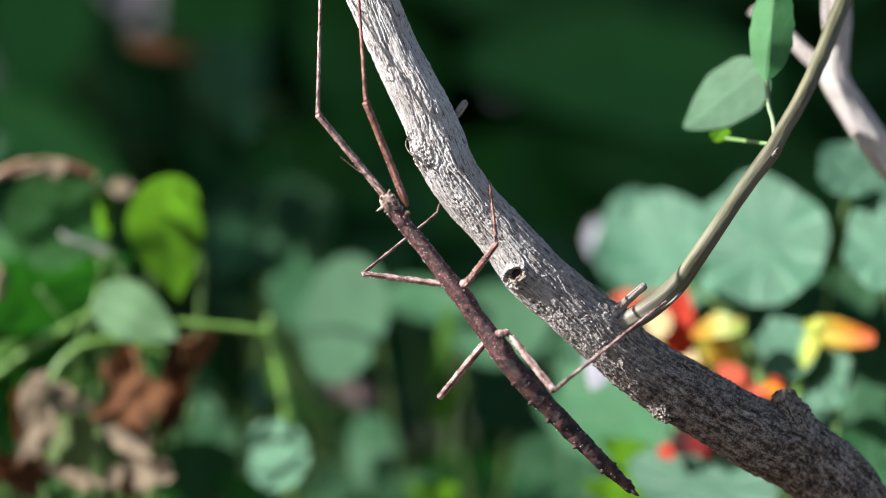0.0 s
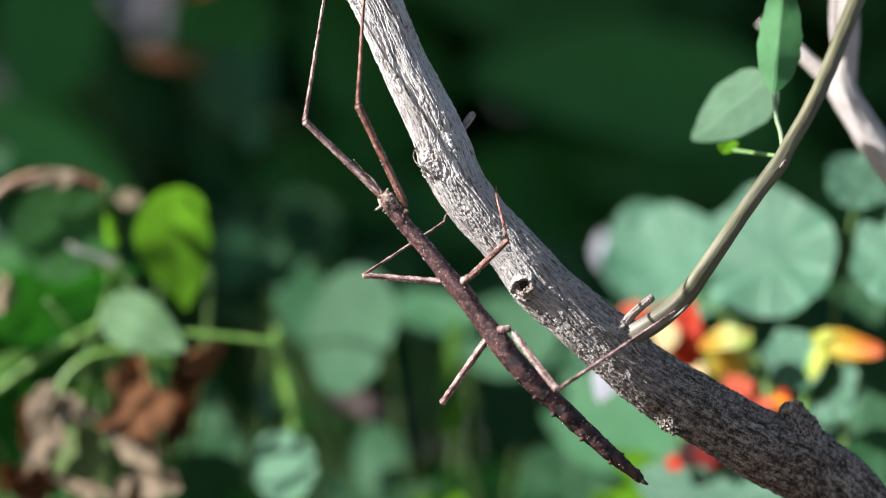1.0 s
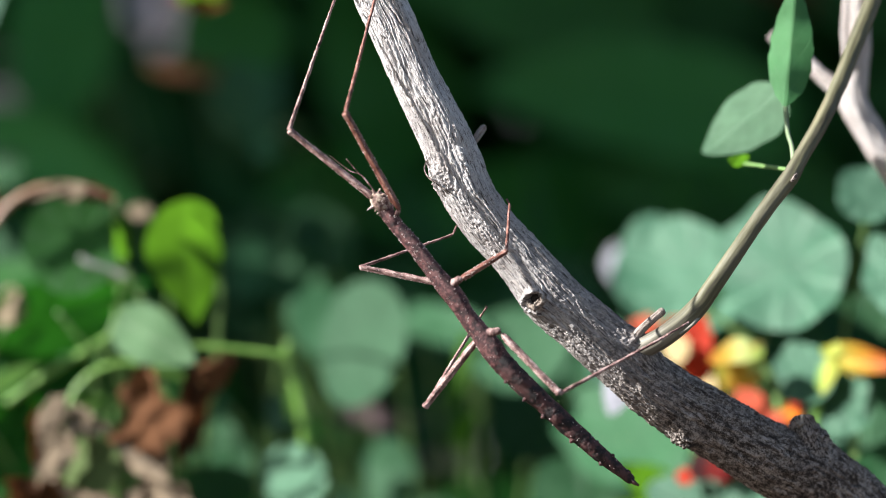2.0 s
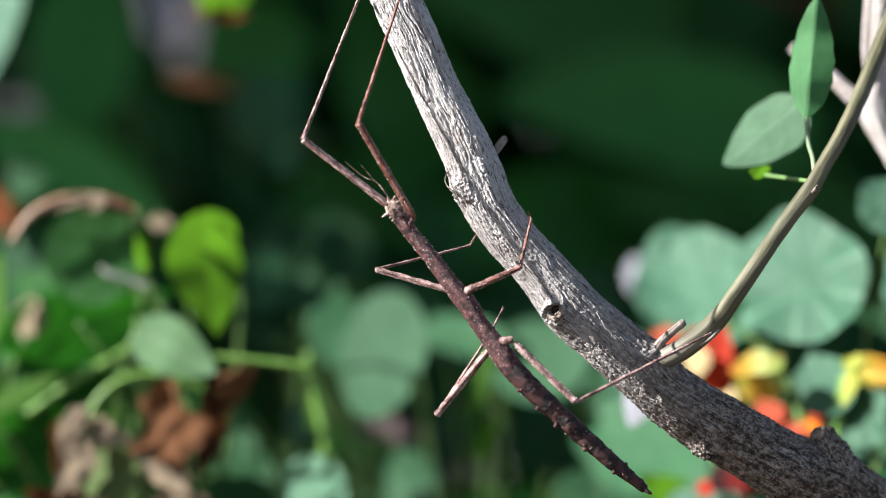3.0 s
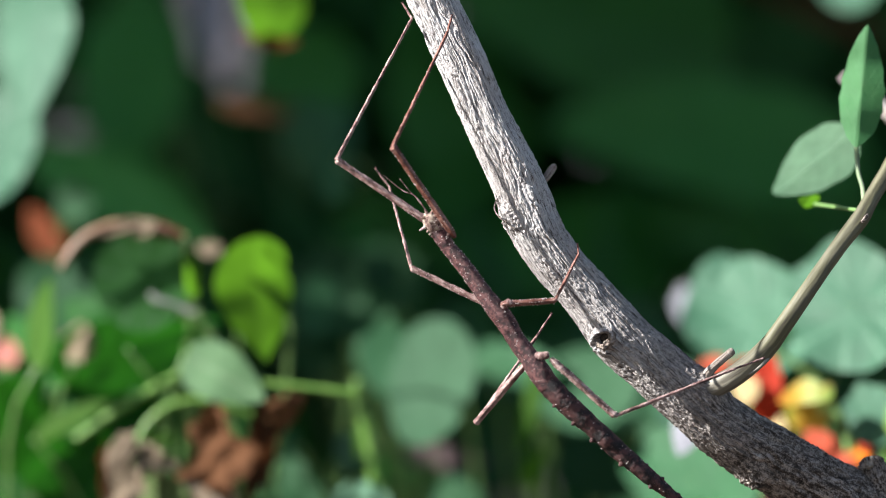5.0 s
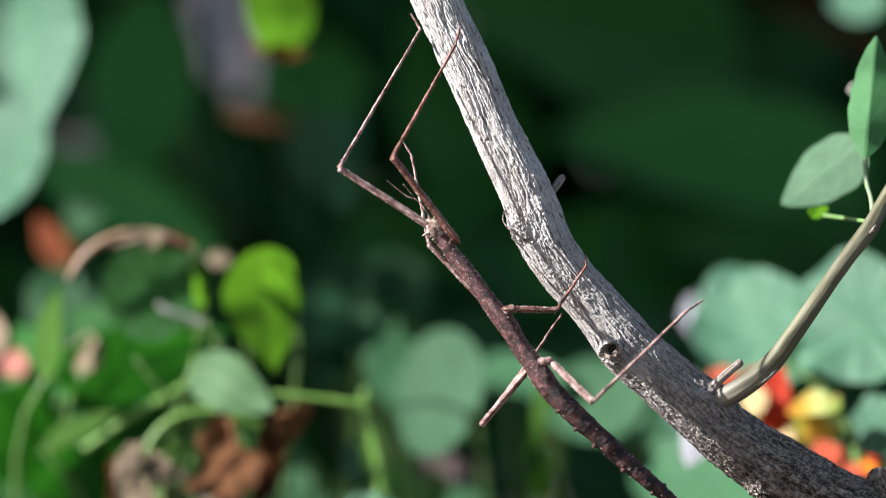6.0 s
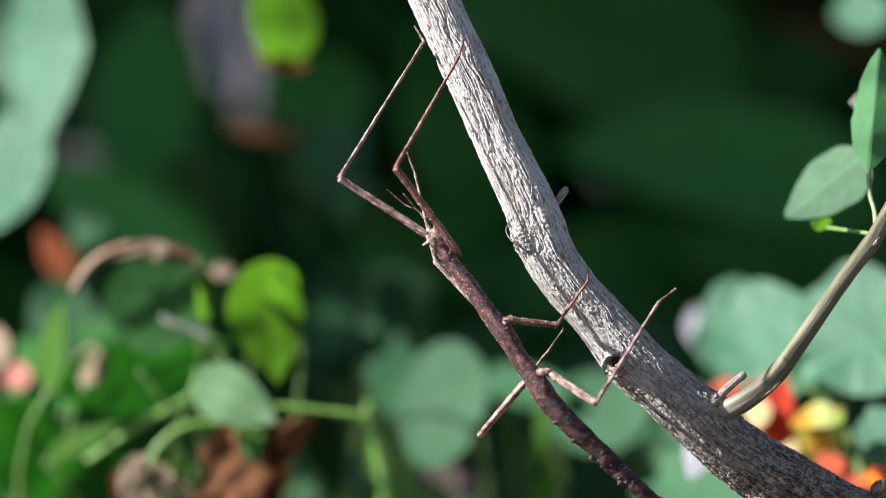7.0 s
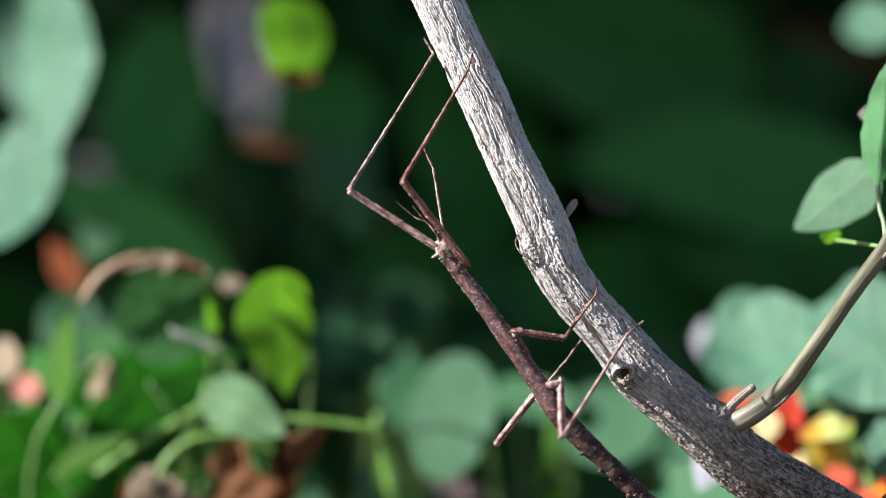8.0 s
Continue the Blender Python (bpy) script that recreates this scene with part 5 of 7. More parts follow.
def trunk_part(name, rows, amount, seed, label="", parent=None, at=None, seg=28, count=60, rings=None, skin=None):
    """A section of the body from rows of millimetres (x, z, y, radius), with grains on it."""
    skin = skin or SKIN
    line = [(x * 0.987 / 1000, y / 1000, z * 0.987 / 1000, r * 0.91 / 1000) for x, z, y, r in rows]

    def relief(p, normal, along, angle):
        q = np.stack([np.cos(angle) * 2, np.sin(angle) * 2, along * 1000], axis=-1)
        h = 0.08 * value_noise(q * 0.8, seed) + 0.05 * value_noise(q * 2.2, seed + 1) + 0.03 * value_noise(q * 5, seed + 2)
        if rings:
            w = along * 1000 / rings
            h = h + (0.05 + 0.05 * np.cos(angle * 2 + 1.0)) * np.exp(-(((w % 1.0) - 0.9) / 0.10) ** 2) - 0.04 * np.exp(-(((w % 1.0) - 0.03) / 0.05) ** 2) + 0.13 * value_noise(q * (0.5, 0.5, 0.32), seed + 7)
        return h / 1000

    return part(name, grained(name, tube_data(line, seg, count, relief), granules(line, int(amount * 0.85), 0.00012, 0.00034, seed)), skin, parent or insect, label, at)


trunk_part("pronotum", [(-19.4, 24.8, 0, 1.55), (-18.4, 23.4, 0, 1.75), (-17.3, 21.9, 0, 1.75), (-16.4, 20.6, 0, 1.5)], 60, 31)
mesothorax = trunk_part("mesothorax", [(-17.0, 21.2, 0, 1.55), (-15.4, 19.6, 0, 1.75), (-12.2, 15.7, 0, 1.85), (-8.6, 10.9, 0, 2.0), (-6.4, 8.2, 0, 2.3), (-4.6, 6.0, 0, 2.3), (-3.2, 4.0, 0, 2.15)], 300, 33, "", None, None, 32, 110)
metathorax = trunk_part("metathorax", [(-4.0, 5.1, 0, 2.1), (-1.6, 1.4, 0, 2.15), (0.6, -1.4, 0, 2.3), (2.6, -4.2, 0, 2.65), (3.9, -6.0, 0, 2.6), (5.0, -7.8, 0, 2.3)], 220, 36, "", None, None, 32, 80)
abdomen = trunk_part("abdomen", [(-0.8, 1.3, 0.0, 2.30), (1.9, -2.5, 0.0, 2.45), (4.9, -6.0, 0.5, 2.42), (9.0, -10.3, 1.3, 2.30), (13.5, -15.1, 2.3, 2.20), (19.2, -20.8, 3.5, 1.94),
                                 (22.5, -24.1, 4.2, 1.63), (24.9, -26.3, 4.7, 1.30), (26.8, -28.1, 5.0, 1.06), (27.3, -28.5, 5.1, 0.48)], 220, 39,
                     "dark segmented abdomen with small lobes", None, Matrix.Translation((0.00396, 0, -0.00624)), 32, 240, 4.6, SKIN_DARK)
# lobes along the abdomen and the two tail tips
for k, (x, z, sx, sz, h) in enumerate([(1.9, -5.4, -0.8, -0.5, 1.1), (5.4, -9.5, -0.75, -0.6, 1.0), (9.0, -13.3, -0.75, -0.65, 0.9), (14.6, -18.8, -0.7, -0.7, 0.8), (15.8, -16.0, 0.7, 0.6, 0.8),
                                       (19.8, -19.6, 0.7, 0.7, 0.9), (22.9, -22.6, 0.75, 0.6, 0.9), (20.4, -24.0, -0.6, -0.7, 0.7), (26.0, -26.2, 0.8, 0.2, 0.9)]):
    part("lobe", mesh_of("lobe", *cone_data((x / 1000, 0.0002 * max(0, x - 1.5) - 0.0006, z / 1000), (sx, -0.25, sz), 0.0007, h / 1000 * 0.75, 8)), SKIN_DARK, abdomen)
for y in (-0.5, 0.5):
    tube("tail_tip", [(0.0262, y / 1000 + 0.005, -0.0274, 0.0005), (0.0272, y / 1000 * 1.4 + 0.0052, -0.0285, 0.00045), (0.0281, y / 1000 * 1.6 + 0.0054, -0.0291, 0.0002)], SKIN_DARK, abdomen, "", 8, 12)

# head: a granular oval with horns, eyes and threadlike antennae
head = trunk_part("head", [(-18.9, 24.4, 0, 1.35), (-19.7, 25.5, -0.1, 1.85), (-20.4, 26.4, -0.2, 2.0), (-20.9, 27.2, -0.3, 1.85), (-21.2, 27.9, -0.3, 1.4), (-21.3, 28.3, -0.3, 0.6)], 130, 44, "knobbly pale-crested head", None, None, 28, 60, None, HEAD_SKIN)
for k, (x, z, y, sx, sz, h) in enumerate(((-21.6, 24.9, -0.9, -0.85, -0.5, 1.5), (-20.9, 24.2, -1.1, -0.7, -0.6, 0.45), (-20.4, 23.7, -1.0, -0.6, -0.7, 0.5), (-20.0, 23.2, -0.9, -0.6, -0.8, 0.4), (-20.6, 26.0, -2.0, -0.2, 0.3, 0.5), (-20.2, 25.0, -1.8, 0.1, -0.3, 0.5), (-21.3, 28.0, -1.2, -0.5, 0.9, 0.9), (-20.2, 28.0, -1.3, 0.3, 0.9, 0.9), (-19.6, 27.3, -1.5, 0.7, 0.5, 0.8))):
    part("horn", mesh_of("horn", *cone_data((x / 1000, y / 1000, z / 1000), (sx, -0.3, sz), 0.00026 if h < 0.6 else 0.00036, h / 1000, 8)), HEAD_SKIN if k else GRANULE, head)
for x, z, y in ((-21.7, 26.9, -1.3), (-19.3, 27.0, -1.2)):
    bm = bmesh.new()
    bmesh.ops.create_uvsphere(bm, u_segments=16, v_segments=10, radius=0.0004)
    me = bpy.data.meshes.new("eye")
    bm.to_mesh(me)
    bm.free()
    part("eye", me, EYE, head, "small dark glossy eye", (x / 1000, y / 1000, z / 1000))
for bend, tip_x, tip_z, y in ((0.6, -30.4, 35.6, -0.6), (0.2, -27.0, 34.9, -1.4)):
    tube("antenna", [(-0.0211, -0.0012, 0.0281, 0.00014), (-0.0236 - bend / 4000, -0.0012, 0.0312 + bend / 3000, 0.0001), ((-21.1 + tip_x) / 2000 - bend / 900, -0.0011, (28.1 + tip_z) / 2000 + bend / 900, 0.00008),
                     (tip_x / 1000, y / 1000, tip_z / 1000, 0.00006)], LIMB, head, "thin threadlike antenna", 6, 30)


# legs: thigh, shin and foot, each laid along its own axis
def limb_data(length, rows, seg, seed, spines, low, high, wobble=0.00008):
    line = [(0.00001 * math.sin(9 * u + seed), 0, u * length, r) for u, r in rows]
    keel = rows[len(rows) // 2][1] * 0.16

    def relief(p, n, along, angle):
        q = np.stack([np.cos(angle) * 1.5, np.sin(angle) * 1.5, along * 1400], axis=-1)
        return wobble * (value_noise(q, seed) + 0.7 * value_noise(q * (2, 2, 2.6), seed + 3)) + keel * np.cos(4 * angle)

    body = tube_data(line, seg, max(40, int(length * 4500)), relief)
    return body, (granules(line, spines, low, high, seed, ridges=True) if spines else None)


def build_leg(owner, thigh, shin, foot, radius, skin=None):
    made = {}
    seed = int(thigh * 1e6)
    skin = skin or LIMB
    body, grains = limb_data(thigh, [(0, radius * 0.9), (0.03, radius * 1.15), (0.08, radius * 0.92), (0.5, radius * 1.0), (0.86, radius * 1.05), (0.95, radius * 0.8), (1.0, radius * 0.45)], 20, seed, 150, 0.00010, 0.00030)
    made["femur"] = part("femur", grained("femur", body, grains), skin, owner)
    body, grains = limb_data(shin, [(0, radius * 0.78), (0.04, radius * 0.60), (0.3, radius * 0.53), (0.8, radius * 0.43), (0.97, radius * 0.46), (1.0, radius * 0.38)], 16, seed + 1, 50, 0.00008, 0.0002)
    made["tibia"] = part("tibia", grained("tibia", body, grains), skin, owner)
    body, _ = limb_data(foot, [(0, radius * 0.45), (0.3, radius * 0.30), (0.34, radius * 0.36), (0.55, radius * 0.28), (0.60, radius * 0.34), (0.92, radius * 0.28), (1.0, radius * 0.3)], 10, seed + 2, 0, 0, 0)
    claw_a = tube_data([(0, 0, foot * 0.98, radius * 0.22), (0.00012, 0.0001, foot * 1.02 + 0.0002, radius * 0.16), (0.0003, 0.0001, foot + 0.0005, radius * 0.06)], 6, 8)
    claw_b = tube_data([(0, 0, foot * 0.98, radius * 0.22), (-0.00012, 0.0001, foot * 1.02 + 0.0002, radius * 0.16), (-0.0003, 0.0001, foot + 0.0005, radius * 0.06)], 6, 8)
    made["tarsus"] = part("tarsus", mesh_of("tarsus", *body), skin, owner)
    part("claw", mesh_of("claw", *claw_a), SKIN, made["tarsus"])
    part("claw", mesh_of("claw", *claw_b), SKIN, made["tarsus"])
    return made


front_leg_a = build_leg(insect, 0.02541, 0.03752, 0.00432, 0.00065, LIMB)
front_leg_b = build_leg(insect, 0.0236, 0.03095, 0.00491, 0.00065, LIMB_RED)
middle_leg_a = build_leg(insect, 0.01896, 0.02282, 0.00522, 0.00055, LIMB)
middle_leg_b = build_leg(insect, 0.01188, 0.01498, 0.00333, 0.00055, LIMB_RED)
hind_leg_a = build_leg(insect, 0.01830, 0.02256, 0.00583, 0.00064, LIMB)
hind_leg_b = build_leg(insect, 0.01800, 0.02830, 0.00765, 0.00064, LIMB)
# hip joints
for x, z, y, sx, sz in ((-4.2, 9.4, -1.5, 0.55, 0.4), (-7.3, 9.0, 0.9, -0.5, 0.0), (3.4, -1.2, -1.6, 0.9, 0.15), (1.0, -2.6, 1.2, -0.6, -0.4), (-16.6, 23.4, -0.8, 0.3, 0.5), (-18.6, 25.0, -0.2, -0.5, 0.4)):
    a = (x / 1000, y / 1000, z / 1000)
    s = (sx * 0.0011, -0.0002, sz * 0.0011)
    w = 0.7 if z > 20 else 1.0
    tube("coxa", [(a[0] - s[0], a[1] + 0.0006, a[2] - s[2], 0.001), (a[0], a[1], a[2], 0.0008 * w), (a[0] + s[0], a[1] + s[1], a[2] + s[2], 0.00075 * w), (a[0] + 1.5 * s[0], a[1] + s[1], a[2] + 1.5 * s[2], 0.0005 * w)],
         LIMB, insect, "knobbly hip joint", 14, 24, rough(0.0001, 50))


def aim(a, b):
    """A pose at a whose own upward axis points to b."""
    way = (Vector(b) - Vector(a)).normalized()
    side = Vector((0, 1, 0)).cross(way).normalized()
    m = Matrix((side, way.cross(side), way)).transposed().to_4x4()
    m.translation = a
    return m


# ---------------- what moves ----------------
def motions():
    walk(insect, [
        (0, pose(0.00894, -0.01700, 0.28366, 0, 0.000, 0)),
        (0.25, pose(0.00887, -0.01700, 0.28386, 0, -0.289, 0)),
        (0.5, pose(0.00876, -0.01700, 0.28414, 0, -0.607, 0)),
        (0.75, pose(0.00839, -0.01700, 0.28530, 0, -1.146, 0)),
        (1, pose(0.00770, -0.01700, 0.28681, 0, -1.505, 0)),
        (1.25, pose(0.00629, -0.01700, 0.28789, 0, -1.314, 0)),
        (1.5, pose(0.00485, -0.01700, 0.28861, 0, -1.007, 0)),
        (2, pose(0.00331, -0.01700, 0.28909, 0, -0.472, 0)),
        (2.5, pose(0.00219, -0.01700, 0.28938, 0, 0.036, 0)),
        (3, pose(0.00175, -0.01700, 0.28964, 0, 0.262, 0)),
        (3.5, pose(0.00203, -0.01700, 0.28991, 0, -0.423, 0)),
        (4, pose(0.00200, -0.01700, 0.29038, 0, -0.754, 0)),
        (4.5, pose(0.00109, -0.01700, 0.29103, 0, -0.898, 0)),
        (5, pose(-0.00092, -0.01700, 0.29230, 0, 0.786, 0)),
        (6, pose(-0.00205, -0.01700, 0.29340, 0, 0.862, 0)),
        (6.5, pose(-0.00250, -0.01700, 0.29361, 0, 0.915, 0)),
        (7, pose(-0.00305, -0.01700, 0.29364, 0, 1.469, 0)),
        (7.5, pose(-0.00266, -0.01700, 0.29387, 0, 0.800, 0)),
        (8, pose(-0.00303, -0.01700, 0.29365, 0, 1.406, 0))])
    walk(front_leg_a["femur"], [
        (0, aim((-0.035, -0.0005, 0.04443), (-0.01889, -0.0005, 0.0248))),
        (0.5, aim((-0.03523, -0.0005, 0.04442), (-0.01889, -0.0005, 0.0248))),
        (0.75, aim((-0.03589, -0.0005, 0.04396), (-0.01889, -0.0005, 0.0248))),
        (1.25, aim((-0.0379, -0.0005, 0.04236), (-0.01889, -0.0005, 0.0248))),
        (1.5, aim((-0.03842, -0.0005, 0.04171), (-0.01889, -0.0005, 0.0248))),
        (2.25, aim((-0.03905, -0.0005, 0.04085), (-0.01889, -0.0005, 0.0248))),
        (3, aim((-0.03932, -0.0005, 0.04036), (-0.01889, -0.0005, 0.0248))),
        (3.5, aim((-0.03914, -0.0005, 0.04066), (-0.01889, -0.0005, 0.0248))),
        (4.5, aim((-0.03908, -0.0005, 0.04003), (-0.01889, -0.0005, 0.0248))),
        (4.6, aim((-0.0392, -0.0005, 0.03984), (-0.01889, -0.0005, 0.0248))),
        (4.9, aim((-0.04015, -0.0005, 0.03881), (-0.01889, -0.0005, 0.0248))),
        (5, aim((-0.04028, -0.0005, 0.03863), (-0.01889, -0.0005, 0.0248))),
        (5.8, aim((-0.04043, -0.0005, 0.03803), (-0.01889, -0.0005, 0.0248))),
        (7, aim((-0.04053, -0.0005, 0.03772), (-0.01889, -0.0005, 0.0248))),
        (7.5, aim((-0.04016, -0.0005, 0.03784), (-0.01889, -0.0005, 0.0248))),
        (8, aim((-0.04049, -0.0005, 0.03775), (-0.01889, -0.0005, 0.0248)))])
    walk(front_leg_a["tibia"], [
        (0, aim((-0.035, -0.0005, 0.04443), (-0.03471, 0.01502, 0.07859))),
        (0.5, aim((-0.03523, -0.0005, 0.04442), (-0.03371, 0.01504, 0.07854))),
        (0.75, aim((-0.03589, -0.0005, 0.04396), (-0.03259, 0.01511, 0.07792))),
        (1.25, aim((-0.0379, -0.0005, 0.04236), (-0.03021, 0.01516, 0.07558))),
        (1.5, aim((-0.03842, -0.0005, 0.04171), (-0.02919, 0.01513, 0.07455))),
        (2.25, aim((-0.03905, -0.0005, 0.04085), (-0.02812, 0.01503, 0.07321))),
        (3, aim((-0.03932, -0.0005, 0.04036), (-0.02779, 0.01502, 0.07252))),
        (3.5, aim((-0.03914, -0.0005, 0.04066), (-0.02718, 0.01506, 0.07264))),
        (4.2, aim((-0.03922, -0.0005, 0.04023), (-0.0265, 0.01499, 0.07195))),
        (4.5, aim((-0.03908, -0.0005, 0.04003), (-0.02574, 0.01498, 0.0715))),
        (4.6, aim((-0.0392, -0.0005, 0.03984), (-0.02561, 0.01499, 0.0712))),
        (4.9, aim((-0.04015, -0.0005, 0.03881), (-0.02582, 0.015, 0.06983))),
        (5, aim((-0.04028, -0.0005, 0.03863), (-0.02576, 0.01503, 0.06955))),
        (5.8, aim((-0.04043, -0.0005, 0.03803), (-0.0249, 0.01498, 0.06848))),
        (7, aim((-0.04053, -0.0005, 0.03772), (-0.02444, 0.01499, 0.06787))),
        (7.5, aim((-0.04016, -0.0005, 0.03784), (-0.02402, 0.015, 0.06796))),
        (8, aim((-0.04049, -0.0005, 0.03775), (-0.02438, 0.01499, 0.06789)))])
    walk(front_leg_a["tarsus"], [
        (0, aim((-0.03471, 0.01502, 0.07859), (-0.0367, 0.017, 0.08183))),
        (0.5, aim((-0.03371, 0.01504, 0.07854), (-0.03566, 0.01701, 0.08176))),
        (0.75, aim((-0.03259, 0.01511, 0.07792), (-0.03453, 0.01704, 0.08099))),
        (1, aim((-0.03139, 0.01514, 0.07684), (-0.03335, 0.01706, 0.07974))),
        (1.25, aim((-0.03021, 0.01516, 0.07558), (-0.03221, 0.01706, 0.0785))),
        (1.5, aim((-0.02919, 0.01513, 0.07455), (-0.0312, 0.01705, 0.07755))),
        (2, aim((-0.02838, 0.01507, 0.07359), (-0.0304, 0.01703, 0.07669))),
        (2.5, aim((-0.02794, 0.01503, 0.0729), (-0.02996, 0.01701, 0.07609))),
        (3, aim((-0.02779, 0.01502, 0.07252), (-0.02982, 0.01701, 0.07571))),
        (3.5, aim((-0.02718, 0.01506, 0.07264), (-0.02919, 0.01702, 0.07581))),
        (4, aim((-0.02679, 0.01501, 0.07218), (-0.02874, 0.017, 0.07546))),
        (4.4, aim((-0.02599, 0.01498, 0.07167), (-0.02791, 0.017, 0.075))),
        (4.6, aim((-0.02561, 0.01499, 0.0712), (-0.02754, 0.01699, 0.07453))),
        (4.9, aim((-0.02582, 0.015, 0.06983), (-0.02785, 0.017, 0.07306))),
        (5, aim((-0.02576, 0.01503, 0.06955), (-0.0278, 0.017, 0.07278))),
        (5.4, aim((-0.02524, 0.015, 0.06896), (-0.02727, 0.017, 0.07222))),
        (6, aim((-0.02476, 0.01498, 0.0683), (-0.02675, 0.01699, 0.07161))),
        (6.5, aim((-0.02437, 0.01499, 0.06806), (-0.02637, 0.01699, 0.07138))),
        (7, aim((-0.02444, 0.01499, 0.06787), (-0.02649, 0.01699, 0.07112))),
        (7.5, aim((-0.02402, 0.015, 0.06796), (-0.02604, 0.017, 0.0712))),
        (8, aim((-0.02438, 0.01499, 0.06789), (-0.02643, 0.017, 0.07114)))])
    walk(front_leg_b["femur"], [
        (0, aim((-0.02492, -0.0055, 0.04683), (-0.01581, -0.0015, 0.02384))),
        (0.5, aim((-0.02512, -0.00551, 0.04671), (-0.01581, -0.0015, 0.02384))),
        (0.75, aim((-0.0253, -0.00574, 0.04644), (-0.01581, -0.0015, 0.02384))),
        (1.5, aim((-0.02645, -0.0068, 0.04497), (-0.01581, -0.0015, 0.02384))),
        (2.5, aim((-0.02738, -0.0075, 0.04383), (-0.01581, -0.0015, 0.02384))),
        (3, aim((-0.02757, -0.00772, 0.04352), (-0.01581, -0.0015, 0.02384))),
        (3.5, aim((-0.02735, -0.0077, 0.04367), (-0.01581, -0.0015, 0.02384))),
        (3.75, aim((-0.02743, -0.00779, 0.04354), (-0.01581, -0.0015, 0.02384))),
        (4, aim((-0.02777, -0.0078, 0.04332), (-0.01581, -0.0015, 0.02384))),
        (4.4, aim((-0.02815, -0.008, 0.04245), (-0.01581, -0.0015, 0.02384))),
        (4.9, aim((-0.02833, -0.008, 0.0415), (-0.01581, -0.0015, 0.02384))),
        (5.4, aim((-0.02853, -0.008, 0.04084), (-0.01581, -0.0015, 0.02384))),
        (6, aim((-0.02904, -0.008, 0.04026), (-0.01581, -0.0015, 0.02384))),
        (6.3, aim((-0.0291, -0.008, 0.0401), (-0.01581, -0.0015, 0.02384))),
        (7, aim((-0.02858, -0.008, 0.04004), (-0.01581, -0.0015, 0.02384))),
        (7.5, aim((-0.02942, -0.008, 0.03945), (-0.01581, -0.0015, 0.02384))),
        (8, aim((-0.02905, -0.008, 0.03985), (-0.01581, -0.0015, 0.02384)))])
    walk(front_leg_b["tibia"], [
        (0, aim((-0.02492, -0.0055, 0.04683), (-0.02699, 0.00926, 0.07395))),
        (0.5, aim((-0.02512, -0.00551, 0.04671), (-0.02607, 0.00929, 0.07387))),
        (0.75, aim((-0.0253, -0.00574, 0.04644), (-0.02504, 0.00924, 0.07352))),
        (1.25, aim((-0.02616, -0.0064, 0.04547), (-0.02264, 0.00895, 0.07211))),
        (1.5, aim((-0.02645, -0.0068, 0.04497), (-0.0215, 0.00857, 0.07137))),
        (2, aim((-0.02695, -0.00723, 0.04432), (-0.02061, 0.00807, 0.07046))),
        (2.5, aim((-0.02738, -0.0075, 0.04383), (-0.02012, 0.00773, 0.06977))),
        (3, aim((-0.02757, -0.00772, 0.04352), (-0.01996, 0.00751, 0.06936))),
        (3.5, aim((-0.02735, -0.0077, 0.04367), (-0.01939, 0.00756, 0.06939))),
        (3.75, aim((-0.02743, -0.00779, 0.04354), (-0.01916, 0.00744, 0.06918))),
        (4.2, aim((-0.02802, -0.008, 0.04295), (-0.0188, 0.00708, 0.06835))),
        (4.5, aim((-0.02816, -0.008, 0.04224), (-0.01821, 0.00694, 0.06745))),
        (4.9, aim((-0.02833, -0.008, 0.0415), (-0.018, 0.00712, 0.06645))),
        (5.4, aim((-0.02853, -0.008, 0.04084), (-0.01745, 0.00706, 0.0655))),
        (6, aim((-0.02904, -0.008, 0.04026), (-0.01708, 0.00696, 0.06457))),
        (6.3, aim((-0.0291, -0.008, 0.0401), (-0.0169, 0.00691, 0.06432))),
        (7, aim((-0.02858, -0.008, 0.04004), (-0.01667, 0.00701, 0.06434))),
        (7.5, aim((-0.02942, -0.008, 0.03945), (-0.01673, 0.00676, 0.06351))),
        (8, aim((-0.02905, -0.008, 0.03985), (-0.01677, 0.00689, 0.06404)))])
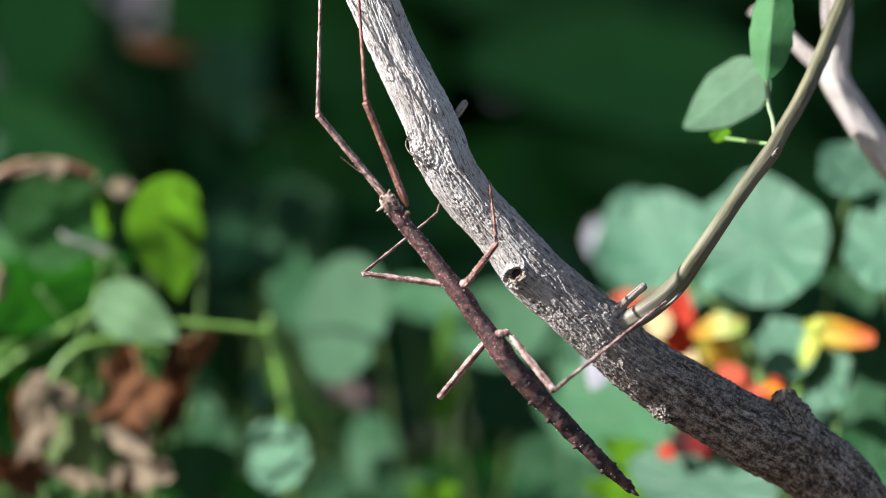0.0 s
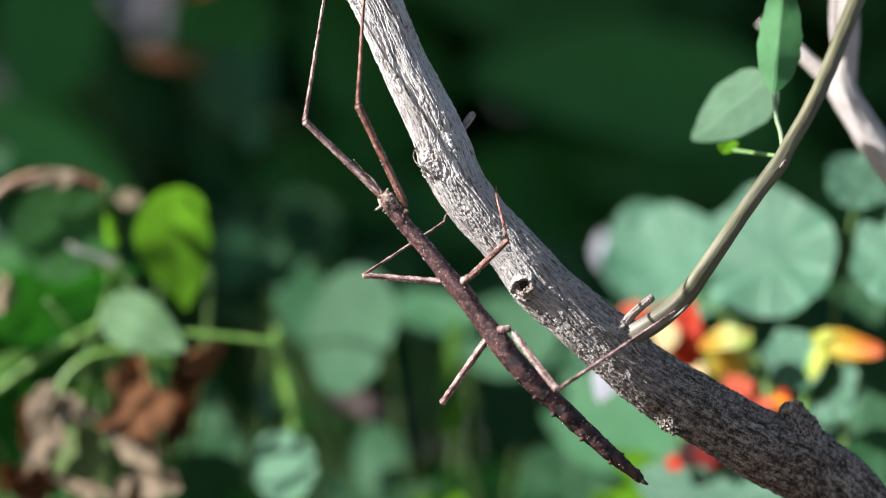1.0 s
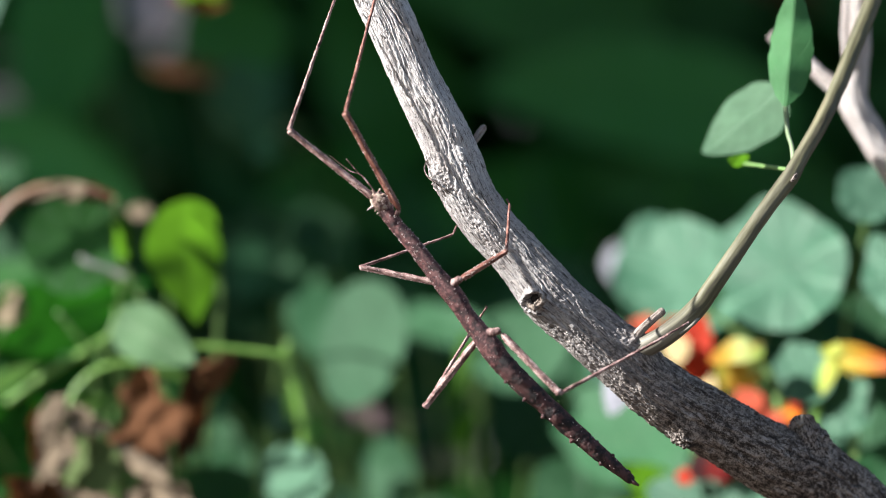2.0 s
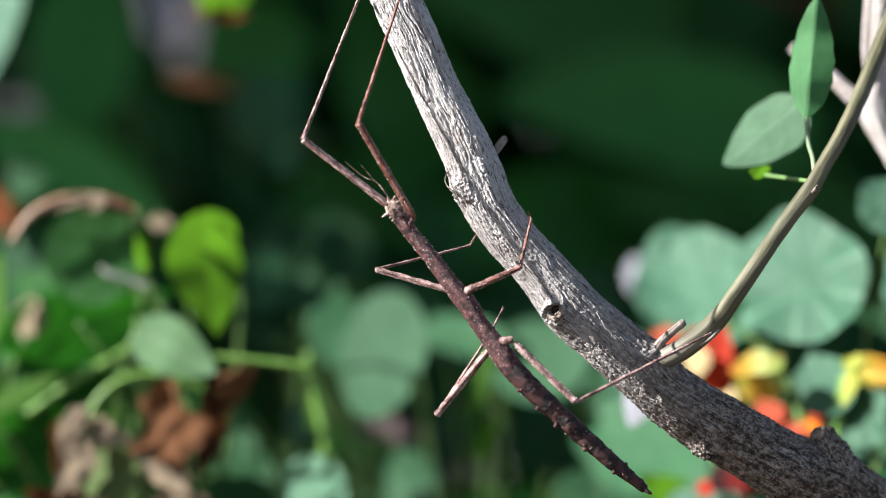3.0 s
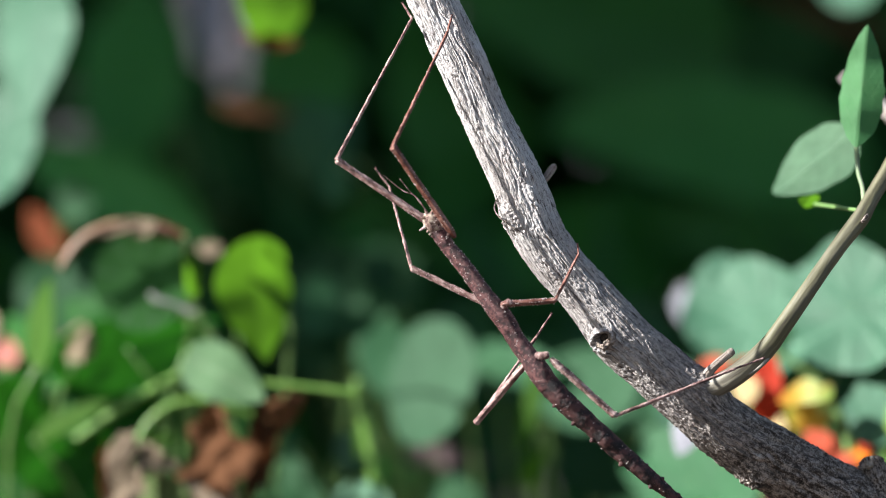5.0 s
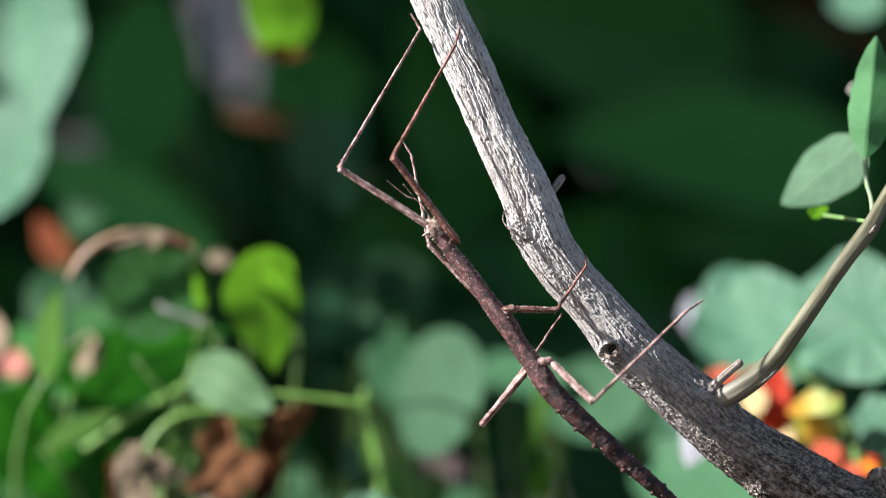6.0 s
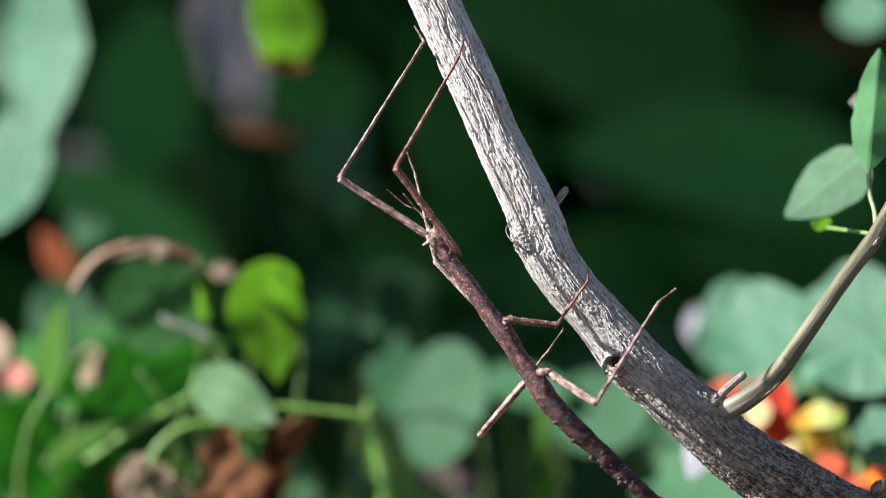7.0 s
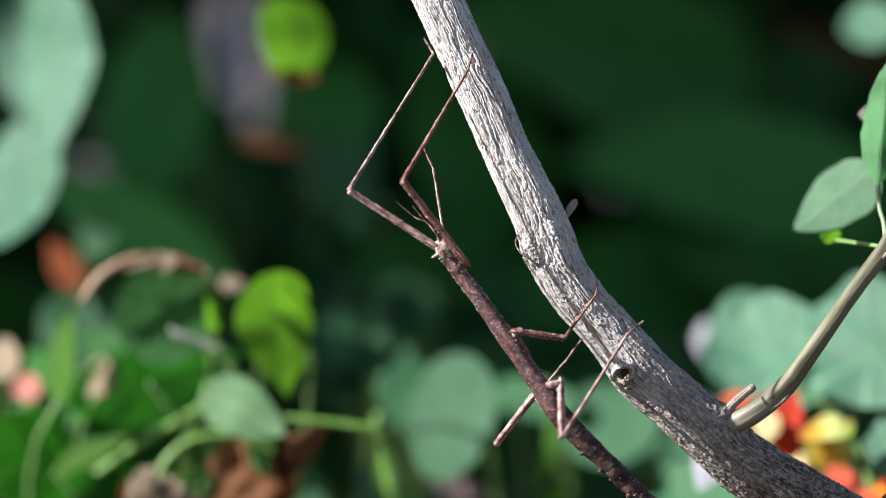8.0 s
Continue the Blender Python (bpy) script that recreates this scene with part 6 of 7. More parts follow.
    walk(front_leg_b["tarsus"], [
        (0, aim((-0.02699, 0.00926, 0.07395), (-0.02599, 0.0107, 0.07916))),
        (0.5, aim((-0.02607, 0.00929, 0.07387), (-0.02499, 0.01071, 0.07899))),
        (0.75, aim((-0.02504, 0.00924, 0.07352), (-0.0239, 0.01078, 0.07822))),
        (1, aim((-0.02388, 0.00909, 0.07291), (-0.02275, 0.01088, 0.07707))),
        (1.25, aim((-0.02264, 0.00895, 0.07211), (-0.02158, 0.01093, 0.07599))),
        (1.5, aim((-0.0215, 0.00857, 0.07137), (-0.02053, 0.01095, 0.07517))),
        (2, aim((-0.02061, 0.00807, 0.07046), (-0.01968, 0.01092, 0.07441))),
        (2.5, aim((-0.02012, 0.00773, 0.06977), (-0.01922, 0.01089, 0.07388))),
        (3, aim((-0.01996, 0.00751, 0.06936), (-0.01907, 0.01089, 0.07353))),
        (3.5, aim((-0.01939, 0.00756, 0.06939), (-0.01847, 0.0109, 0.0735))),
        (4, aim((-0.01901, 0.00724, 0.06883), (-0.01803, 0.01087, 0.07307))),
        (4.2, aim((-0.0188, 0.00708, 0.06835), (-0.01775, 0.01083, 0.07278))),
        (4.6, aim((-0.01806, 0.00698, 0.0672), (-0.0169, 0.01077, 0.07195))),
        (5, aim((-0.01791, 0.0071, 0.06625), (-0.01703, 0.01085, 0.07063))),
        (5.4, aim((-0.01745, 0.00706, 0.0655), (-0.01652, 0.01082, 0.07003))),
        (6, aim((-0.01708, 0.00696, 0.06457), (-0.01604, 0.01077, 0.06934))),
        (6.5, aim((-0.01674, 0.00694, 0.06426), (-0.01567, 0.01076, 0.0691))),
        (7, aim((-0.01667, 0.00701, 0.06434), (-0.01574, 0.0108, 0.06901))),
        (7.5, aim((-0.01673, 0.00676, 0.06351), (-0.01545, 0.01069, 0.06871))),
        (8, aim((-0.01677, 0.00689, 0.06404), (-0.01573, 0.01075, 0.06892)))])
    walk(middle_leg_a["femur"], [
        (0, aim((-0.02581, 0.00506, 0.01116), (-0.00744, 0.001, 0.00885))),
        (0.5, aim((-0.02578, 0.00507, 0.01137), (-0.00744, 0.001, 0.00885))),
        (1, aim((-0.02577, 0.00544, 0.01074), (-0.00744, 0.001, 0.00885))),
        (1.25, aim((-0.02539, 0.006, 0.01097), (-0.00744, 0.001, 0.00885))),
        (1.5, aim((-0.0249, 0.006, 0.01145), (-0.00744, 0.001, 0.00885))),
        (2.25, aim((-0.02429, 0.006, 0.01286), (-0.00744, 0.001, 0.00885))),
        (2.75, aim((-0.02408, 0.006, 0.01339), (-0.00744, 0.001, 0.00885))),
        (3, aim((-0.02405, 0.006, 0.01337), (-0.00744, 0.001, 0.00885))),
        (3.5, aim((-0.02338, 0.006, 0.01245), (-0.00744, 0.001, 0.00885))),
        (4, aim((-0.02375, 0.006, 0.01187), (-0.00744, 0.001, 0.00885))),
        (4.3, aim((-0.02259, 0.006, 0.01164), (-0.00744, 0.001, 0.00885))),
        (4.4, aim((-0.02311, 0.006, 0.01093), (-0.00744, 0.001, 0.00885))),
        (4.5, aim((-0.02434, 0.006, 0.0095), (-0.00744, 0.001, 0.00885))),
        (4.6, aim((-0.0266, 0.001, 0.01024), (-0.00744, 0.001, 0.00885))),
        (4.7, aim((-0.02688, 0.001, 0.01355), (-0.00744, 0.001, 0.00885))),
        (4.8, aim((-0.02586, 0.001, 0.01429), (-0.00744, 0.001, 0.00885))),
        (4.9, aim((-0.02504, 0.00407, 0.01519), (-0.00744, 0.001, 0.00885))),
        (5, aim((-0.02439, 0.00472, 0.01648), (-0.00744, 0.001, 0.00885))),
        (5.1, aim((-0.02384, 0.001, 0.01891), (-0.00744, 0.001, 0.00885))),
        (5.2, aim((-0.02338, 0.001, 0.02084), (-0.00744, 0.001, 0.00885))),
        (5.4, aim((-0.02275, 0.001, 0.02176), (-0.00744, 0.001, 0.00885))),
        (5.8, aim((-0.02183, 0.001, 0.02243), (-0.00744, 0.001, 0.00885))),
        (6.3, aim((-0.02089, 0.001, 0.02274), (-0.00744, 0.001, 0.00885))),
        (6.5, aim((-0.02049, 0.00522, 0.02194), (-0.00744, 0.001, 0.00885))),
        (6.75, aim((-0.02029, 0.006, 0.02155), (-0.00744, 0.001, 0.00885))),
        (7, aim((-0.02021, 0.006, 0.02135), (-0.00744, 0.001, 0.00885))),
        (7.2, aim((-0.02013, 0.006, 0.02174), (-0.00744, 0.001, 0.00885))),
        (7.4, aim((-0.01993, 0.00549, 0.02238), (-0.00744, 0.001, 0.00885))),
        (7.5, aim((-0.01983, 0.00532, 0.02253), (-0.00744, 0.001, 0.00885))),
        (7.8, aim((-0.01948, 0.00599, 0.02262), (-0.00744, 0.001, 0.00885))),
        (8, aim((-0.01923, 0.006, 0.02266), (-0.00744, 0.001, 0.00885)))])
    walk(middle_leg_a["tibia"], [
        (0, aim((-0.02581, 0.00506, 0.01116), (-0.0103, 0.01593, 0.02388))),
        (0.5, aim((-0.02578, 0.00507, 0.01137), (-0.01003, 0.01631, 0.02346))),
        (0.75, aim((-0.02578, 0.00524, 0.01109), (-0.00946, 0.01623, 0.02264))),
        (1, aim((-0.02577, 0.00544, 0.01074), (-0.00867, 0.01605, 0.02149))),
        (1.25, aim((-0.02539, 0.006, 0.01097), (-0.00739, 0.01635, 0.02043))),
        (1.5, aim((-0.0249, 0.006, 0.01145), (-0.00615, 0.01605, 0.0197))),
        (2, aim((-0.02446, 0.006, 0.01241), (-0.00508, 0.01596, 0.01917))),
        (2.5, aim((-0.02416, 0.006, 0.0132), (-0.00451, 0.01613, 0.01885))),
        (2.75, aim((-0.02408, 0.006, 0.01339), (-0.00444, 0.01631, 0.01873))),
        (3, aim((-0.02405, 0.006, 0.01337), (-0.00452, 0.01657, 0.01861))),
        (3.5, aim((-0.02338, 0.006, 0.01245), (-0.00487, 0.01779, 0.01869))),
        (4, aim((-0.02375, 0.006, 0.01187), (-0.00593, 0.01853, 0.01865))),
        (4.2, aim((-0.02299, 0.006, 0.01173), (-0.00607, 0.01958, 0.0188))),
        (4.3, aim((-0.02259, 0.006, 0.01164), (-0.0062, 0.02, 0.01911))),
        (4.4, aim((-0.02311, 0.006, 0.01093), (-0.00777, 0.01853, 0.02226))),
        (4.5, aim((-0.02434, 0.006, 0.0095), (-0.01534, 0.01841, 0.0264))),
        (4.6, aim((-0.0266, 0.001, 0.01024), (-0.02814, 0.01483, 0.02832))),
        (4.7, aim((-0.02688, 0.001, 0.01355), (-0.03218, 0.01351, 0.03188))),
        (4.8, aim((-0.02586, 0.001, 0.01429), (-0.0307, 0.01545, 0.03127))),
        (4.9, aim((-0.02504, 0.00407, 0.01519), (-0.0302, 0.01877, 0.03186))),
        (5, aim((-0.02439, 0.00472, 0.01648), (-0.02977, 0.01874, 0.03366))),
        (5.1, aim((-0.02384, 0.001, 0.01891), (-0.02871, 0.01452, 0.03663))),
        (5.2, aim((-0.02338, 0.001, 0.02084), (-0.02771, 0.01407, 0.03903))),
        (5.4, aim((-0.02275, 0.001, 0.02176), (-0.02695, 0.01392, 0.04009))),
        (5.8, aim((-0.02183, 0.001, 0.02243), (-0.0261, 0.01362, 0.04095))),
        (6.3, aim((-0.02089, 0.001, 0.02274), (-0.02538, 0.01312, 0.04154))),
        (6.5, aim((-0.02049, 0.00522, 0.02194), (-0.0246, 0.01931, 0.03941))),
        (6.75, aim((-0.02029, 0.006, 0.02155), (-0.02491, 0.01939, 0.03944))),
        (7, aim((-0.02021, 0.006, 0.02135), (-0.02535, 0.01853, 0.03971))),
        (7.2, aim((-0.02013, 0.006, 0.02174), (-0.02453, 0.01746, 0.04097))),
        (7.4, aim((-0.01993, 0.00549, 0.02238), (-0.02325, 0.01542, 0.04265))),
        (7.5, aim((-0.01983, 0.00532, 0.02253), (-0.023, 0.01478, 0.04305))),
        (7.7, aim((-0.01961, 0.00574, 0.02259), (-0.02312, 0.01485, 0.04321))),
        (7.8, aim((-0.01948, 0.00599, 0.02262), (-0.02324, 0.01496, 0.04326))),
        (7.9, aim((-0.01936, 0.006, 0.02264), (-0.02335, 0.01491, 0.04326))),
        (8, aim((-0.01923, 0.006, 0.02266), (-0.02345, 0.0149, 0.04324)))])
    walk(middle_leg_a["tarsus"], [
        (0, aim((-0.0103, 0.01593, 0.02388), (-0.00946, 0.02058, 0.02656))),
        (0.25, aim((-0.0102, 0.01612, 0.0237), (-0.00934, 0.02064, 0.02667))),
        (0.5, aim((-0.01003, 0.01631, 0.02346), (-0.00916, 0.02067, 0.0266))),
        (0.75, aim((-0.00946, 0.01623, 0.02264), (-0.00857, 0.02054, 0.02532))),
        (1, aim((-0.00867, 0.01605, 0.02149), (-0.00777, 0.02034, 0.02366))),
        (1.25, aim((-0.00739, 0.01635, 0.02043), (-0.00646, 0.02031, 0.02256))),
        (1.5, aim((-0.00615, 0.01605, 0.0197), (-0.00515, 0.02006, 0.02188))),
        (1.75, aim((-0.00555, 0.01601, 0.0194), (-0.00447, 0.01996, 0.02166))),
        (2, aim((-0.00508, 0.01596, 0.01917), (-0.00388, 0.01991, 0.02154))),
        (2.5, aim((-0.00451, 0.01613, 0.01885), (-0.00307, 0.01991, 0.02145))),
        (3, aim((-0.00452, 0.01657, 0.01861), (-0.00286, 0.02006, 0.0213))),
        (3.25, aim((-0.00469, 0.01718, 0.01862), (-0.00297, 0.02036, 0.02109))),
        (3.5, aim((-0.00487, 0.01779, 0.01869), (-0.00306, 0.02057, 0.02087))),
        (3.75, aim((-0.00531, 0.01816, 0.01866), (-0.00308, 0.02062, 0.02071))),
        (4, aim((-0.00593, 0.01853, 0.01865), (-0.00316, 0.02079, 0.02058))),
        (4.2, aim((-0.00607, 0.01958, 0.0188), (-0.00324, 0.02118, 0.02122))),
        (4.3, aim((-0.0062, 0.02, 0.01911), (-0.00341, 0.02132, 0.02212))),
        (4.4, aim((-0.00777, 0.01853, 0.02226), (-0.0057, 0.0207, 0.02588))),
        (4.5, aim((-0.01534, 0.01841, 0.0264), (-0.01387, 0.02063, 0.03269))),
        (4.6, aim((-0.02814, 0.01483, 0.02832), (-0.02937, 0.01969, 0.03295))),
        (4.7, aim((-0.03218, 0.01351, 0.03188), (-0.03429, 0.01913, 0.03554))),
        (4.8, aim((-0.0307, 0.01545, 0.03127), (-0.03382, 0.01989, 0.03574))),
        (4.9, aim((-0.0302, 0.01877, 0.03186), (-0.03392, 0.02088, 0.03699))),
        (5, aim((-0.02977, 0.01874, 0.03366), (-0.03405, 0.0208, 0.03905))),
        (5.1, aim((-0.02871, 0.01452, 0.03663), (-0.03288, 0.01946, 0.04181))),
        (5.2, aim((-0.02771, 0.01407, 0.03903), (-0.03149, 0.01926, 0.04395))),
        (5.4, aim((-0.02695, 0.01392, 0.04009), (-0.03056, 0.01916, 0.04529))),
        (5.6, aim((-0.02646, 0.01377, 0.04058), (-0.02996, 0.01908, 0.04598))),
        (6, aim((-0.02584, 0.01342, 0.04132), (-0.0291, 0.01879, 0.04659))),
        (6.3, aim((-0.02538, 0.01312, 0.04154), (-0.02845, 0.01862, 0.04672))),
        (6.5, aim((-0.0246, 0.01931, 0.03941), (-0.02743, 0.02066, 0.0447))),
        (6.75, aim((-0.02491, 0.01939, 0.03944), (-0.02747, 0.02056, 0.0448))),
        (7, aim((-0.02535, 0.01853, 0.03971), (-0.02763, 0.02015, 0.04524))),
        (7.2, aim((-0.02453, 0.01746, 0.04097), (-0.02697, 0.01963, 0.0466))),
        (7.4, aim((-0.02325, 0.01542, 0.04265), (-0.02591, 0.01858, 0.04828))),
        (7.5, aim((-0.023, 0.01478, 0.04305), (-0.0257, 0.01816, 0.04859))),
        (7.7, aim((-0.02312, 0.01485, 0.04321), (-0.02574, 0.01784, 0.04847))),
        (7.9, aim((-0.02335, 0.01491, 0.04326), (-0.02581, 0.01732, 0.04824))),
        (8, aim((-0.02345, 0.0149, 0.04324), (-0.02584, 0.0173, 0.04811)))])
    walk(middle_leg_b["femur"], [
        (0, aim((0.00226, 0.0015, 0.01748), (-0.00379, -0.0018, 0.00946))),
        (0.5, aim((0.00248, 0.0015, 0.01728), (-0.00379, -0.0018, 0.00946))),
        (0.75, aim((0.00342, 0.0015, 0.01734), (-0.00379, -0.0018, 0.00946))),
        (1, aim((0.00463, 0.0015, 0.01723), (-0.00379, -0.0018, 0.00946))),
        (1.25, aim((0.00546, 0.0015, 0.01673), (-0.00379, -0.0018, 0.00946))),
        (1.5, aim((0.00602, 0.0015, 0.01629), (-0.00379, -0.0018, 0.00946))),
        (1.75, aim((0.00616, 0.0015, 0.01594), (-0.00379, -0.0018, 0.00946))),
        (2.75, aim((0.00611, 0.0015, 0.01429), (-0.00379, -0.0018, 0.00946))),
        (3, aim((0.00609, 0.0015, 0.01406), (-0.00379, -0.0018, 0.00946))),
        (3.5, aim((0.00605, 0.0015, 0.01402), (-0.00379, -0.0018, 0.00946))),
        (3.75, aim((0.00587, 0.0015, 0.01354), (-0.00379, -0.0018, 0.00946))),
        (4.2, aim((0.00522, 0.0015, 0.01244), (-0.00379, -0.0018, 0.00946))),
        (4.4, aim((0.00513, 0.0015, 0.01198), (-0.00379, -0.0018, 0.00946))),
        (4.6, aim((0.00521, 0.0015, 0.01145), (-0.00379, -0.0018, 0.00946))),
        (4.8, aim((0.00556, 0.0015, 0.01078), (-0.00379, -0.0018, 0.00946))),
        (5, aim((0.00582, 0.0015, 0.01031), (-0.00379, -0.0018, 0.00946))),
        (5.6, aim((0.00573, 0.0015, 0.00963), (-0.00379, -0.0018, 0.00946))),
        (6.3, aim((0.00537, 0.0015, 0.00904), (-0.00379, -0.0018, 0.00946))),
        (6.5, aim((0.00542, 0.0015, 0.00848), (-0.00379, -0.0018, 0.00946))),
        (7, aim((0.00579, 0.0015, 0.00872), (-0.00379, -0.0018, 0.00946))),
        (7.2, aim((0.00541, 0.0015, 0.00843), (-0.00379, -0.0018, 0.00946))),
        (7.4, aim((0.00488, 0.0015, 0.008), (-0.00379, -0.0018, 0.00946))),
        (7.5, aim((0.00477, 0.0015, 0.00792), (-0.00379, -0.0018, 0.00946))),
        (7.7, aim((0.00493, 0.0015, 0.00808), (-0.00379, -0.0018, 0.00946))),
        (8, aim((0.0054, 0.0015, 0.00856), (-0.00379, -0.0018, 0.00946)))])
    walk(middle_leg_b["tibia"], [
        (0, aim((0.00226, 0.0015, 0.01748), (0.00107, 0.01153, 0.02854))),
        (0.5, aim((0.00248, 0.0015, 0.01728), (0.00151, 0.01161, 0.02829))),
        (0.75, aim((0.00342, 0.0015, 0.01734), (0.00201, 0.01194, 0.02798))),
        (1, aim((0.00463, 0.0015, 0.01723), (0.0026, 0.0124, 0.0273))),
        (1.25, aim((0.00546, 0.0015, 0.01673), (0.00393, 0.01267, 0.02659))),
        (1.5, aim((0.00602, 0.0015, 0.01629), (0.00542, 0.01283, 0.02607))),
        (2, aim((0.00621, 0.0015, 0.01551), (0.00705, 0.01268, 0.02544))),
        (2.5, aim((0.00616, 0.0015, 0.01464), (0.00812, 0.01237, 0.02475))),
        (2.75, aim((0.00611, 0.0015, 0.01429), (0.00839, 0.01225, 0.02446))),
        (3, aim((0.00609, 0.0015, 0.01406), (0.00848, 0.01221, 0.02425))),
        (3.5, aim((0.00605, 0.0015, 0.01402), (0.00853, 0.01232, 0.02407))),
        (3.75, aim((0.00587, 0.0015, 0.01354), (0.0086, 0.01222, 0.02364))),
        (4, aim((0.00546, 0.0015, 0.01288), (0.00862, 0.01206, 0.02302))),
        (4.4, aim((0.00513, 0.0015, 0.01198), (0.00923, 0.01184, 0.02201))),
        (4.6, aim((0.00521, 0.0015, 0.01145), (0.00968, 0.01175, 0.02141))),
        (5, aim((0.00582, 0.0015, 0.01031), (0.01064, 0.01161, 0.02025))),
        (5.6, aim((0.00573, 0.0015, 0.00963), (0.01129, 0.01152, 0.01927))),
        (6.3, aim((0.00537, 0.0015, 0.00904), (0.0116, 0.01139, 0.0184))),
        (6.5, aim((0.00542, 0.0015, 0.00848), (0.01157, 0.01128, 0.01801))),
        (7, aim((0.00579, 0.0015, 0.00872), (0.01199, 0.01131, 0.01819))),
        (7.4, aim((0.00488, 0.0015, 0.008), (0.01145, 0.01117, 0.01736))),
        (7.5, aim((0.00477, 0.0015, 0.00792), (0.01139, 0.01115, 0.01727))),
        (7.7, aim((0.00493, 0.0015, 0.00808), (0.0115, 0.01117, 0.01744))),
        (8, aim((0.0054, 0.0015, 0.00856), (0.01182, 0.01125, 0.01794)))])
    walk(middle_leg_b["tarsus"], [
        (0, aim((0.00107, 0.01153, 0.02854), (0.00084, 0.01396, 0.03092))),
        (0.5, aim((0.00151, 0.01161, 0.02829), (0.00132, 0.01399, 0.03051))),
        (0.75, aim((0.00201, 0.01194, 0.02798), (0.00193, 0.01416, 0.02958))),
        (1, aim((0.0026, 0.0124, 0.0273), (0.00269, 0.01437, 0.0283))),
        (1.25, aim((0.00393, 0.01267, 0.02659), (0.004, 0.01449, 0.0273))),
        (1.5, aim((0.00542, 0.01283, 0.02607), (0.00534, 0.01456, 0.02664))),
        (1.75, aim((0.00628, 0.01275, 0.02577), (0.00608, 0.01455, 0.02636))),
        (2, aim((0.00705, 0.01268, 0.02544), (0.00674, 0.0145, 0.02613))),
        (2.25, aim((0.00768, 0.01253, 0.02509), (0.00728, 0.01443, 0.02594))),
        (2.5, aim((0.00812, 0.01237, 0.02475), (0.00769, 0.01436, 0.02577))),
        (2.75, aim((0.00839, 0.01225, 0.02446), (0.00794, 0.01431, 0.02561))),
        (3, aim((0.00848, 0.01221, 0.02425), (0.00803, 0.01429, 0.02546))),
        (3.5, aim((0.00853, 0.01232, 0.02407), (0.00806, 0.01434, 0.02515))),
        (3.75, aim((0.0086, 0.01222, 0.02364), (0.00815, 0.01429, 0.02485))),
        (4, aim((0.00862, 0.01206, 0.02302), (0.00821, 0.01421, 0.02447))),
        (4.2, aim((0.00883, 0.01195, 0.02254), (0.00844, 0.01416, 0.02415))),
        (4.5, aim((0.00945, 0.0118, 0.02172), (0.00914, 0.01409, 0.02359))),
        (4.9, aim((0.01045, 0.01165, 0.02047), (0.0102, 0.01401, 0.02264))),
        (5.2, aim((0.01094, 0.01158, 0.01995), (0.01073, 0.01399, 0.02219))),
        (5.6, aim((0.01129, 0.01152, 0.01927), (0.01116, 0.01395, 0.02166))),
        (6.3, aim((0.0116, 0.01139, 0.0184), (0.01166, 0.01388, 0.02104))),
        (6.5, aim((0.01157, 0.01128, 0.01801), (0.01178, 0.01383, 0.0209))),
        (7, aim((0.01199, 0.01131, 0.01819), (0.01215, 0.01384, 0.02102))),
        (7.4, aim((0.01145, 0.01117, 0.01736), (0.0119, 0.01376, 0.02053))),
        (7.5, aim((0.01139, 0.01115, 0.01727), (0.01188, 0.01376, 0.02048))),
        (7.7, aim((0.0115, 0.01117, 0.01744), (0.01194, 0.01377, 0.02059))),
        (8, aim((0.01182, 0.01125, 0.01794), (0.0121, 0.0138, 0.02093)))])
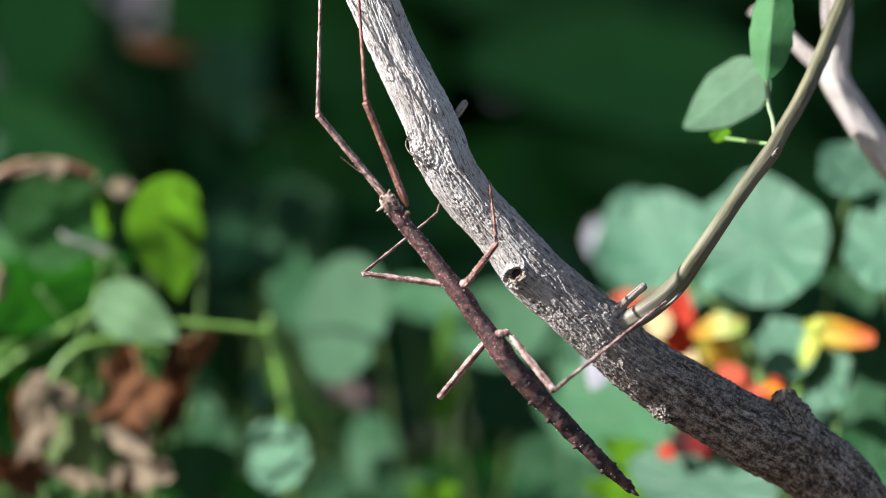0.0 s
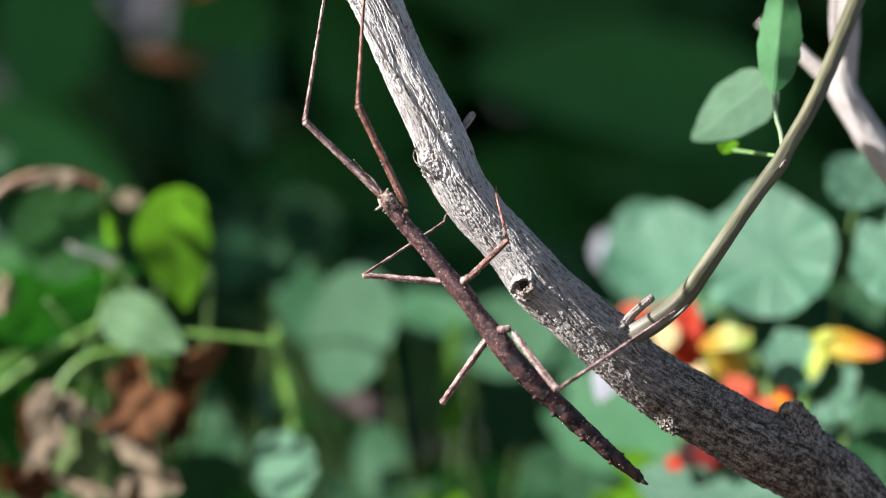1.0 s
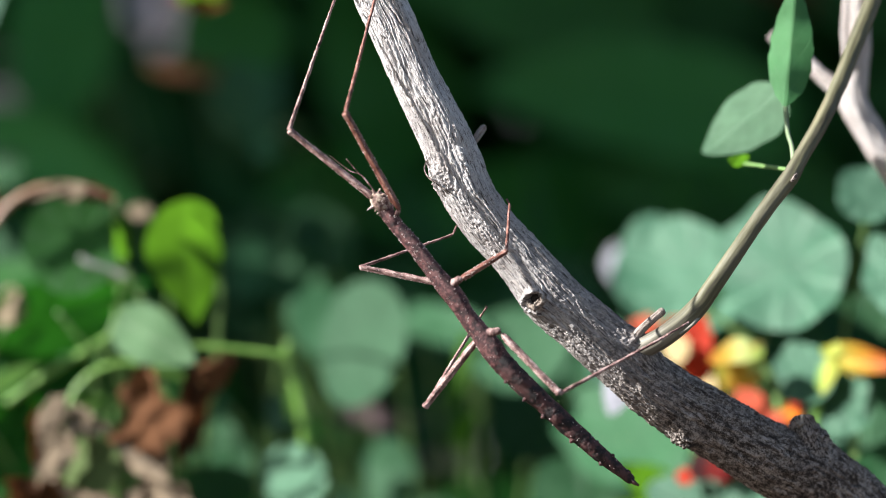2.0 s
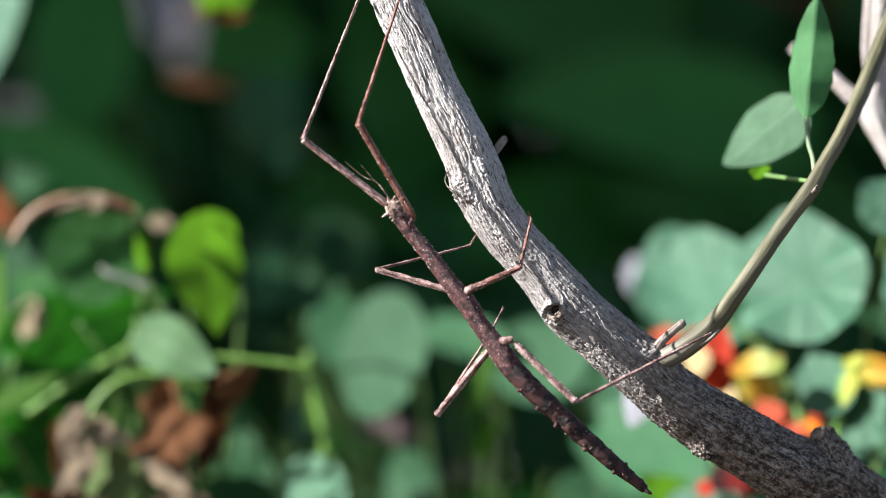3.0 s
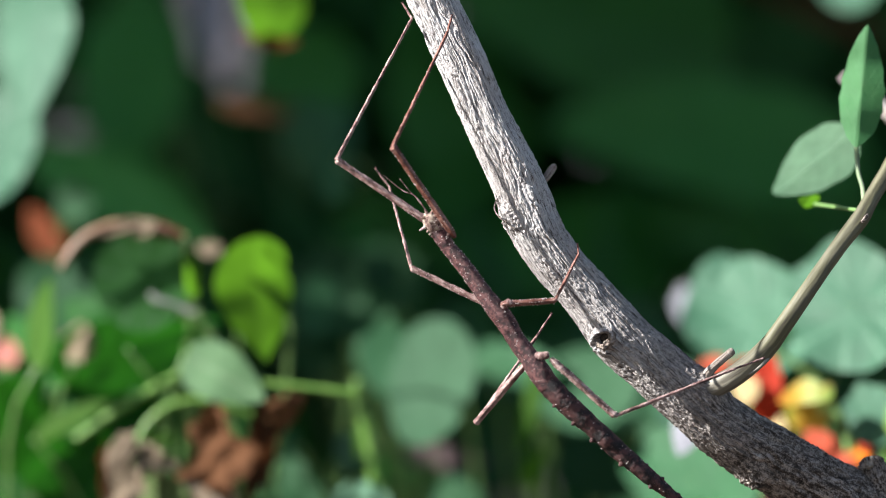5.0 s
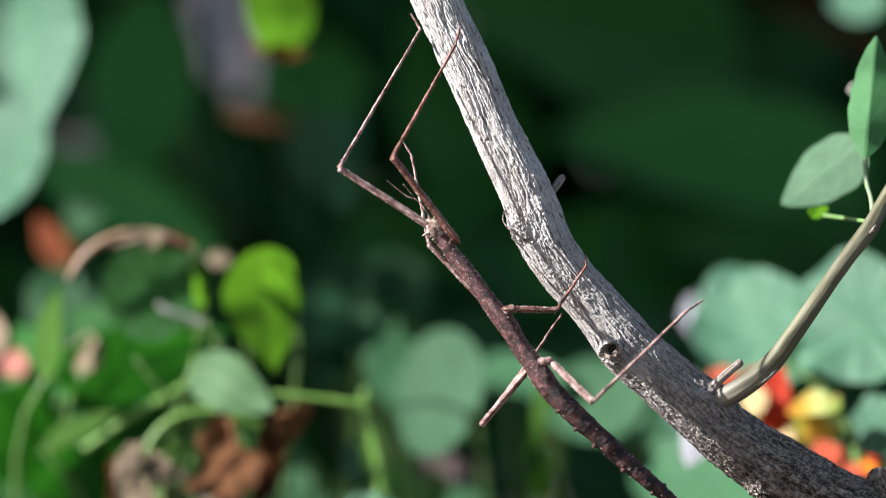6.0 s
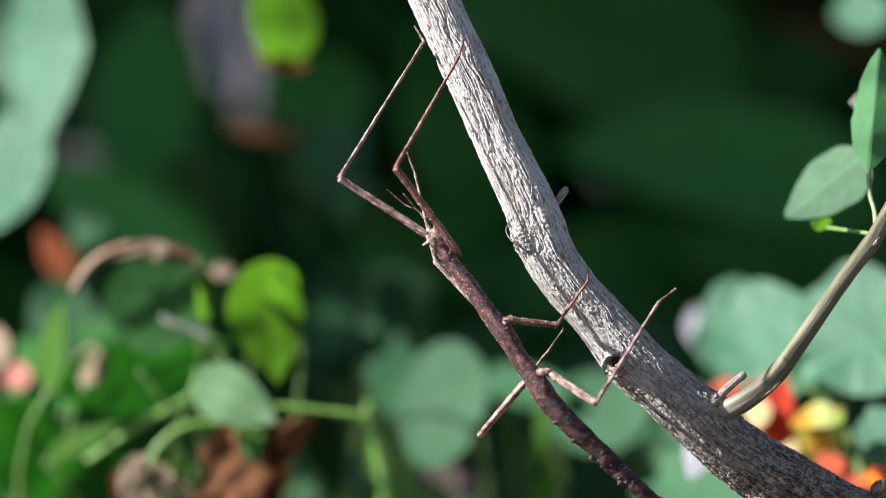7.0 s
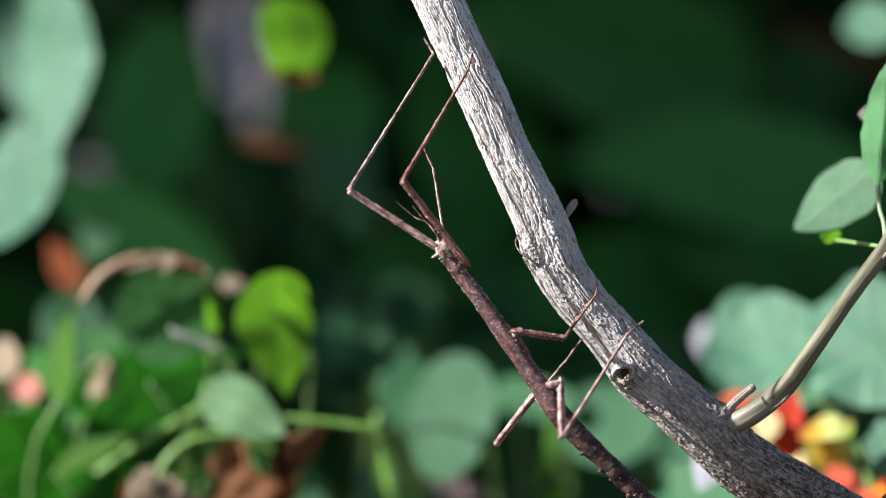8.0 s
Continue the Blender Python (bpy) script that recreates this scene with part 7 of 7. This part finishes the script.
    walk(hind_leg_a["femur"], [
        (0, aim((-0.0097, 0.0106, -0.015), (0.00025, 0.0015, -0.00263))),
        (0.5, aim((-0.00925, 0.01119, -0.01491), (0.00025, 0.0015, -0.00263))),
        (0.75, aim((-0.00949, 0.00994, -0.01562), (0.00025, 0.0015, -0.00263))),
        (1, aim((-0.00991, 0.00763, -0.01656), (0.00025, 0.0015, -0.00263))),
        (1.25, aim((-0.01041, 0.0059, -0.01684), (0.00025, 0.0015, -0.00263))),
        (1.5, aim((-0.01083, 0.00456, -0.01687), (0.00025, 0.0015, -0.00263))),
        (2.5, aim((-0.01108, 0.00206, -0.01699), (0.00025, 0.0015, -0.00263))),
        (3, aim((-0.01108, 0.00206, -0.01699), (0.00025, 0.0015, -0.00263))),
        (3.25, aim((-0.01091, 0.00403, -0.01691), (0.00025, 0.0015, -0.00263))),
        (3.5, aim((-0.01077, 0.00502, -0.01681), (0.00025, 0.0015, -0.00263))),
        (3.75, aim((-0.0111, 0.0036, -0.01683), (0.00025, 0.0015, -0.00263))),
        (4, aim((-0.0114, 0.0015, -0.01685), (0.00025, 0.0015, -0.00263))),
        (4.2, aim((-0.01121, 0.00467, -0.01654), (0.00025, 0.0015, -0.00263))),
        (4.3, aim((-0.01101, 0.0062, -0.01627), (0.00025, 0.0015, -0.00263))),
        (4.4, aim((-0.01077, 0.00739, -0.016), (0.00025, 0.0015, -0.00263))),
        (4.5, aim((-0.01051, 0.00828, -0.01579), (0.00025, 0.0015, -0.00263))),
        (4.6, aim((-0.01033, 0.00872, -0.0157), (0.00025, 0.0015, -0.00263))),
        (4.7, aim((-0.01027, 0.00881, -0.0157), (0.00025, 0.0015, -0.00263))),
        (4.9, aim((-0.01028, 0.00865, -0.01578), (0.00025, 0.0015, -0.00263))),
        (5, aim((-0.01024, 0.00874, -0.01576), (0.00025, 0.0015, -0.00263))),
        (5.6, aim((-0.00983, 0.01004, -0.01529), (0.00025, 0.0015, -0.00263))),
        (5.8, aim((-0.00972, 0.01039, -0.01514), (0.00025, 0.0015, -0.00263))),
        (6.5, aim((-0.00946, 0.01099, -0.0149), (0.00025, 0.0015, -0.00263))),
        (7, aim((-0.00965, 0.01044, -0.01516), (0.00025, 0.0015, -0.00263))),
        (7.2, aim((-0.00903, 0.01165, -0.0147), (0.00025, 0.0015, -0.00263))),
        (7.4, aim((-0.00807, 0.0132, -0.01398), (0.00025, 0.0015, -0.00263))),
        (7.5, aim((-0.00788, 0.01345, -0.01385), (0.00025, 0.0015, -0.00263))),
        (8, aim((-0.00816, 0.01278, -0.01433), (0.00025, 0.0015, -0.00263)))])
    walk(hind_leg_a["tibia"], [
        (0, aim((-0.0097, 0.0106, -0.015), (0.00115, 0.02532, -0.00179))),
        (0.5, aim((-0.00925, 0.01119, -0.01491), (0.00119, 0.02621, -0.00171))),
        (0.75, aim((-0.00949, 0.00994, -0.01562), (0.00104, 0.0244, -0.00187))),
        (1, aim((-0.00991, 0.00763, -0.01656), (0.00075, 0.02092, -0.00177))),
        (1.25, aim((-0.01041, 0.0059, -0.01684), (0.00016, 0.01732, -0.00051))),
        (1.5, aim((-0.01083, 0.00456, -0.01687), (-0.0003, 0.01446, 0.00045))),
        (2.25, aim((-0.01106, 0.00266, -0.01697), (-0.00011, 0.0124, 0.00018))),
        (3, aim((-0.01108, 0.00206, -0.01699), (9e-05, 0.01166, 0.0001))),
        (3.25, aim((-0.01091, 0.00403, -0.01691), (0.00054, 0.01311, 0.00028))),
        (3.5, aim((-0.01077, 0.00502, -0.01681), (0.00099, 0.01322, 0.00061))),
        (3.75, aim((-0.0111, 0.0036, -0.01683), (0.0006, 0.01067, 0.00112))),
        (4, aim((-0.0114, 0.0015, -0.01685), (0.00023, 0.00673, 0.00176))),
        (4.2, aim((-0.01121, 0.00467, -0.01654), (0.00101, 0.00731, 0.00224))),
        (4.3, aim((-0.01101, 0.0062, -0.01627), (0.00164, 0.0062, 0.00241))),
        (4.4, aim((-0.01077, 0.00739, -0.016), (0.00216, 0.00739, 0.00249))),
        (4.5, aim((-0.01051, 0.00828, -0.01579), (0.0025, 0.00845, 0.00264))),
        (4.6, aim((-0.01033, 0.00872, -0.0157), (0.00234, 0.0092, 0.00296))),
        (4.7, aim((-0.01027, 0.00881, -0.0157), (0.00185, 0.00935, 0.00332))),
        (4.8, aim((-0.01027, 0.00874, -0.01574), (0.00164, 0.00874, 0.00342))),
        (4.9, aim((-0.01028, 0.00865, -0.01578), (0.00194, 0.01053, 0.00309))),
        (5, aim((-0.01024, 0.00874, -0.01576), (0.00199, 0.01408, 0.00243))),
        (5.1, aim((-0.01017, 0.00897, -0.01569), (0.00196, 0.013, 0.0029))),
        (5.2, aim((-0.01009, 0.00921, -0.01561), (0.00194, 0.00964, 0.00347))),
        (5.6, aim((-0.00983, 0.01004, -0.01529), (0.0025, 0.01035, 0.0036))),
        (5.8, aim((-0.00972, 0.01039, -0.01514), (0.00292, 0.01088, 0.00354))),
        (6.5, aim((-0.00946, 0.01099, -0.0149), (0.00425, 0.01099, 0.00302))),
        (7, aim((-0.00965, 0.01044, -0.01516), (0.00397, 0.01044, 0.00283))),
        (7.2, aim((-0.00903, 0.01165, -0.0147), (0.00458, 0.01137, 0.00329))),
        (7.4, aim((-0.00807, 0.0132, -0.01398), (0.00542, 0.01001, 0.00382))),
        (7.5, aim((-0.00788, 0.01345, -0.01385), (0.00552, 0.00906, 0.00376))),
        (7.6, aim((-0.0079, 0.01341, -0.01388), (0.00563, 0.00967, 0.00378))),
        (7.8, aim((-0.00802, 0.01313, -0.01409), (0.00579, 0.01313, 0.00375))),
        (8, aim((-0.00816, 0.01278, -0.01433), (0.00573, 0.01228, 0.00344)))])
    walk(hind_leg_a["tarsus"], [
        (0, aim((0.00115, 0.02532, -0.00179), (-0.00028, 0.0202, 0.0006))),
        (0.5, aim((0.00119, 0.02621, -0.00171), (-0.00024, 0.02109, 0.00068))),
        (0.75, aim((0.00104, 0.0244, -0.00187), (-0.00045, 0.01937, 0.00068))),
        (1, aim((0.00075, 0.02092, -0.00177), (-0.00062, 0.01592, 0.0009))),
        (1.25, aim((0.00016, 0.01732, -0.00051), (0.00014, 0.0119, 0.00162))),
        (1.5, aim((-0.0003, 0.01446, 0.00045), (0.00106, 0.00916, 0.00247))),
        (1.75, aim((-0.00027, 0.01377, 0.00036), (0.00151, 0.00896, 0.00312))),
        (2, aim((-0.0002, 0.01309, 0.00027), (0.0019, 0.00884, 0.00367))),
        (2.5, aim((-1e-05, 0.01215, 0.00011), (0.00249, 0.00942, 0.00461))),
        (3, aim((9e-05, 0.01166, 0.0001), (0.0027, 0.01166, 0.00554))),
        (3.25, aim((0.00054, 0.01311, 0.00028), (0.00312, 0.01311, 0.00605))),
        (3.5, aim((0.00099, 0.01322, 0.00061), (0.00355, 0.01322, 0.00651))),
        (3.75, aim((0.0006, 0.01067, 0.00112), (0.00305, 0.01067, 0.00683))),
        (4, aim((0.00023, 0.00673, 0.00176), (0.00256, 0.00673, 0.00716))),
        (4.2, aim((0.00101, 0.00731, 0.00224), (0.00352, 0.00731, 0.00759))),
        (4.3, aim((0.00164, 0.0062, 0.00241), (0.00433, 0.0062, 0.00781))),
        (4.4, aim((0.00216, 0.00739, 0.00249), (0.00506, 0.00739, 0.00799))),
        (4.5, aim((0.0025, 0.00845, 0.00264), (0.00551, 0.00845, 0.00818))),
        (4.6, aim((0.00234, 0.0092, 0.00296), (0.00524, 0.0092, 0.00837))),
        (4.7, aim((0.00185, 0.00935, 0.00332), (0.00456, 0.00935, 0.00854))),
        (4.8, aim((0.00164, 0.00874, 0.00342), (0.00441, 0.00874, 0.00866))),
        (4.9, aim((0.00194, 0.01053, 0.00309), (0.00533, 0.01053, 0.00883))),
        (5, aim((0.00199, 0.01408, 0.00243), (0.00607, 0.01408, 0.00891))),
        (5.1, aim((0.00196, 0.013, 0.0029), (0.00567, 0.013, 0.009))),
        (5.2, aim((0.00194, 0.00964, 0.00347), (0.00524, 0.00964, 0.00904))),
        (5.4, aim((0.00214, 0.01, 0.00359), (0.00559, 0.01, 0.00909))),
        (5.6, aim((0.0025, 0.01035, 0.0036), (0.0061, 0.01035, 0.00918))),
        (5.8, aim((0.00292, 0.01088, 0.00354), (0.0067, 0.01088, 0.00928))),
        (6.3, aim((0.00377, 0.01096, 0.00333), (0.00793, 0.01096, 0.00935))),
        (6.5, aim((0.00425, 0.01099, 0.00302), (0.00831, 0.01099, 0.00883))),
        (7, aim((0.00397, 0.01044, 0.00283), (0.00755, 0.01044, 0.00836))),
        (7.2, aim((0.00458, 0.01137, 0.00329), (0.00802, 0.01137, 0.00834))),
        (7.4, aim((0.00542, 0.01001, 0.00382), (0.00876, 0.01156, 0.00834))),
        (7.5, aim((0.00552, 0.00906, 0.00376), (0.00891, 0.01044, 0.0083))),
        (7.6, aim((0.00563, 0.00967, 0.00378), (0.009, 0.01102, 0.00834))),
        (7.7, aim((0.00576, 0.0114, 0.00383), (0.0091, 0.01265, 0.00844))),
        (7.8, aim((0.00579, 0.01313, 0.00375), (0.00917, 0.01313, 0.00854))),
        (8, aim((0.00573, 0.01228, 0.00344), (0.00928, 0.01228, 0.00868)))])
    walk(hind_leg_b["femur"], [
        (0, aim((0.01371, -0.013, -0.01263), (0.00504, -0.002, -0.00161))),
        (0.5, aim((0.01364, -0.013, -0.01277), (0.00504, -0.002, -0.00161))),
        (0.75, aim((0.01361, -0.01279, -0.01319), (0.00504, -0.002, -0.00161))),
        (1, aim((0.01377, -0.01208, -0.0137), (0.00504, -0.002, -0.00161))),
        (1.25, aim((0.01471, -0.01086, -0.01394), (0.00504, -0.002, -0.00161))),
        (1.5, aim((0.01575, -0.00944, -0.01402), (0.00504, -0.002, -0.00161))),
        (2.25, aim((0.01719, -0.00728, -0.0138), (0.00504, -0.002, -0.00161))),
        (2.75, aim((0.01773, -0.0062, -0.01367), (0.00504, -0.002, -0.00161))),
        (3, aim((0.0178, -0.00596, -0.01367), (0.00504, -0.002, -0.00161))),
        (3.5, aim((0.0174, -0.00631, -0.01397), (0.00504, -0.002, -0.00161))),
        (4, aim((0.01714, -0.00555, -0.01445), (0.00504, -0.002, -0.00161))),
        (4.3, aim((0.01704, -0.00578, -0.01449), (0.00504, -0.002, -0.00161))),
        (4.5, aim((0.01712, -0.00582, -0.01439), (0.00504, -0.002, -0.00161))),
        (4.6, aim((0.01737, -0.00514, -0.01434), (0.00504, -0.002, -0.00161))),
        (4.7, aim((0.01784, -0.00296, -0.01424), (0.00504, -0.002, -0.00161))),
        (4.8, aim((0.01834, -0.002, -0.01405), (0.00504, -0.002, -0.00161))),
        (4.9, aim((0.01871, -0.002, -0.01375), (0.00504, -0.002, -0.00161))),
        (5, aim((0.01879, -0.002, -0.01332), (0.00504, -0.002, -0.00161))),
        (5.1, aim((0.01751, -0.00979, -0.01199), (0.00504, -0.002, -0.00161))),
        (5.2, aim((0.01605, -0.01295, -0.01073), (0.00504, -0.002, -0.00161))),
        (5.4, aim((0.01509, -0.013, -0.01009), (0.00504, -0.002, -0.00161))),
        (5.6, aim((0.0143, -0.013, -0.00963), (0.00504, -0.002, -0.00161))),
        (5.8, aim((0.0137, -0.013, -0.00933), (0.00504, -0.002, -0.00161))),
        (6, aim((0.01334, -0.013, -0.00914), (0.00504, -0.002, -0.00161))),
        (6.3, aim((0.01328, -0.013, -0.00898), (0.00504, -0.002, -0.00161))),
        (6.5, aim((0.01439, -0.013, -0.00891), (0.00504, -0.002, -0.00161))),
        (6.75, aim((0.0144, -0.013, -0.00816), (0.00504, -0.002, -0.00161))),
        (7.2, aim((0.01415, -0.013, -0.00628), (0.00504, -0.002, -0.00161))),
        (7.4, aim((0.01398, -0.013, -0.00566), (0.00504, -0.002, -0.00161))),
        (7.5, aim((0.01395, -0.013, -0.00556), (0.00504, -0.002, -0.00161))),
        (7.6, aim((0.01344, -0.013, -0.00634), (0.00504, -0.002, -0.00161))),
        (7.7, aim((0.01218, -0.013, -0.00801), (0.00504, -0.002, -0.00161))),
        (7.8, aim((0.01063, -0.013, -0.00959), (0.00504, -0.002, -0.00161))),
        (7.9, aim((0.00837, -0.013, -0.01074), (0.00504, -0.002, -0.00161))),
        (8, aim((0.00563, -0.013, -0.01187), (0.00504, -0.002, -0.00161)))])
    walk(hind_leg_b["tibia"], [
        (0, aim((0.01371, -0.013, -0.01263), (0.03437, -0.00193, 0.00323))),
        (0.5, aim((0.01364, -0.013, -0.01277), (0.03448, -0.00146, 0.00251))),
        (0.75, aim((0.01361, -0.01279, -0.01319), (0.03482, -0.00063, 0.00106))),
        (1, aim((0.01377, -0.01208, -0.0137), (0.03543, 0.00062, -0.00064))),
        (1.25, aim((0.01471, -0.01086, -0.01394), (0.03679, 0.00183, -0.0016))),
        (1.5, aim((0.01575, -0.00944, -0.01402), (0.03819, 0.00302, -0.0021))),
        (2.25, aim((0.01719, -0.00728, -0.0138), (0.04027, 0.00416, -0.00208))),
        (2.75, aim((0.01773, -0.0062, -0.01367), (0.04102, 0.00479, -0.00194))),
        (3, aim((0.0178, -0.00596, -0.01367), (0.04109, 0.00507, -0.00197))),
        (3.5, aim((0.0174, -0.00631, -0.01397), (0.04068, 0.00508, -0.0026))),
        (4, aim((0.01714, -0.00555, -0.01445), (0.04058, 0.00556, -0.00314))),
        (4.2, aim((0.01705, -0.00564, -0.01452), (0.04074, 0.00508, -0.00335))),
        (4.5, aim((0.01712, -0.00582, -0.01439), (0.04135, 0.00417, -0.00371))),
        (4.6, aim((0.01737, -0.00514, -0.01434), (0.04168, 0.00477, -0.00377))),
        (4.7, aim((0.01784, -0.00296, -0.01424), (0.04214, 0.00701, -0.0037))),
        (4.8, aim((0.01834, -0.002, -0.01405), (0.04264, 0.00802, -0.00356))),
        (4.9, aim((0.01871, -0.002, -0.01375), (0.04305, 0.00808, -0.00341))),
        (5, aim((0.01879, -0.002, -0.01332), (0.04328, 0.00805, -0.00331))),
        (5.1, aim((0.01751, -0.00979, -0.01199), (0.04158, 0.00168, -0.00251))),
        (5.2, aim((0.01605, -0.01295, -0.01073), (0.03926, 5e-05, -0.00107))),
        (5.4, aim((0.01509, -0.013, -0.01009), (0.0376, -0.00121, 0.00237))),
        (5.6, aim((0.0143, -0.013, -0.00963), (0.03642, -0.00487, 0.00604))),
        (5.8, aim((0.0137, -0.013, -0.00933), (0.03451, -0.00491, 0.00806))),
        (6, aim((0.01334, -0.013, -0.00914), (0.03235, -0.00434, 0.00995))),
        (6.3, aim((0.01328, -0.013, -0.00898), (0.0303, -0.00306, 0.01133))),
        (6.5, aim((0.01439, -0.013, -0.00891), (0.03056, -0.00195, 0.01152))),
        (6.75, aim((0.0144, -0.013, -0.00816), (0.02932, -0.00132, 0.01286))),
        (7, aim((0.01426, -0.013, -0.00707), (0.0268, 0.00064, 0.01432))),
        (7.2, aim((0.01415, -0.013, -0.00628), (0.02475, 0.00298, 0.01453))),
        (7.4, aim((0.01398, -0.013, -0.00566), (0.0211, 0.00486, 0.01511))),
        (7.5, aim((0.01395, -0.013, -0.00556), (0.01975, 0.00525, 0.01528))),
        (7.6, aim((0.01344, -0.013, -0.00634), (0.01918, 0.00564, 0.01417))),
        (7.7, aim((0.01218, -0.013, -0.00801), (0.01881, 0.00535, 0.01249))),
        (7.8, aim((0.01063, -0.013, -0.00959), (0.01844, 0.00428, 0.01142))),
        (7.9, aim((0.00837, -0.013, -0.01074), (0.01829, 0.00281, 0.01053))),
        (8, aim((0.00563, -0.013, -0.01187), (0.01849, -0.0002, 0.00985)))])
    walk(hind_leg_b["tarsus"], [
        (0, aim((0.03437, -0.00193, 0.00323), (0.04088, 0.01102, 0.00737))),
        (0.5, aim((0.03448, -0.00146, 0.00251), (0.0411, 0.01103, 0.00643))),
        (0.75, aim((0.03482, -0.00063, 0.00106), (0.04149, 0.0112, 0.00485))),
        (1, aim((0.03543, 0.00062, -0.00064), (0.04216, 0.0112, 0.00305))),
        (1.25, aim((0.03679, 0.00183, -0.0016), (0.04354, 0.0112, 0.00204))),
        (1.5, aim((0.03819, 0.00302, -0.0021), (0.04495, 0.0112, 0.00151))),
        (1.75, aim((0.03896, 0.0034, -0.00217), (0.04573, 0.0112, 0.0014))),
        (2.25, aim((0.04027, 0.00416, -0.00208), (0.04707, 0.0112, 0.00143))),
        (2.75, aim((0.04102, 0.00479, -0.00194), (0.04785, 0.0112, 0.00148))),
        (3, aim((0.04109, 0.00507, -0.00197), (0.04796, 0.0112, 0.00138))),
        (3.5, aim((0.04068, 0.00508, -0.0026), (0.04766, 0.0112, 0.00051))),
        (3.75, aim((0.04063, 0.00532, -0.00287), (0.04765, 0.0112, 0.00012))),
        (4, aim((0.04058, 0.00556, -0.00314), (0.04765, 0.0112, -0.00026))),
        (4.2, aim((0.04074, 0.00508, -0.00335), (0.04784, 0.0112, -0.00056))),
        (4.4, aim((0.04113, 0.00447, -0.00358), (0.04827, 0.01115, -0.00088))),
        (4.5, aim((0.04135, 0.00417, -0.00371), (0.04851, 0.01103, -0.00105))),
        (4.6, aim((0.04168, 0.00477, -0.00377), (0.04884, 0.01116, -0.00112))),
        (4.7, aim((0.04214, 0.00701, -0.0037), (0.04929, 0.0112, -0.00104))),
        (4.8, aim((0.04264, 0.00802, -0.00356), (0.04975, 0.0112, -0.00087))),
        (4.9, aim((0.04305, 0.00808, -0.00341), (0.05014, 0.0112, -0.00072))),
        (5, aim((0.04328, 0.00805, -0.00331), (0.05036, 0.0112, -0.00067))),
        (5.1, aim((0.04158, 0.00168, -0.00251), (0.04763, 0.01031, -0.00021))),
        (5.2, aim((0.03926, 5e-05, -0.00107), (0.04433, 0.00993, 0.00081))),
        (5.4, aim((0.0376, -0.00121, 0.00237), (0.04294, 0.00936, 0.00468))),
        (5.6, aim((0.03642, -0.00487, 0.00604), (0.04213, 0.00672, 0.00946))),
        (5.8, aim((0.03451, -0.00491, 0.00806), (0.04065, 0.00665, 0.012))),
        (6, aim((0.03235, -0.00434, 0.00995), (0.03846, 0.00749, 0.0139))),
        (6.3, aim((0.0303, -0.00306, 0.01133), (0.03649, 0.00819, 0.01517))),
        (6.5, aim((0.03056, -0.00195, 0.01152), (0.03687, 0.00866, 0.01512))),
        (6.75, aim((0.02932, -0.00132, 0.01286), (0.0352, 0.00884, 0.01662))),
        (7, aim((0.0268, 0.00064, 0.01432), (0.0321, 0.00951, 0.01853))),
        (7.2, aim((0.02475, 0.00298, 0.01453), (0.02995, 0.01027, 0.01884))),
        (7.4, aim((0.0211, 0.00486, 0.01511), (0.02528, 0.01084, 0.01982))),
        (7.5, aim((0.01975, 0.00525, 0.01528), (0.02378, 0.01094, 0.02011))),
        (7.6, aim((0.01918, 0.00564, 0.01417), (0.02349, 0.01103, 0.01833))),
        (7.7, aim((0.01881, 0.00535, 0.01249), (0.02334, 0.0109, 0.01593))),
        (7.8, aim((0.01844, 0.00428, 0.01142), (0.02311, 0.0105, 0.01492))),
        (7.9, aim((0.01829, 0.00281, 0.01053), (0.02302, 0.00996, 0.01424))),
        (8, aim((0.01849, -0.0002, 0.00985), (0.02321, 0.00882, 0.01381)))])
    walk(abdomen, [
        (0, pose(0.00390, 0.00000, -0.00614, 0, 0.00, 0)),
        (0.5, pose(0.00390, 0.00000, -0.00614, 0, -1.56, 0)),
        (1, pose(0.00390, 0.00000, -0.00614, 0, -1.54, 0)),
        (1.5, pose(0.00390, 0.00000, -0.00614, 0, -2.32, 0)),
        (3, pose(0.00390, 0.00000, -0.00614, 0, -4.29, 0)),
        (3.5, pose(0.00390, 0.00000, -0.00614, 0, -4.02, 0)),
        (4, pose(0.00390, 0.00000, -0.00614, 0, -5.79, 0)),
        (4.5, pose(0.00390, 0.00000, -0.00614, 0, -5.44, 0)),
        (5.0, pose(0.00390, 0.00000, -0.00614, 0, -5.60, 0)),
        (6.5, pose(0.00390, 0.00000, -0.00614, 0, -5.00, 0)),
        (8.0, pose(0.00390, 0.00000, -0.00614, 0, -4.40, 0))])


motions()
